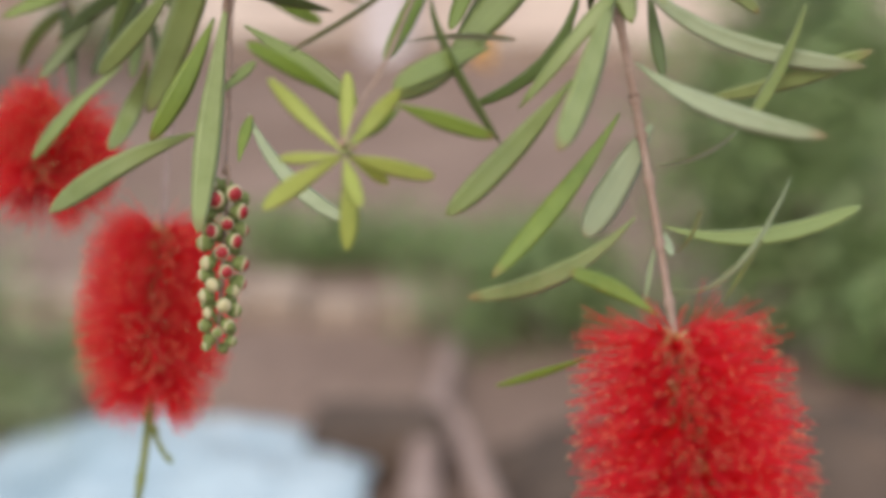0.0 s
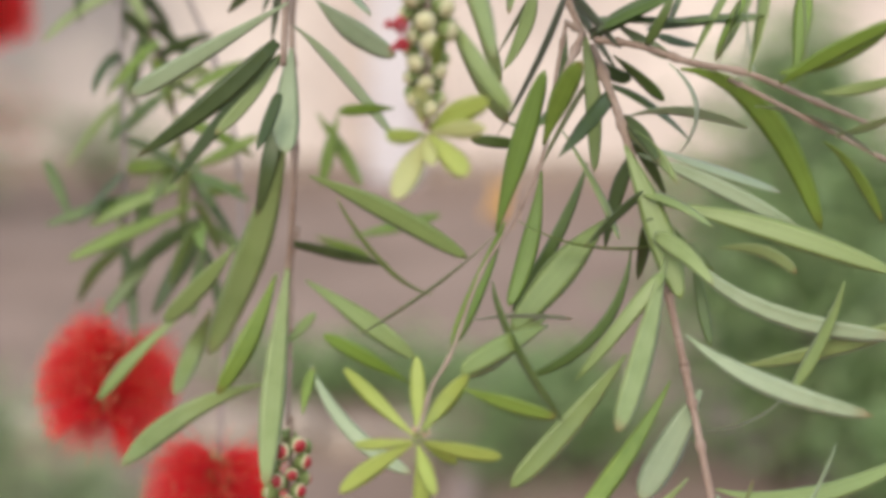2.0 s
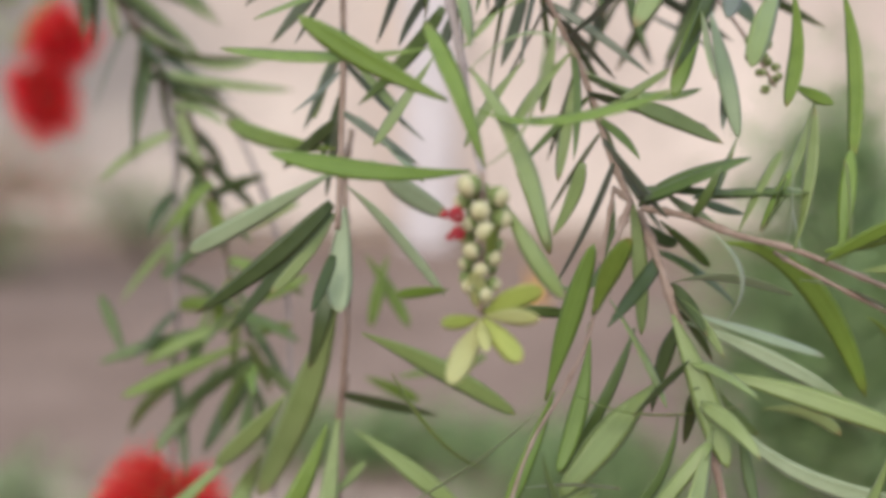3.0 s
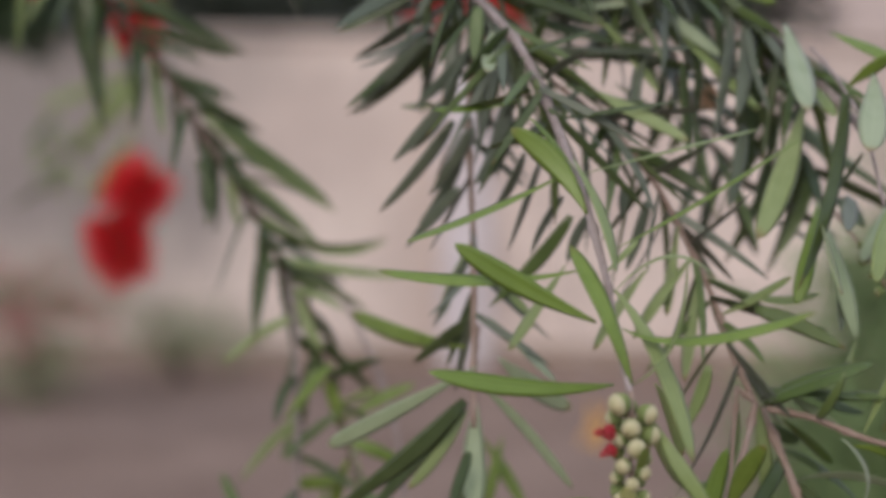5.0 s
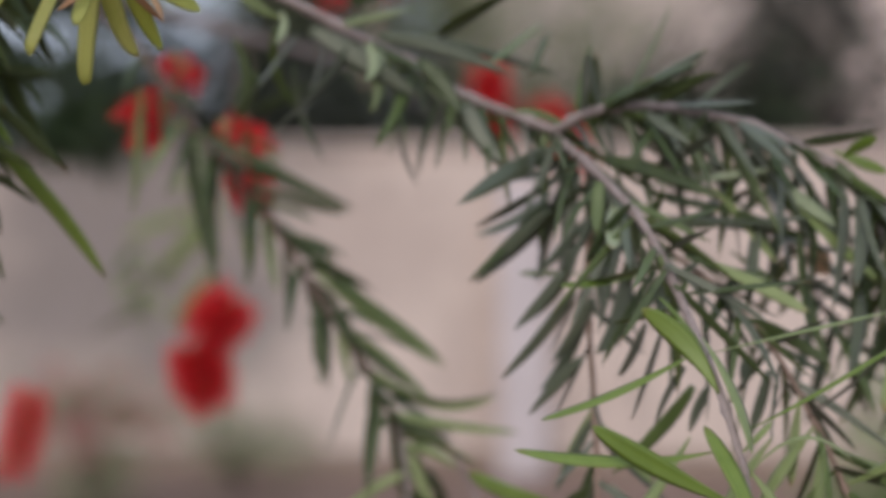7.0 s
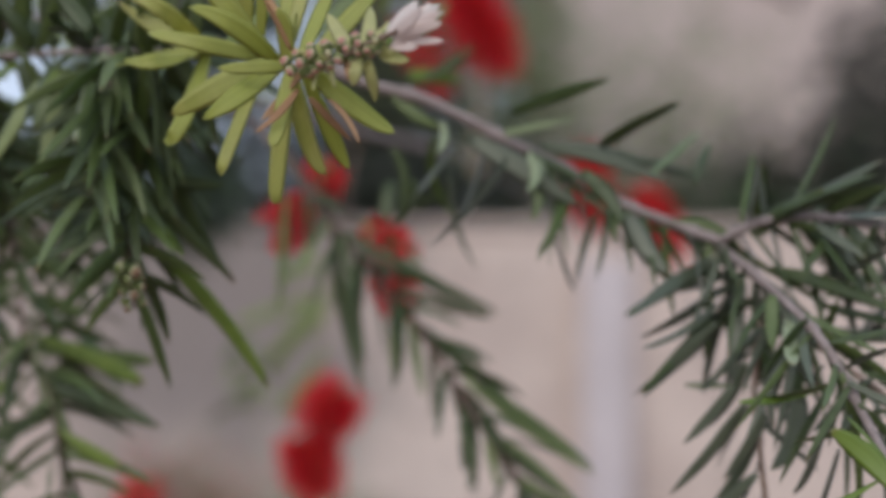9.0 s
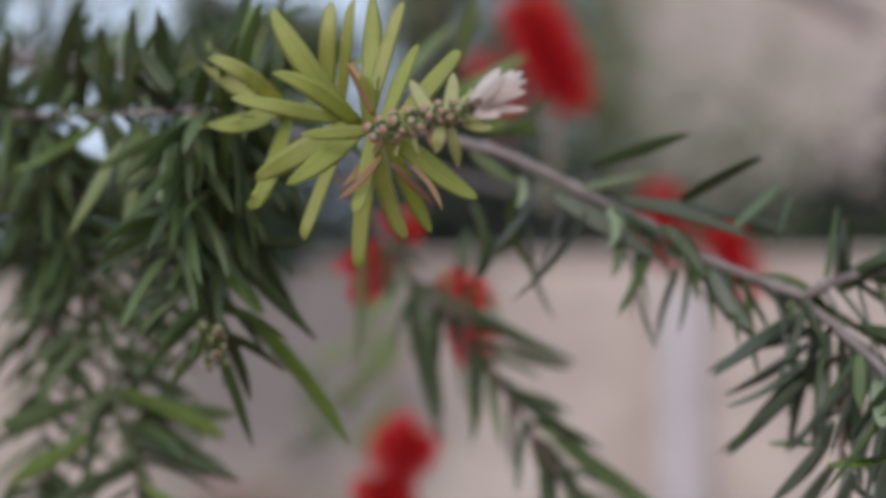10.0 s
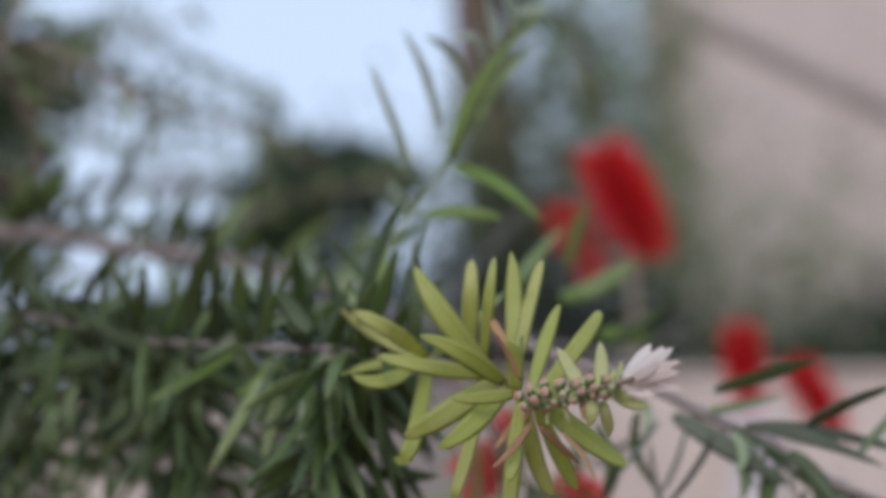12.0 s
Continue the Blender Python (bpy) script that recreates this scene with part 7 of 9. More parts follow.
leaf(branch_left, MID, (-0.2971, 0.1054, 1.6004), (-0.3030, 0.1162, 1.5766), (-0.3075, 0.1285, 1.5529), 0.0079, 1, True)
leaf(branch_left, DARK, (-0.2888, 0.1013, 1.6000), (-0.2832, 0.1272, 1.5784), (-0.2767, 0.1524, 1.5573), 0.0080, 8, True)
leaf(branch_left, DARK, (-0.4050, 0.1889, 1.6192), (-0.3979, 0.1721, 1.6451), (-0.3806, 0.1548, 1.6668), 0.0093, 12, True)
leaf(branch_left, DARK, (-0.3563, 0.1508, 1.6146), (-0.3551, 0.1461, 1.6364), (-0.3517, 0.1390, 1.6577), 0.0072, 8, True)
leaf(branch_left, DARK, (-0.3276, 0.1312, 1.6146), (-0.3326, 0.1323, 1.6340), (-0.3375, 0.1303, 1.6532), 0.0081, 13, True)
leaf(branch_left, DARK, (-0.4285, 0.1920, 1.6200), (-0.4403, 0.1953, 1.6374), (-0.4498, 0.1968, 1.6558), 0.0082, -1, True)
leaf(branch_left, MID, (-0.4770, 0.2043, 1.6252), (-0.5019, 0.2258, 1.6437), (-0.5324, 0.2546, 1.6632), 0.0085, -6, True)
leaf(branch_left, DARK, (-0.4366, 0.1968, 1.6206), (-0.4560, 0.2069, 1.6329), (-0.4764, 0.2153, 1.6441), 0.0101, -1, True)
leaf(branch_left, DARK, (-0.3516, 0.1507, 1.6153), (-0.3660, 0.1544, 1.6246), (-0.3859, 0.1706, 1.6351), 0.0084, -11, True)
leaf(branch_left, DARK, (-0.5167, 0.2460, 1.6332), (-0.5229, 0.2463, 1.6584), (-0.5288, 0.2524, 1.6852), 0.0073, 18, True)
leaf(branch_left, DARK, (-0.4090, 0.1876, 1.6220), (-0.4152, 0.1894, 1.6378), (-0.4214, 0.1944, 1.6545), 0.0082, -6, True)
leaf(branch_left, DARK, (-0.3141, 0.1168, 1.6088), (-0.3284, 0.1311, 1.6236), (-0.3451, 0.1474, 1.6381), 0.0086, -9, True)
leaf(branch_left, DARK, (-0.3021, 0.1088, 1.6067), (-0.3111, 0.1152, 1.6265), (-0.3200, 0.1178, 1.6455), 0.0064, -33, True)
leaf(branch_left, DARK, (-0.4569, 0.2086, 1.6207), (-0.4719, 0.2098, 1.6281), (-0.4940, 0.2259, 1.6367), 0.0103, 3, True)
leaf(branch_left, DARK, (-0.4660, 0.2079, 1.6223), (-0.4624, 0.2090, 1.6444), (-0.4610, 0.2075, 1.6666), 0.0073, -13, True)
leaf(branch_left, DARK, (-0.3747, 0.1649, 1.6136), (-0.3713, 0.1627, 1.6281), (-0.3679, 0.1597, 1.6426), 0.0074, 0, True)
leaf(branch_left, DARK, (-0.5448, 0.2681, 1.6329), (-0.5213, 0.2451, 1.6484), (-0.5025, 0.2280, 1.6649), 0.0083, -6, True)

hang_left_one = branch((-0.3046, 0.1257, 1.6026), "hanging twig with dense dark leaves")
stem(hang_left_one, [(-0.3046, 0.1257, 1.6026), (-0.2999, 0.1279, 1.5822), (-0.3110, 0.1256, 1.5458), (-0.3086, 0.1237, 1.5194), (-0.3034, 0.1153, 1.5071)], 0.0012, 0.0006, TRUNK)
leaf(hang_left_one, DARK, (-0.3000, 0.1279, 1.5824), (-0.2876, 0.1392, 1.5397), (-0.2696, 0.1492, 1.5095), 0.0069, 9, True)
leaf(hang_left_one, DARK, (-0.3051, 0.1296, 1.5584), (-0.3221, 0.1241, 1.5333), (-0.3383, 0.1205, 1.5076), 0.0068, 6, True)
leaf(hang_left_one, DARK, (-0.3088, 0.1264, 1.5413), (-0.3308, 0.1211, 1.5264), (-0.3547, 0.1176, 1.5147), 0.0068, 33, True)
leaf(hang_left_one, DARK, (-0.3062, 0.1256, 1.5508), (-0.2865, 0.1303, 1.5306), (-0.2674, 0.1398, 1.5106), 0.0068, 6, True)
leaf(hang_left_one, YOUNG, (-0.3087, 0.1229, 1.5291), (-0.3164, 0.1180, 1.5177), (-0.3229, 0.1116, 1.5053), 0.0067, 4, True)
leaf(hang_left_one, DARK, (-0.3086, 0.1259, 1.5458), (-0.3245, 0.1217, 1.5439), (-0.3402, 0.1172, 1.5406), 0.0078, -5, True)
leaf(hang_left_one, DARK, (-0.3027, 0.1306, 1.5534), (-0.2870, 0.1314, 1.5519), (-0.2716, 0.1351, 1.5512), 0.0068, 9, True)
leaf(hang_left_one, DARK, (-0.3001, 0.1297, 1.5629), (-0.3289, 0.1280, 1.5578), (-0.3577, 0.1228, 1.5555), 0.0068, -46, True)
leaf(hang_left_one, MATURE, (-0.3024, 0.1283, 1.5726), (-0.3195, 0.1259, 1.5592), (-0.3386, 0.1262, 1.5484), 0.0068, 31, True)
leaf(hang_left_one, DARK, (-0.2976, 0.1290, 1.5726), (-0.2886, 0.1367, 1.5547), (-0.2790, 0.1455, 1.5373), 0.0067, -30, True)
leaf(hang_left_one, YOUNG, (-0.3055, 0.1320, 1.5393), (-0.2952, 0.1296, 1.5302), (-0.2863, 0.1267, 1.5198), 0.0052, -10, True)
leaf(hang_left_one, YOUNG, (-0.2989, 0.1445, 1.5206), (-0.2758, 0.1545, 1.4938), (-0.2573, 0.1641, 1.4640), 0.0080, 4, True)
leaf(hang_left_one, MATURE, (-0.3096, 0.1272, 1.5749), (-0.3138, 0.1269, 1.5582), (-0.3173, 0.1301, 1.5414), 0.0079, 4, True)
leaf(hang_left_one, MATURE, (-0.3190, 0.1249, 1.5869), (-0.3249, 0.1245, 1.5691), (-0.3290, 0.1272, 1.5509), 0.0068, -12, True)
leaf(hang_left_one, MATURE, (-0.3285, 0.1232, 1.5916), (-0.3276, 0.1259, 1.5725), (-0.3266, 0.1273, 1.5532), 0.0079, -4, True)
leaf(hang_left_one, MATURE, (-0.3381, 0.1220, 1.5916), (-0.3433, 0.1237, 1.5748), (-0.3481, 0.1238, 1.5580), 0.0079, 7, True)
leaf(hang_left_one, MATURE, (-0.3477, 0.1205, 1.5940), (-0.3590, 0.1186, 1.5730), (-0.3721, 0.1211, 1.5531), 0.0068, 5, True)
leaf(hang_left_one, DARK, (-0.3039, 0.1263, 1.5485), (-0.3113, 0.1229, 1.5362), (-0.3194, 0.1218, 1.5244), 0.0052, -10, True)

hang_left_two = branch((-0.4177, 0.2271, 1.6118), "hanging twig with broad soft green leaves")
stem(hang_left_two, [(-0.4177, 0.2271, 1.6118), (-0.4094, 0.2314, 1.5675), (-0.3999, 0.2294, 1.5215), (-0.3941, 0.2285, 1.4821), (-0.3799, 0.2235, 1.4600), (-0.3712, 0.2172, 1.4332), (-0.3652, 0.2105, 1.4018)], 0.0014, 0.0006, TRUNK)
leaf(hang_left_two, YOUNG, (-0.3966, 0.2279, 1.4876), (-0.3632, 0.2293, 1.4766), (-0.3339, 0.2294, 1.4631), 0.0099, -1)
leaf(hang_left_two, MID, (-0.3927, 0.2297, 1.4791), (-0.3605, 0.2298, 1.4768), (-0.3282, 0.2290, 1.4742), 0.0083, 3)
leaf(hang_left_two, DARK, (-0.3811, 0.2235, 1.4627), (-0.3514, 0.2218, 1.4538), (-0.3230, 0.2228, 1.4418), 0.0099, -11, True)
leaf(hang_left_two, MID, (-0.3974, 0.2281, 1.4832), (-0.4225, 0.2250, 1.4750), (-0.4479, 0.2220, 1.4687), 0.0100, -1)
leaf(hang_left_two, YOUNG, (-0.3930, 0.2310, 1.4678), (-0.4163, 0.2239, 1.4543), (-0.4395, 0.2174, 1.4402), 0.0094, -5)
leaf(hang_left_two, DARK, (-0.3785, 0.2251, 1.4488), (-0.3976, 0.2189, 1.4400), (-0.4163, 0.2120, 1.4302), 0.0089, -5, True)
leaf(hang_left_two, MID, (-0.4011, 0.2316, 1.5113), (-0.3830, 0.2324, 1.5032), (-0.3635, 0.2308, 1.4974), 0.0073, 2)
leaf(hang_left_two, MID, (-0.4020, 0.2297, 1.5198), (-0.4181, 0.2299, 1.5101), (-0.4339, 0.2286, 1.4998), 0.0084, 8)
leaf(hang_left_two, MID, (-0.4051, 0.2303, 1.5388), (-0.4258, 0.2313, 1.5290), (-0.4475, 0.2320, 1.5216), 0.0068, 2)
leaf(hang_left_two, MID, (-0.4046, 0.2314, 1.5342), (-0.3895, 0.2294, 1.5240), (-0.3739, 0.2259, 1.5142), 0.0067, 0)
leaf(hang_left_two, DARK, (-0.4094, 0.2319, 1.5619), (-0.4276, 0.2293, 1.5537), (-0.4468, 0.2286, 1.5473), 0.0092, 0, True)
leaf(hang_left_two, MID, (-0.4094, 0.2314, 1.5675), (-0.3919, 0.2302, 1.5593), (-0.3751, 0.2286, 1.5499), 0.0068, 9)
leaf(hang_left_two, MID, (-0.4122, 0.2297, 1.5847), (-0.4255, 0.2275, 1.5721), (-0.4409, 0.2279, 1.5617), 0.0074, 8)
leaf(hang_left_two, DARK, (-0.4155, 0.2285, 1.5958), (-0.4365, 0.2256, 1.5890), (-0.4584, 0.2240, 1.5841), 0.0104, -8, True)
leaf(hang_left_two, MID, (-0.3925, 0.2289, 1.4847), (-0.3793, 0.2222, 1.4569), (-0.3642, 0.2186, 1.4305), 0.0071, -13)
leaf(hang_left_two, YOUNG, (-0.3724, 0.2168, 1.4415), (-0.3561, 0.2136, 1.4317), (-0.3394, 0.2125, 1.4236), 0.0080, -1)
leaf(hang_left_two, DARK, (-0.3951, 0.2281, 1.4876), (-0.3992, 0.2247, 1.4638), (-0.4035, 0.2225, 1.4404), 0.0078, 8, True)
leaf(hang_left_two, DARK, (-0.4183, 0.2274, 1.6072), (-0.4045, 0.2236, 1.5898), (-0.3921, 0.2238, 1.5720), 0.0079, -5, True)
leaf(hang_left_two, DARK, (-0.4211, 0.2270, 1.6071), (-0.4282, 0.2281, 1.5900), (-0.4355, 0.2277, 1.5727), 0.0079, 7, True)

hang_left_three = branch((-0.1287, 0.2724, 1.3829), "hanging twig with small crowded green leaves")
stem(hang_left_three, [(-0.1287, 0.2724, 1.3829), (-0.1186, 0.2563, 1.3523), (-0.1079, 0.2450, 1.3222), (-0.1019, 0.2355, 1.3000), (-0.0948, 0.2266, 1.2807), (-0.0891, 0.2168, 1.2567)], 0.0012, 0.0006, TRUNK)
leaf(hang_left_three, MID, (-0.1079, 0.2445, 1.3197), (-0.1229, 0.2452, 1.3098), (-0.1370, 0.2465, 1.2984), 0.0058, 24)
leaf(hang_left_three, MID, (-0.1019, 0.2355, 1.3000), (-0.0940, 0.2286, 1.2854), (-0.0853, 0.2196, 1.2716), 0.0059, -14)
leaf(hang_left_three, MATURE, (-0.1186, 0.2553, 1.3472), (-0.1280, 0.2537, 1.3242), (-0.1362, 0.2565, 1.2999), 0.0068, 38)
leaf(hang_left_three, YOUNG, (-0.0993, 0.2334, 1.2900), (-0.1143, 0.2384, 1.2882), (-0.1292, 0.2437, 1.2857), 0.0079, 9)
leaf(hang_left_three, YOUNG, (-0.0961, 0.2271, 1.2832), (-0.1190, 0.2235, 1.2744), (-0.1409, 0.2206, 1.2634), 0.0068, 24)
leaf(hang_left_three, MID, (-0.0948, 0.2266, 1.2807), (-0.1284, 0.2257, 1.2735), (-0.1611, 0.2215, 1.2631), 0.0068, 40)
leaf(hang_left_three, YOUNG, (-0.0929, 0.2204, 1.2740), (-0.1210, 0.2143, 1.2623), (-0.1489, 0.2092, 1.2502), 0.0068, 13)
leaf(hang_left_three, DARK, (-0.0916, 0.2189, 1.2665), (-0.1100, 0.2126, 1.2549), (-0.1265, 0.2063, 1.2407), 0.0076, -10, True)
leaf(hang_left_three, DARK, (-0.0903, 0.2179, 1.2616), (-0.1015, 0.2091, 1.2445), (-0.1115, 0.2027, 1.2263), 0.0086, 2, True)
leaf(hang_left_three, MID, (-0.0891, 0.2168, 1.2567), (-0.0924, 0.2089, 1.2418), (-0.0940, 0.2019, 1.2265), 0.0061, -12)
leaf(hang_left_three, YOUNG, (-0.0948, 0.2256, 1.2757), (-0.0839, 0.2238, 1.2793), (-0.0728, 0.2210, 1.2817), 0.0051, 13)
leaf(hang_left_three, YOUNG, (-0.0993, 0.2329, 1.2875), (-0.0821, 0.2279, 1.2954), (-0.0653, 0.2250, 1.3041), 0.0062, -23)
leaf(hang_left_three, YOUNG, (-0.1052, 0.2424, 1.3095), (-0.1091, 0.2438, 1.3238), (-0.1149, 0.2435, 1.3376), 0.0073, -2)
leaf(hang_left_three, YOUNG, (-0.1020, 0.2360, 1.3025), (-0.1074, 0.2385, 1.2881), (-0.1109, 0.2404, 1.2732), 0.0063, 7)
leaf(hang_left_three, MATURE, (-0.1079, 0.2455, 1.3247), (-0.0987, 0.2439, 1.3290), (-0.0893, 0.2414, 1.3329), 0.0052, 12)
leaf(hang_left_three, YOUNG, (-0.1053, 0.2439, 1.3172), (-0.0889, 0.2414, 1.3277), (-0.0714, 0.2411, 1.3357), 0.0062, -32)
leaf(hang_left_three, DARK, (-0.1138, 0.2530, 1.3370), (-0.1006, 0.2491, 1.3432), (-0.0868, 0.2443, 1.3480), 0.0058, 5, True)
leaf(hang_left_three, MID, (-0.0929, 0.2194, 1.2690), (-0.0805, 0.2166, 1.2591), (-0.0676, 0.2144, 1.2495), 0.0056, -3)
leaf(hang_left_three, MID, (-0.1504, 0.2303, 1.2616), (-0.1577, 0.2383, 1.2761), (-0.1656, 0.2463, 1.2904), 0.0058, 25)
leaf(hang_left_three, DARK, (-0.0961, 0.2276, 1.2857), (-0.0859, 0.2222, 1.2710), (-0.0752, 0.2162, 1.2568), 0.0060, -39, True)
leaf(hang_left_three, MATURE, (-0.1136, 0.2430, 1.2860), (-0.1176, 0.2351, 1.2714), (-0.1222, 0.2280, 1.2569), 0.0068, -10)
leaf(hang_left_three, MID, (-0.1069, 0.2283, 1.2622), (-0.1201, 0.2217, 1.2420), (-0.1356, 0.2126, 1.2238), 0.0068, 9)
leaf(hang_left_three, DARK, (-0.0890, 0.2163, 1.2542), (-0.0830, 0.2063, 1.2361), (-0.0791, 0.1993, 1.2169), 0.0067, 34, True)
leaf(hang_left_three, YOUNG, (-0.0397, 0.2168, 1.3153), (-0.0289, 0.2144, 1.2998), (-0.0196, 0.2097, 1.2838), 0.0061, -11)
leaf(hang_left_three, YOUNG, (-0.0297, 0.2164, 1.3154), (-0.0337, 0.2121, 1.2998), (-0.0371, 0.2105, 1.2835), 0.0060, 9)
leaf(hang_left_three, YOUNG, (-0.0245, 0.2056, 1.2617), (-0.0046, 0.2045, 1.2667), (0.0153, 0.2057, 1.2720), 0.0066, -40)
leaf(hang_left_three, YOUNG, (-0.0394, 0.2062, 1.2615), (-0.0269, 0.2051, 1.2570), (-0.0145, 0.2032, 1.2520), 0.0060, 4)

tuft = branch((0.0014, 0.0059, 1.3729), "bud cluster ending in a yellow green tuft")
stem(tuft, [(0.0015, 0.0040, 1.3740), (0.0012, 0.0010, 1.3600), (0.0012, -0.0012, 1.3450), (0.0014, -0.0026, 1.3325)], 0.0009, 0.0006)
leaf(tuft, BRACT, (0.0020, -0.0017, 1.3325), (0.0004, -0.0039, 1.3391), (-0.0012, -0.0074, 1.3459), 0.0064, 10)
leaf(tuft, SPRING, (0.0019, -0.0016, 1.3325), (0.0101, -0.0080, 1.3379), (0.0185, -0.0150, 1.3425), 0.0072, -8)
leaf(tuft, BRACT, (0.0022, -0.0018, 1.3315), (0.0098, -0.0107, 1.3335), (0.0173, -0.0197, 1.3349), 0.0055, 4)
leaf(tuft, SPRING, (0.0022, -0.0018, 1.3312), (0.0074, -0.0093, 1.3261), (0.0131, -0.0156, 1.3214), 0.0072, -1)
leaf(tuft, BRACT, (0.0016, -0.0020, 1.3304), (-0.0031, -0.0089, 1.3222), (-0.0080, -0.0164, 1.3144), 0.0079, 0)
leaf(tuft, SPRING, (0.0011, -0.0018, 1.3312), (-0.0047, -0.0079, 1.3312), (-0.0105, -0.0130, 1.3320), 0.0047, 9)
leaf(tuft, BRACT, (0.0016, -0.0018, 1.3312), (0.0019, -0.0078, 1.3273), (0.0030, -0.0142, 1.3238), 0.0047, -5)
leaf(tuft, YOUNG, (-0.0078, 0.0093, 1.3375), (-0.0161, 0.0050, 1.3376), (-0.0242, 0.0005, 1.3373), 0.0038, -6)
leaf(tuft, YOUNG, (0.0041, 0.0038, 1.3443), (0.0037, -0.0059, 1.3526), (0.0045, -0.0144, 1.3605), 0.0034, 7)

sprig_far = branch((-0.4251, 1.3922, 1.6640), "distant hanging sprig with two scarlet flowers")
stem(sprig_far, [(-0.4251, 1.3922, 1.6640), (-0.4229, 1.3037, 1.5567), (-0.4196, 1.2342, 1.4726), (-0.4140, 1.1829, 1.4204)], 0.0016, 0.001)
leaf(sprig_far, MATURE, (-0.4229, 1.3037, 1.5567), (-0.4633, 1.2980, 1.4959), (-0.5069, 1.3006, 1.4372), 0.0222, -9)
leaf(sprig_far, MATURE, (-0.4163, 1.2343, 1.4794), (-0.4442, 1.2346, 1.4306), (-0.4768, 1.2321, 1.3848), 0.0162, -11)
leaf(sprig_far, MATURE, (-0.4196, 1.2689, 1.5207), (-0.4446, 1.2818, 1.4988), (-0.4719, 1.3019, 1.4794), 0.0221, 10)
leaf(sprig_far, MATURE, (-0.4229, 1.3037, 1.5778), (-0.4579, 1.3012, 1.5669), (-0.4931, 1.3010, 1.5566), 0.0167, 3)
leaf(sprig_far, MATURE, (-0.4299, 1.3034, 1.5356), (-0.4901, 1.3031, 1.5160), (-0.5491, 1.2990, 1.4933), 0.0167, 3)

# flower spikes and buds
bottlebrush(twig_red, (0.0987, 0.0013, 1.1855), (0.1112, -0.0304, 1.1050), 0.0292, 104, 48, thick=0.00018)
bud_spike(twig_bud, (-0.0444, 0.1040, 1.2065), (-0.0475, 0.0870, 1.1477), 44, 0.0044, lambda h, r: "red" if h < 0.6 and r.random() < 0.75 else "cream" if r.random() < 0.25 else "green", 1.18)
stem(twig_bud, [(-0.0459, 0.1063, 1.2083), (-0.0444, 0.1040, 1.2065), (-0.0475, 0.0870, 1.1477)], 0.0010, 0.0005)
bud_spike(tuft, (0.0016, 0.0035, 1.3722), (0.0005, -0.0018, 1.3375), 24, 0.0036, lambda h, r: "cream", 1.2)
opening_bud(tuft, (-0.0045, -0.0040, 1.3618), (-0.9087, -0.3653, 0.1441), 0.0036)
opening_bud(tuft, (-0.0043, -0.0044, 1.3572), (-0.8068, -0.5227, -0.2365), 0.0030)
bud_spike(rosette, (-0.2173, 0.0040, 1.5770), (-0.1827, -0.0240, 1.5801), 44, 0.0027, lambda h, r: "pink" if r.random() < 0.8 else "cream", 0.72)
bud_spike(twig_top, (0.1059, 0.1120, 1.4143), (0.1120, 0.0998, 1.3973), 12, 0.0030, lambda h, r: "green", 0.8)
stem(twig_top, [(0.0986, 0.1495, 1.4313), (0.1030, 0.1128, 1.4152), (0.1120, 0.0998, 1.3973)], 0.0008, 0.0005)
bud_spike(twig_star, (0.0009, -0.0017, 1.2428), (-0.0000, -0.0071, 1.2402), 6, 0.0012, lambda h, r: "pink", 0.42)

twig_far_one = branch((-0.1570, 0.2884, 1.4191), "thin twig carrying a soft scarlet flower")
stem(twig_far_one, [(-0.1570, 0.2884, 1.4191), (-0.1402, 0.2798, 1.3932), (-0.1310, 0.2541, 1.3624), (-0.1275, 0.2350, 1.2877), (-0.1290, 0.2370, 1.2397), (-0.1308, 0.2350, 1.2042)], 0.0013, 0.001, BARK_GREY)
bottlebrush(twig_far_one, (-0.1308, 0.2350, 1.2042), (-0.1374, 0.2150, 1.1794), 0.0262, 64, 90, thick=0.00014)

twig_far_two = branch((-0.1412, 0.2763, 1.3939), "thin twig carrying a long scarlet flower")
stem(twig_far_two, [(-0.1412, 0.2763, 1.3939), (-0.1123, 0.2851, 1.3780), (-0.0810, 0.2514, 1.3114), (-0.0745, 0.2200, 1.2384), (-0.0815, 0.2183, 1.2043), (-0.0838, 0.2073, 1.1609)], 0.0013, 0.001, BARK_GREY)
bottlebrush(twig_far_two, (-0.0838, 0.2073, 1.1609), (-0.0874, 0.1870, 1.0966), 0.0280, 84, 90, thick=0.00014)
stem(twig_far_two, [(-0.0881, 0.1860, 1.0904), (-0.0891, 0.1810, 1.0726), (-0.0929, 0.1740, 1.0449)], 0.0021, 0.0016, BUD)
stem(twig_far_two, [(-0.0881, 0.1840, 1.0820), (-0.0834, 0.1800, 1.0691), (-0.0778, 0.1770, 1.0624)], 0.0014, 0.0009, BUD)
bottlebrush(sprig_far, (-0.3803, 1.1498, 1.4216), (-0.4136, 1.1485, 1.3831), 0.033, 60, 50, thick=0.0003)
bottlebrush(sprig_far, (-0.4315, 1.1479, 1.3690), (-0.4109, 1.1487, 1.3126), 0.033, 70, 50, thick=0.0003)
stem(sprig_far, [(-0.3905, 0.7182, 1.6815), (-0.4179, 1.3924, 1.7599), (-0.4251, 1.3922, 1.6640)], 0.0022, 0.0016)

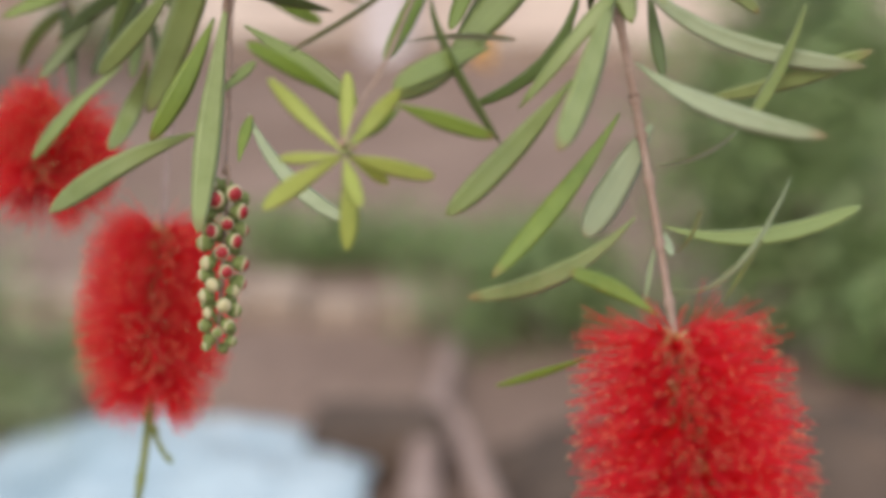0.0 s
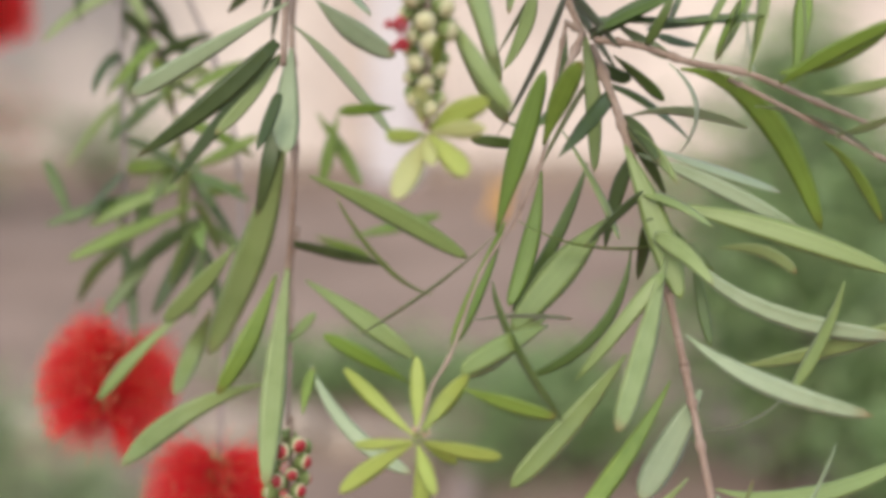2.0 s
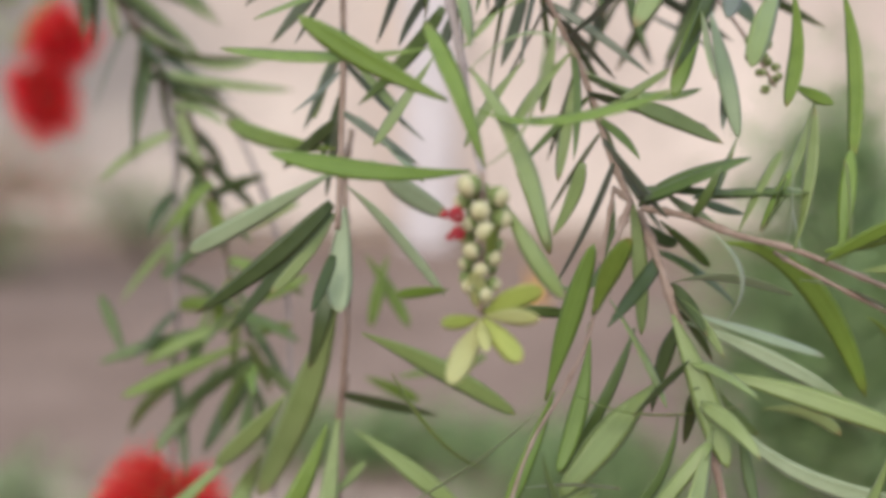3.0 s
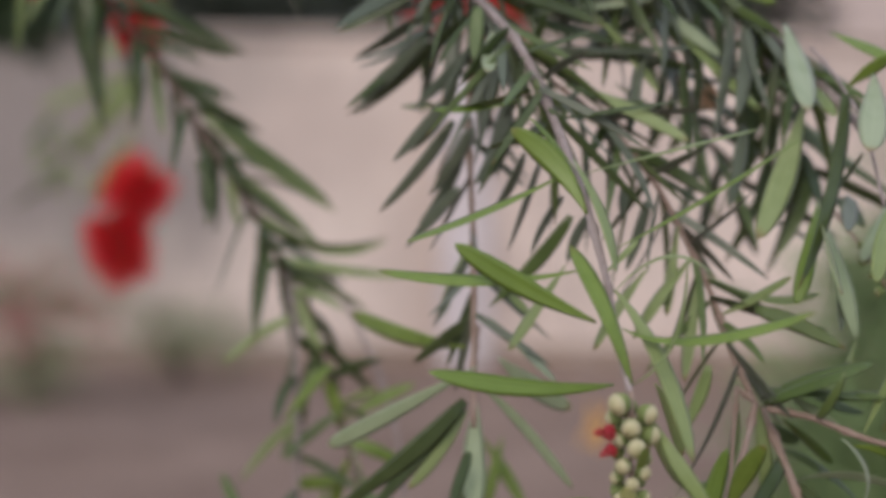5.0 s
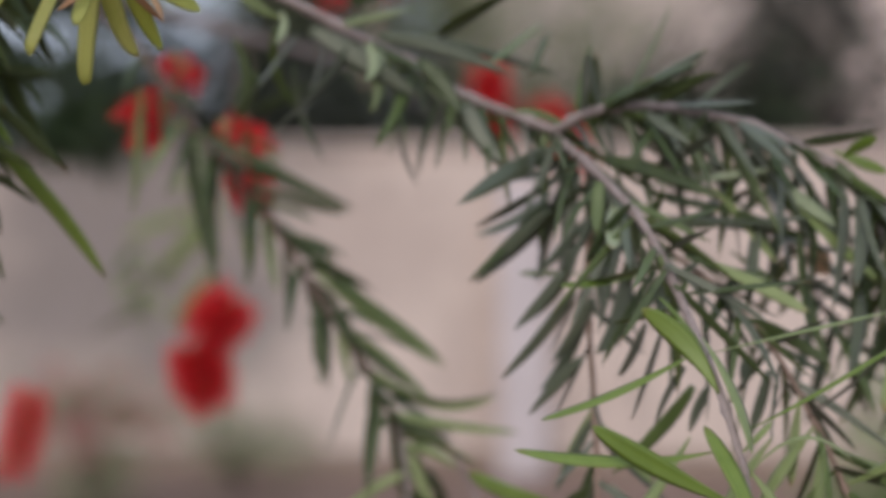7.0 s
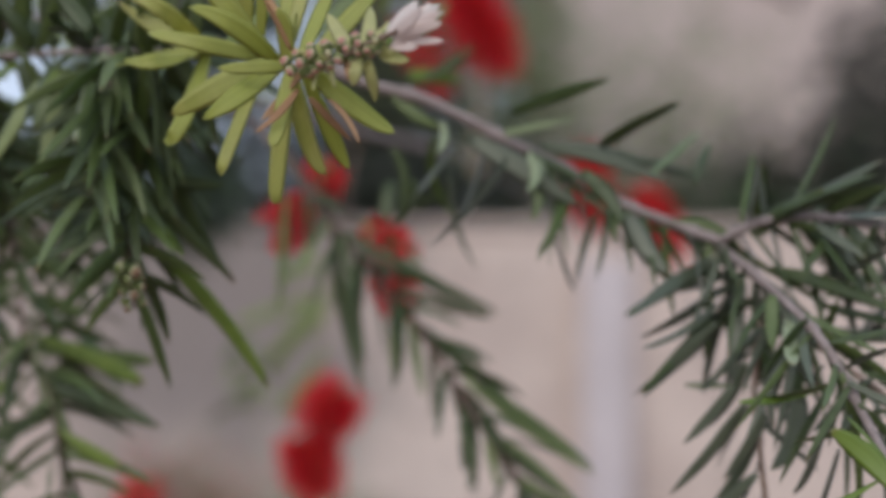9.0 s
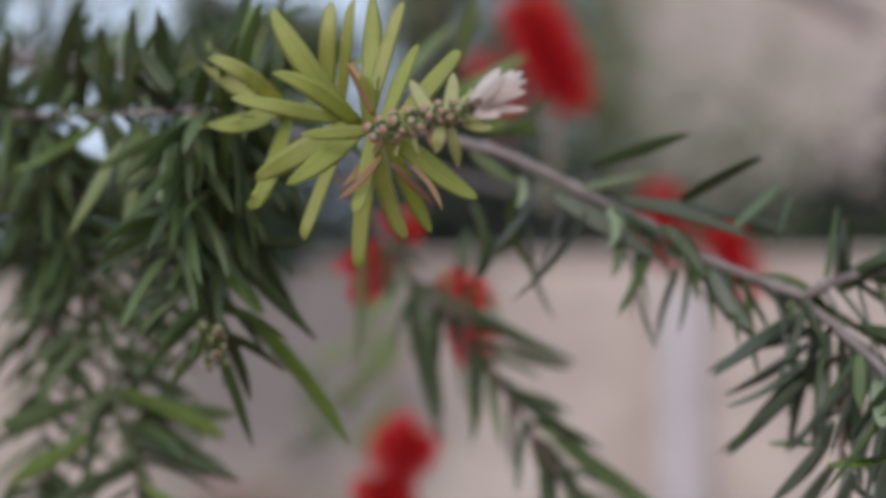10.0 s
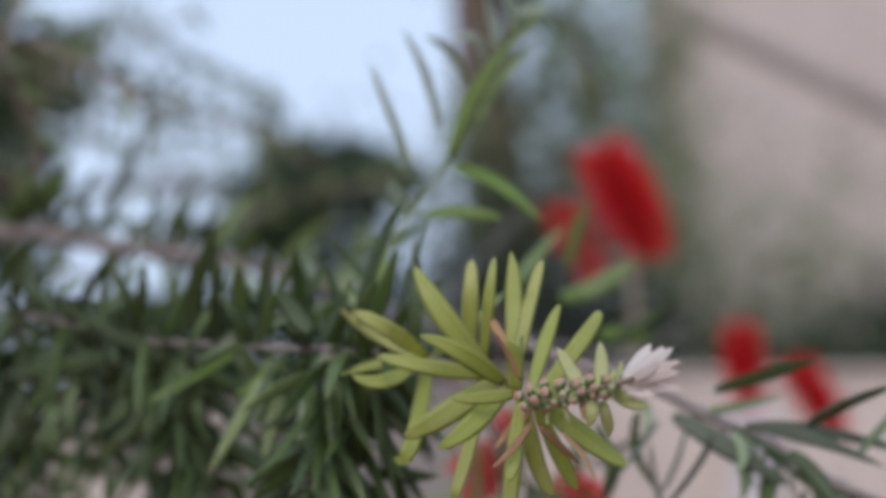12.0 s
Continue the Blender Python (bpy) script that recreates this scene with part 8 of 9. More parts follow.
foliage(sprig_far, [(-0.5334, 1.3000, 1.4858), (-0.5170, 1.2800, 1.4374), (-0.5182, 1.2600, 1.3966)], 12, 0.055, (MATURE, YOUNG, MID,), 97, width=0.011)
stem(sprig_far, [(-0.4229, 1.3037, 1.5567), (-0.5334, 1.3000, 1.4858), (-0.5182, 1.2600, 1.3966)], 0.0013, 0.0008)

twig_far_three = branch((-0.4179, 1.3924, 1.7599), "distant twig with a small scarlet flower")
stem(twig_far_three, [(-0.4179, 1.3924, 1.7599), (-0.5632, 1.2984, 1.5073), (-0.6034, 1.1588, 1.3624), (-0.6051, 1.1242, 1.3204)], 0.0013, 0.001, BARK_GREY)
bottlebrush(twig_far_three, (-0.6064, 1.1242, 1.3204), (-0.6272, 1.1235, 1.2316), 0.024, 56, 24)
bottlebrush(spray_far, (-0.2725, 0.3708, 1.5906), (-0.2683, 0.3643, 1.5766), 0.01, 12, 28, lean=0.6, droop=0.6)
bottlebrush(spray_far, (-0.2777, 0.3706, 1.5649), (-0.2982, 0.3698, 1.5536), 0.014, 16, 28, lean=0.7, droop=0.7)
bottlebrush(spray_far, (-0.2470, 0.3585, 1.5492), (-0.2222, 0.3529, 1.5357), 0.013, 16, 30, lean=0.7, droop=0.6)
bottlebrush(spray_far, (-0.2389, 0.3387, 1.5202), (-0.2150, 0.3328, 1.5091), 0.011, 14, 26, lean=0.8, droop=0.6)

twig_far_four = branch((-0.3905, 0.7182, 1.6815), "arching twig with two bright scarlet flowers")
stem(twig_far_four, [(-0.3905, 0.7182, 1.6815), (-0.3807, 1.5099, 1.9574), (-0.3294, 1.6948, 2.0729), (-0.3111, 1.7018, 2.0509)], 0.0013, 0.001, BARK_GREY)
bottlebrush(twig_far_four, (-0.3110, 1.7014, 2.0535), (-0.2441, 1.7374, 1.9065), 0.050, 80, 56, thick=0.0004)
stem(twig_far_four, [(-0.3807, 1.5099, 1.9574), (-0.3746, 1.6417, 1.9570), (-0.3396, 1.6619, 1.8719)], 0.0013, 0.0010)
bottlebrush(twig_far_four, (-0.3747, 1.6424, 1.9527), (-0.3233, 1.6677, 1.8548), 0.03, 60, 24, skip=0.3, thick=0.0004)

twig_far_five = branch((-0.2281, 0.9249, 1.6596), "arching twig with two hanging scarlet flowers")
stem(twig_far_five, [(-0.2281, 0.9249, 1.6596), (-0.1768, 2.0392, 1.8214), (-0.1082, 2.0498, 1.8357), (-0.1034, 2.0554, 1.8063)], 0.0013, 0.001, BARK_GREY)
bottlebrush(twig_far_five, (-0.1015, 2.0558, 1.8063), (-0.0923, 2.0778, 1.6791), 0.033, 84, 34, thick=0.0005)
stem(twig_far_five, [(-0.1082, 2.0498, 1.8357), (-0.0420, 2.0708, 1.7814), (-0.0095, 2.0840, 1.7372)], 0.0013, 0.0010)
bottlebrush(twig_far_five, (-0.0094, 2.0835, 1.7402), (0.0547, 2.1133, 1.6293), 0.033, 84, 34, thick=0.0005)
leaf(twig_top, TAN, (0.0487, 0.1764, 1.4828), (0.0529, 0.1752, 1.4747), (0.0529, 0.1747, 1.4668), 0.007, 10)
leaf(twig_top, TAN, (0.0511, 0.1646, 1.4810), (0.0544, 0.1634, 1.4737), (0.0535, 0.1631, 1.4665), 0.006, 10)

twig_far_six = branch((-0.2281, 0.9249, 1.6596), "thin hanging twig with yellowed leaves")
stem(twig_far_six, [(-0.2281, 0.9249, 1.6596), (0.0031, 1.3475, 1.5326), (0.0795, 1.3985, 1.3154), (0.1422, 1.3889, 1.1211)], 0.0013, 0.001, BARK_GREY)
leaf(twig_far_six, YELLOW, (0.1349, 1.3888, 1.1211), (0.1443, 1.3873, 1.0900), (0.1497, 1.3857, 1.0588), 0.022, 10)
leaf(twig_far_six, YELLOW, (0.1606, 1.3887, 1.1175), (0.1443, 1.3874, 1.0918), (0.1239, 1.3860, 1.0661), 0.018, 10)
leaf(bush, DARK, (-0.6126, 0.5342, 1.7394), (-0.5895, 0.5208, 1.7738), (-0.5724, 0.5074, 1.8083), 0.0090, 8, True)
leaf(bush, DARK, (-0.5742, 0.5422, 1.7339), (-0.5647, 0.5292, 1.7500), (-0.5613, 0.5162, 1.7661), 0.0099, 8, True)
leaf(bush, DARK, (-0.5605, 0.5451, 1.7317), (-0.5426, 0.5337, 1.7477), (-0.5308, 0.5223, 1.7638), 0.0090, 8, True)
leaf(bush, DARK, (-0.5394, 0.5505, 1.7229), (-0.5241, 0.5398, 1.7317), (-0.5148, 0.5291, 1.7404), 0.0109, 8, True)
leaf(bush, MID, (-0.6801, 0.5206, 1.7454), (-0.6478, 0.5112, 1.7654), (-0.6215, 0.5019, 1.7854), 0.0181, 8, True)
leaf(bush, MID, (-0.6887, 0.5190, 1.7455), (-0.6669, 0.5083, 1.7613), (-0.6512, 0.4977, 1.7772), 0.0181, 8, True)
leaf(bush, DARK, (-0.6502, 0.5269, 1.7409), (-0.6479, 0.5129, 1.7548), (-0.6515, 0.4990, 1.7688), 0.0136, 8, True)
leaf(bush, DARK, (-0.6289, 0.5312, 1.7386), (-0.6185, 0.5193, 1.7493), (-0.6140, 0.5074, 1.7601), 0.0118, 8, True)
leaf(bush, DARK, (-0.5905, 0.5395, 1.7319), (-0.5942, 0.5298, 1.7122), (-0.6038, 0.5201, 1.6925), 0.0136, 8, True)
leaf(bush, DARK, (-0.6375, 0.5300, 1.7365), (-0.6386, 0.5208, 1.7167), (-0.6457, 0.5116, 1.6970), 0.0136, 8, True)
leaf(bush, DARK, (-0.5480, 0.5492, 1.7208), (-0.5479, 0.5400, 1.7023), (-0.5538, 0.5309, 1.6837), 0.0118, 8, True)
leaf(bush, MID, (-0.5097, 0.5574, 1.7141), (-0.4963, 0.5459, 1.7261), (-0.4888, 0.5343, 1.7382), 0.0109, 8, True)
bud_spike(hang_left_one, (-0.3016, 0.1016, 1.5168), (-0.2996, 0.1016, 1.4988), 14, 0.0030, lambda h, r: "brown" if r.random() < 0.8 else "green", 0.95)
stem(hang_left_one, [(-0.3091, 0.1238, 1.5385), (-0.3064, 0.1176, 1.5190), (-0.3044, 0.1176, 1.4984)], 0.0009, 0.0006, TRUNK)

# where twigs join
stem(rosette, [(-0.2891, 0.1049, 1.6028), (-0.2786, 0.1015, 1.6018)], 0.0014, 0.0013)
stem(shoot, [(-0.4876, 0.5740, 1.7091), (-0.3689, 0.3188, 1.6433), (-0.3214, 0.2012, 1.6310)], 0.0016, 0.0012)
stem(spray_far, [(-0.3261, 0.1210, 1.6067), (-0.3153, 0.3363, 1.6134), (-0.2926, 0.3634, 1.5930)], 0.0022, 0.0018)
stem(hang_left_two, [(-0.4927, 0.2125, 1.6334), (-0.4177, 0.2271, 1.6118)], 0.0016, 0.0014)
stem(hang_left_one, [(-0.3261, 0.1210, 1.6067), (-0.3046, 0.1257, 1.6026)], 0.0014, 0.0012)
stem(twig_star, [(0.0574, 0.0780, 1.3573), (0.0534, 0.0920, 1.3604)], 0.0011, 0.0010)

# fuller foliage along the twigs
foliage(branch_left, [(-0.6356, 0.2869, 1.6656), (-0.4927, 0.2125, 1.6334), (-0.4322, 0.1916, 1.6197), (-0.3261, 0.1210, 1.6067), (-0.2858, 0.1011, 1.6025)], 66, 0.051, (DARK, MID, MID,), 31)
foliage(hang_left_one, [(-0.3046, 0.1257, 1.6026), (-0.2999, 0.1279, 1.5822), (-0.3110, 0.1256, 1.5458), (-0.3034, 0.1153, 1.5071)], 49, 0.038, (DARK, MID, MID,), 32)
foliage(hang_left_two, [(-0.4177, 0.2271, 1.6118), (-0.4094, 0.2314, 1.5675), (-0.3999, 0.2294, 1.5215), (-0.3799, 0.2235, 1.4600), (-0.3652, 0.2105, 1.4018)], 67, 0.049, (DARK, MID, MID,), 33)
foliage(hang_left_three, [(-0.1132, 0.2502, 1.3475), (-0.1000, 0.2214, 1.3017), (-0.0864, 0.1949, 1.2609)], 12, 0.034, (MATURE, YOUNG, MID,), 34)
foliage(twig_top, [(-0.0280, 0.1585, 1.5394), (0.0210, 0.1492, 1.5303), (0.0661, 0.1411, 1.5030), (0.0867, 0.1297, 1.4820)], 46, 0.044, (DARK, SKYLIT, MID,), 35, sag=0.3, width=0.0043, arch=0.02, under=True)
foliage(twig_hang, [(-0.0181, 0.1432, 1.4804), (0.0029, 0.1202, 1.4615), (0.0218, 0.1124, 1.4402), (0.0395, 0.1087, 1.4076), (0.0509, 0.0908, 1.3736)], 26, 0.044, (DARK, SKYLIT, MID,), 36, sag=0.3, width=0.0036, arch=0.02, under=True)
foliage(twig_bud, [(-0.0417, 0.1577, 1.4984), (-0.0480, 0.1554, 1.4697), (-0.0466, 0.1351, 1.4185), (-0.0460, 0.1134, 1.3753)], 16, 0.036, (SKYLIT,), 37, sag=0.3, width=0.004, arch=0.0, under=True)
foliage(limb_main, [(-0.0615, 0.1693, 1.5282), (-0.0403, 0.1245, 1.5035), (-0.0285, 0.0938, 1.4831), (-0.0202, 0.0785, 1.4646)], 18, 0.044, (DARK, SKYLIT, MID,), 51, sag=0.3, width=0.0038, arch=0.02, under=True)
foliage(spray_far, [(-0.2588, 0.3448, 1.5471), (-0.2024, 0.3130, 1.4844), (-0.1570, 0.2884, 1.4191), (-0.1202, 0.2648, 1.3467)], 34, 0.046, (DARK,), 38, lean=1.7, sag=0.12, width=0.0056)
foliage(spray_far, [(-0.2926, 0.3634, 1.5930), (-0.2588, 0.3448, 1.5471), (-0.2201, 0.3258, 1.5063)], 14, 0.042, (DARK,), 79, lean=1.4, sag=0.3, width=0.0056)
foliage(twig_far_one, [(-0.1402, 0.2798, 1.3932), (-0.1310, 0.2541, 1.3624), (-0.1275, 0.2350, 1.2877), (-0.1290, 0.2370, 1.2400)], 12, 0.042, (MID, MATURE, DARK,), 83)
foliage(twig_red, [(0.0658, 0.0930, 1.3476), (0.0724, 0.0631, 1.3215), (0.0814, 0.0338, 1.2761)], 12, 0.034, (MATURE, DARK,), 39, sag=0.5)

foliage(twig_top, [(0.0210, 0.1492, 1.5303), (0.0350, 0.175, 1.500), (0.0550, 0.185, 1.460), (0.0720, 0.180, 1.425)], 24, 0.046, (DARK, SKYLIT, MID,), 81, sag=0.3, width=0.006, arch=0.02, under=True)
stem(twig_top, [(0.0210, 0.1492, 1.5303), (0.0350, 0.175, 1.500), (0.0550, 0.185, 1.460), (0.0720, 0.180, 1.425)], 0.0013, 0.0007, BARK_GREY)
foliage(twig_top, [(0.0661, 0.1411, 1.5030), (0.0850, 0.170, 1.470), (0.1000, 0.170, 1.440)], 22, 0.046, (DARK, MID,), 82, sag=0.3, width=0.006, arch=0.02, under=True)
stem(twig_top, [(0.0661, 0.1411, 1.5030), (0.0850, 0.170, 1.470), (0.1000, 0.170, 1.440)], 0.0012, 0.0007, BARK_GREY)

foliage(branch_left, [(-0.6356, 0.2869, 1.6656), (-0.4927, 0.2125, 1.6334), (-0.4322, 0.1916, 1.6197), (-0.3261, 0.1210, 1.6067), (-0.2812, 0.1021, 1.6025)], 30, 0.048, (DARK, MID,), 93, lean=0.9, sag=-0.5, width=0.008)

foliage(twig_top, [(-0.0562, 0.1638, 1.5364), (-0.0280, 0.1585, 1.5394), (0.0050, 0.1530, 1.5360), (0.0300, 0.1480, 1.5260)], 18, 0.046, (DARK, SKYLIT,), 94, sag=0.3, width=0.0045, arch=0.02, under=True)

foliage(limb_main, [(-0.1537, 0.1919, 1.5769), (-0.1278, 0.1958, 1.5643), (-0.1025, 0.1881, 1.5480), (-0.0782, 0.1759, 1.5369)], 22, 0.042, (DARK, DARK, MID,), 96, sag=0.3, width=0.0034, arch=0.0, under=True)

hang_left_ten = branch((-0.5664, 0.2710, 1.6500), "hanging twig crowded with dark green leaves")
stem(hang_left_ten, [(-0.5664, 0.2710, 1.6500), (-0.565, 0.290, 1.600), (-0.560, 0.300, 1.550), (-0.545, 0.300, 1.500)], 0.0013, 0.0006)
foliage(hang_left_ten, [(-0.5664, 0.2710, 1.6500), (-0.565, 0.290, 1.600), (-0.560, 0.300, 1.550), (-0.545, 0.300, 1.500)], 60, 0.046, (DARK, MID, MID,), 95, width=0.008)

hang_left_four = branch((-0.3131, 0.1116, 1.6038), "hanging twig crowded with dark green leaves")
stem(hang_left_four, [(-0.3131, 0.1116, 1.6038), (-0.3158, 0.1123, 1.5750), (-0.3237, 0.1133, 1.5445)], 0.0013, 0.0006)
foliage(hang_left_four, [(-0.3131, 0.1116, 1.6038), (-0.3158, 0.1123, 1.5750), (-0.3237, 0.1133, 1.5445)], 49, 0.040, (DARK, MID, MID,), 40)

hang_left_five = branch((-0.4191, 0.1962, 1.6185), "hanging twig crowded with dark green leaves")
stem(hang_left_five, [(-0.4191, 0.1962, 1.6185), (-0.4282, 0.2139, 1.5853), (-0.4210, 0.2266, 1.5508)], 0.0013, 0.0006)
foliage(hang_left_five, [(-0.4191, 0.1962, 1.6185), (-0.4282, 0.2139, 1.5853), (-0.4210, 0.2266, 1.5508)], 57, 0.043, (DARK, MID, MID,), 41)

hang_left_seven = branch((-0.5003, 0.2680, 1.6191), "hanging twig crowded with dark green leaves")
stem(hang_left_seven, [(-0.5003, 0.2680, 1.6191), (-0.4640, 0.2772, 1.5671), (-0.4446, 0.2741, 1.4996), (-0.4464, 0.2679, 1.4340), (-0.4407, 0.2719, 1.3922)], 0.0013, 0.0006)
foliage(hang_left_seven, [(-0.5003, 0.2680, 1.6191), (-0.4640, 0.2772, 1.5671), (-0.4446, 0.2741, 1.4996), (-0.4464, 0.2679, 1.4340), (-0.4407, 0.2719, 1.3922)], 117, 0.038, (DARK, MID, MID,), 42)

hang_left_eight = branch((-0.3926, 0.2633, 1.6192), "hanging twig crowded with dark green leaves")
stem(hang_left_eight, [(-0.3926, 0.2633, 1.6192), (-0.3813, 0.2699, 1.5655), (-0.3927, 0.2882, 1.5116), (-0.3820, 0.2980, 1.4503)], 0.0013, 0.0006)
foliage(hang_left_eight, [(-0.3926, 0.2633, 1.6192), (-0.3813, 0.2699, 1.5655), (-0.3927, 0.2882, 1.5116), (-0.3820, 0.2980, 1.4503)], 55, 0.039, (DARK, MID, MID,), 43)

hang_left_nine = branch((-0.4674, 0.2139, 1.6279), "hanging twig crowded with dark green leaves")
stem(hang_left_nine, [(-0.4674, 0.2139, 1.6279), (-0.4814, 0.2439, 1.5923), (-0.4818, 0.2659, 1.5540)], 0.0013, 0.0006)
foliage(hang_left_nine, [(-0.4674, 0.2139, 1.6279), (-0.4814, 0.2439, 1.5923), (-0.4818, 0.2659, 1.5540)], 49, 0.044, (DARK, MID, MID,), 44)

hang_left_six = branch((-0.5342, 0.2522, 1.6425), "hanging twig crowded with dark green leaves")
stem(hang_left_six, [(-0.5342, 0.2522, 1.6425), (-0.5386, 0.2708, 1.6056), (-0.5618, 0.3096, 1.5623)], 0.0013, 0.0006)
foliage(hang_left_six, [(-0.5342, 0.2522, 1.6425), (-0.5386, 0.2708, 1.6056), (-0.5618, 0.3096, 1.5623)], 57, 0.046, (DARK, MID, MID,), 45)
hang_left_eleven = branch((-0.5386, 0.2708, 1.6056), "hanging twig crowded with dark green leaves")
stem(hang_left_eleven, [(-0.5386, 0.2708, 1.6056), (-0.5250, 0.2850, 1.5400), (-0.5180, 0.2920, 1.4700), (-0.5190, 0.2950, 1.4150)], 0.0013, 0.0006)
foliage(hang_left_eleven, [(-0.5386, 0.2708, 1.6056), (-0.5250, 0.2850, 1.5400), (-0.5180, 0.2920, 1.4700), (-0.5190, 0.2950, 1.4150)], 74, 0.042, (DARK, MID, MID,), 46)

foliage(limb_main, [(-0.0782, 0.1759, 1.5369), (-0.0605, 0.1664, 1.5292), (-0.0371, 0.1338, 1.5020), (-0.0208, 0.1181, 1.4678)], 22, 0.044, (DARK, SKYLIT, MID,), 77, sag=0.3, width=0.004, arch=0.02, under=True)
foliage(twig_top, [(-0.0562, 0.1638, 1.5364), (-0.0271, 0.1739, 1.5426), (0.0055, 0.1712, 1.5375)], 9, 0.044, (DARK, DARK, MID,), 78, sag=-0.1, width=0.004, arch=0.02)
foliage(bush, [(-0.85, 0.62, 1.74), (-0.6944, 0.5303, 1.7409), (-0.5863, 0.5300, 1.7236), (-0.4876, 0.5740, 1.7091), (-0.3905, 0.7182, 1.6815)], 46, 0.06, (DARK, MATURE,), 50, width=0.008, sag=-0.3)

back_branch_one = branch((-1.30, 0.70, 1.5), "leafy branch seen dark against the bright sky")
stem(back_branch_one, [(-1.30, 0.70, 1.5), (-1.4128, 1.3443, 2.1993), (-1.2484, 1.4395, 2.2003), (-1.1250, 1.5314, 2.1653), (-0.9532, 1.5720, 2.1118), (-0.8156, 1.6035, 2.0760), (-0.7309, 1.6292, 2.0144)], 0.006, 0.002)
foliage(back_branch_one, [(-1.4128, 1.3443, 2.1993), (-1.2484, 1.4395, 2.2003), (-1.1250, 1.5314, 2.1653), (-0.9532, 1.5720, 2.1118), (-0.8156, 1.6035, 2.0760), (-0.7309, 1.6292, 2.0144)], 44, 0.05, (DARK, MATURE,), 60, width=0.007)

back_branch_high = branch((-1.30, 0.70, 1.5), "leafy branch seen dark against the bright sky")
stem(back_branch_high, [(-1.30, 0.70, 1.5), (-1.42, 1.45, 2.05), (-1.3004, 1.70, 2.0351), (-1.2647, 1.70, 2.1604), (-1.1962, 1.70, 2.2452), (-1.0758, 1.70, 2.2870), (-0.9765, 1.70, 2.3199)], 0.006, 0.002)
foliage(back_branch_high, [(-1.3004, 1.70, 2.0351), (-1.2647, 1.70, 2.1604), (-1.1962, 1.70, 2.2452), (-1.0758, 1.70, 2.2870), (-0.9765, 1.70, 2.3199)], 40, 0.045, (DARK, MID,), 91, width=0.010)
side_rng = random.Random(44)


def airy_twig(pts, leaves, seed):
    """A thin side twig, closely set with short leaves, that leaves gaps of sky beside it."""
    pts = [(x + side_rng.uniform(-0.008, 0.008), y, z + side_rng.uniform(-0.008, 0.008)) for x, y, z in pts]
    stem(back_branch_high, pts, 0.0018, 0.0008)
    foliage(back_branch_high, pts, leaves, 0.021, (DARK, MID, MATURE,), seed, width=0.0095, sag=0.1)


AIRY = [
    [(-1.2647, 1.70, 2.1604), (-1.16, 1.73, 2.115), (-1.02, 1.76, 2.093)],
    [(-1.235, 1.70, 2.20), (-1.105, 1.74, 2.16), (-0.95, 1.78, 2.093)],
    [(-1.1962, 1.70, 2.2452), (-1.055, 1.74, 2.20), (-0.90, 1.78, 2.13), (-0.825, 1.79, 2.095)],
    [(-1.0758, 1.70, 2.2870), (-0.96, 1.74, 2.235), (-0.845, 1.78, 2.155)],
    [(-1.2647, 1.70, 2.1604), (-1.27, 1.73, 2.25), (-1.22, 1.76, 2.33), (-1.13, 1.78, 2.365)],
    [(-1.1962, 1.70, 2.2452), (-1.18, 1.73, 2.30), (-1.09, 1.76, 2.345)],
]
for k, line in enumerate(AIRY):
    airy_twig(line, 22 + 15 * len(line), 120 + k)
for k in range(8):
    # drooping twigs across the others
    x = -1.215 + 0.052 * k
    z = 2.30 - 0.016 * k
    lean_x = side_rng.uniform(-0.03, 0.05)
    airy_twig([(x, 1.71, z), (x + lean_x * 0.4, 1.74, z - 0.06), (x + lean_x, 1.77, z - 0.17 - 0.03 * (k % 3))], 34, 140 + k)

back_branch_two = branch((-1.30, 0.70, 1.5), "leafy branch seen dark against the bright sky")
stem(back_branch_two, [(-1.30, 0.70, 1.5), (-0.8198, 0.4864, 1.8680), (-0.7233, 0.4990, 1.9022), (-0.6982, 0.5457, 1.8635), (-0.6889, 0.5805, 1.8102), (-0.6957, 0.5895, 1.7461)], 0.006, 0.002)
foliage(back_branch_two, [(-0.8198, 0.4864, 1.8680), (-0.7233, 0.4990, 1.9022), (-0.6982, 0.5457, 1.8635), (-0.6889, 0.5805, 1.8102), (-0.6957, 0.5895, 1.7461)], 30, 0.042, (DARK, MATURE,), 61, width=0.007)

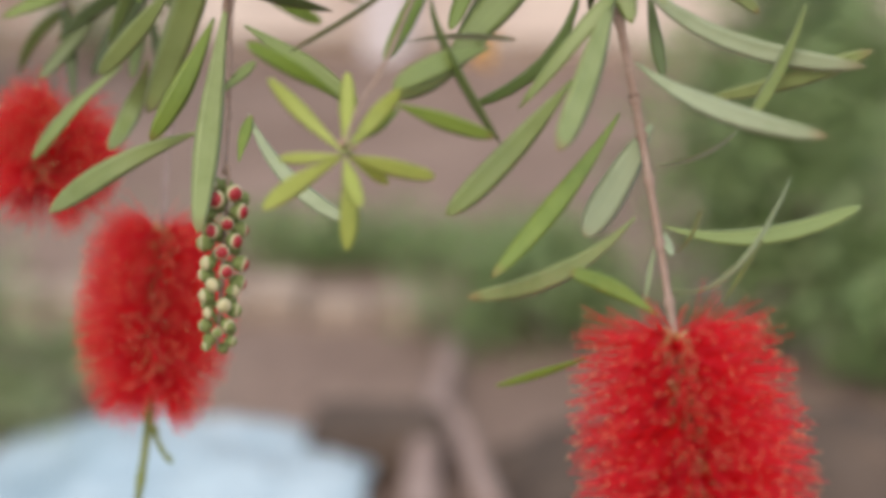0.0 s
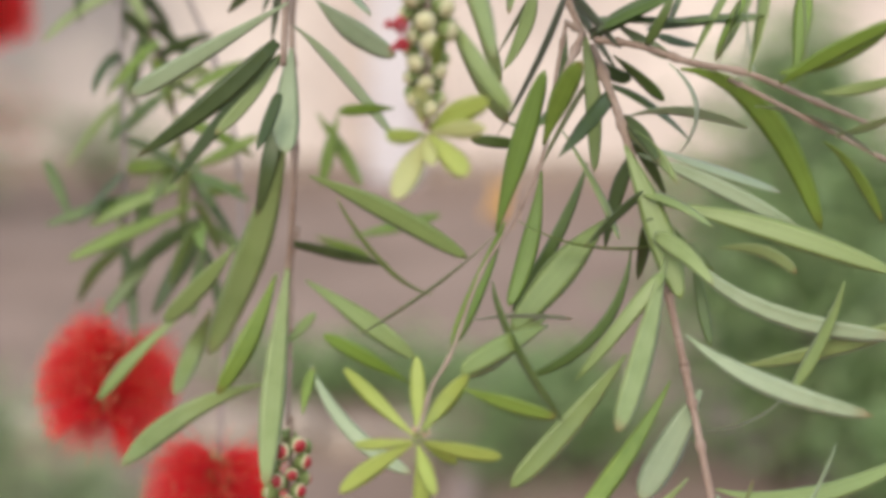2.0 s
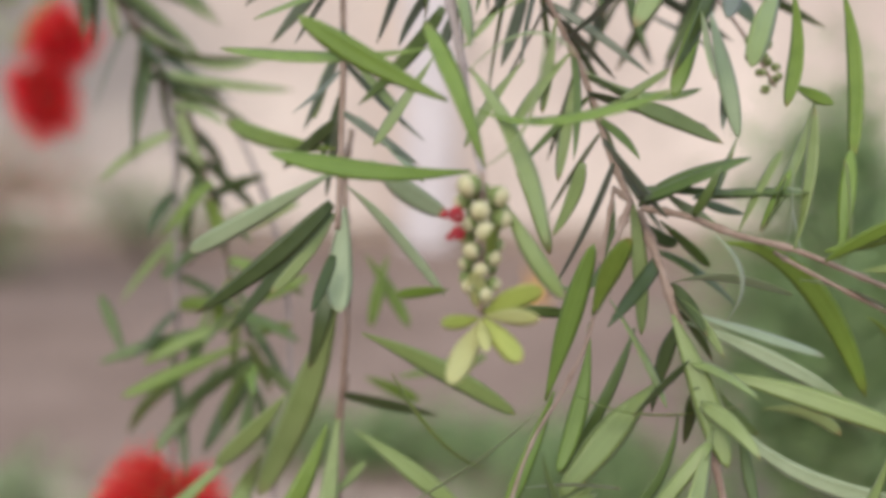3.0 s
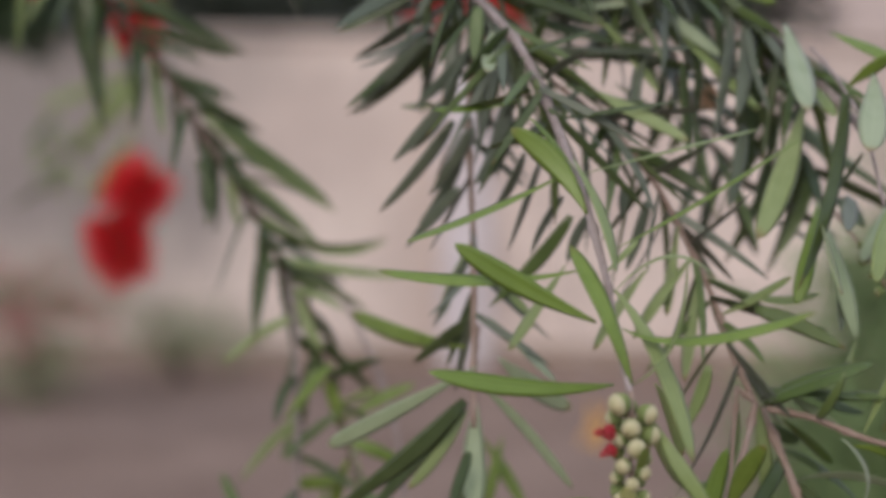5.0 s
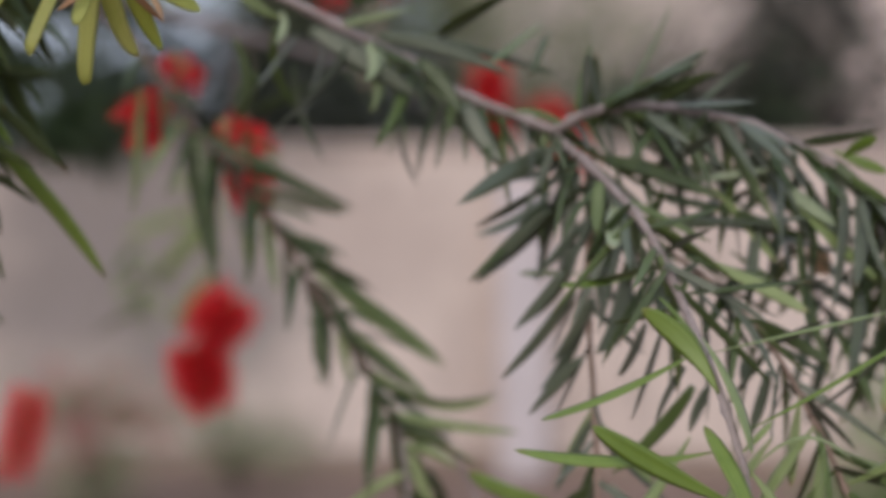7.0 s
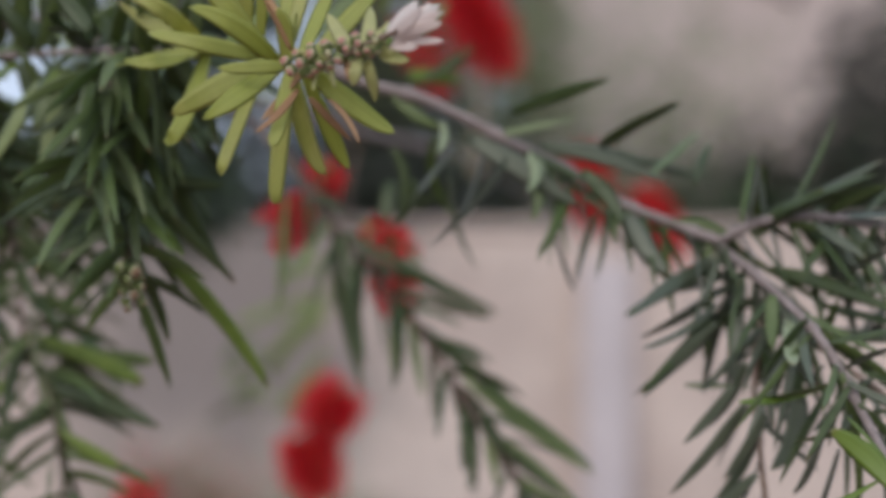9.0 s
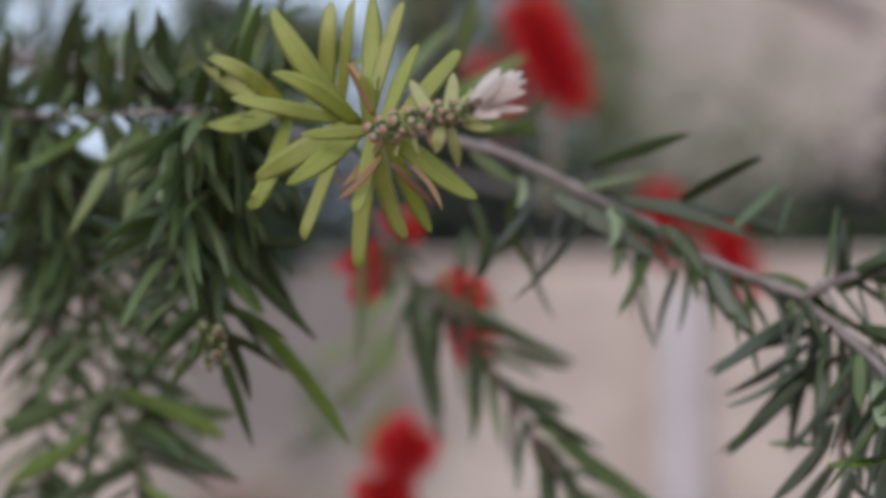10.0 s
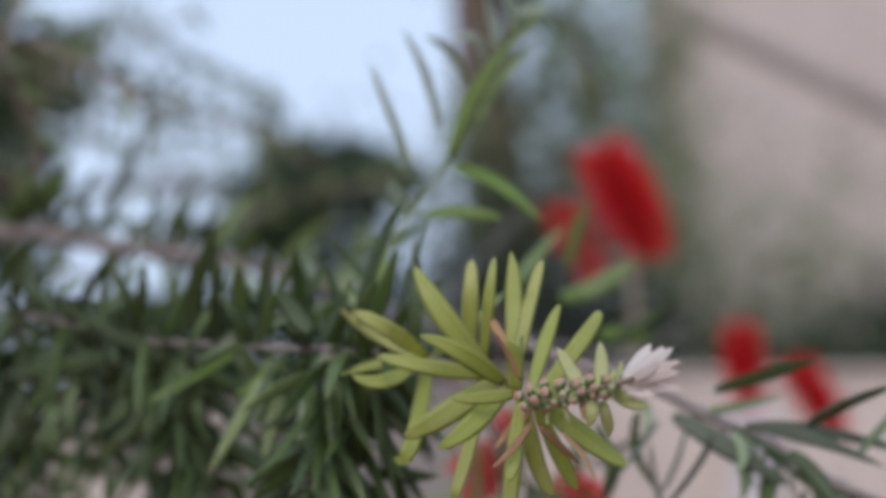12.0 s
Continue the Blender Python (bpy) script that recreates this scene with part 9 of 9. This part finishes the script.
back_branch_three = branch((-1.30, 0.70, 1.5), "leafy branch seen dark against the bright sky")
stem(back_branch_three, [(-1.30, 0.70, 1.5), (-0.8226, 0.4985, 1.7896), (-0.7168, 0.5100, 1.8412), (-0.7078, 0.5593, 1.9203), (-0.6733, 0.5541, 1.9934)], 0.006, 0.002)
foliage(back_branch_three, [(-0.8226, 0.4985, 1.7896), (-0.7168, 0.5100, 1.8412), (-0.7078, 0.5593, 1.9203), (-0.6733, 0.5541, 1.9934)], 26, 0.042, (DARK, MATURE,), 62, width=0.007)

back_branch_four = branch((-0.6658, 0.7163, 1.7552), "leafy branch seen dark against the bright sky")
stem(back_branch_four, [(-0.6658, 0.7163, 1.7552), (-0.7621, 1.2482, 1.8701), (-0.7842, 1.6248, 1.9798), (-0.6794, 1.6417, 1.9966), (-0.5914, 1.6526, 2.0309)], 0.006, 0.002)
foliage(back_branch_four, [(-0.6658, 0.7163, 1.7552), (-0.7621, 1.2482, 1.8701), (-0.7842, 1.6248, 1.9798), (-0.6794, 1.6417, 1.9966), (-0.5914, 1.6526, 2.0309)], 84, 0.05, (DARK, MATURE,), 63, width=0.007)

back_branch_five = branch((-0.2517, 1.3718, 1.6937), "upright branch with loose grey green leaves")
stem(back_branch_five, [(-0.2517, 1.3718, 1.6937), (-0.2616, 1.6187, 1.8292), (-0.3039, 1.9746, 2.0764), (-0.3474, 1.9430, 2.2234), (-0.3811, 1.9131, 2.3702)], 0.006, 0.002)
foliage(back_branch_five, [(-0.2517, 1.3718, 1.6937), (-0.2616, 1.6187, 1.8292), (-0.3039, 1.9746, 2.0764), (-0.3474, 1.9430, 2.2234), (-0.3811, 1.9131, 2.3702)], 84, 0.05, (MATURE, MID, DARK,), 64, width=0.007)

back_branch_six = branch((-1.30, 0.70, 1.5), "leafy branch seen dark against the bright sky")
stem(back_branch_six, [(-1.30, 0.70, 1.5), (-0.8520, 0.5249, 1.9671), (-0.7664, 0.5754, 1.9048), (-0.7269, 0.6164, 1.9246), (-0.6845, 0.6275, 1.9050), (-0.6420, 0.6385, 1.8855), (-0.6143, 0.6484, 1.8564)], 0.006, 0.002)
foliage(back_branch_six, [(-0.8520, 0.5249, 1.9671), (-0.7664, 0.5754, 1.9048), (-0.7269, 0.6164, 1.9246), (-0.6845, 0.6275, 1.9050), (-0.6420, 0.6385, 1.8855), (-0.6143, 0.6484, 1.8564)], 26, 0.042, (DARK, MATURE,), 65, width=0.007)
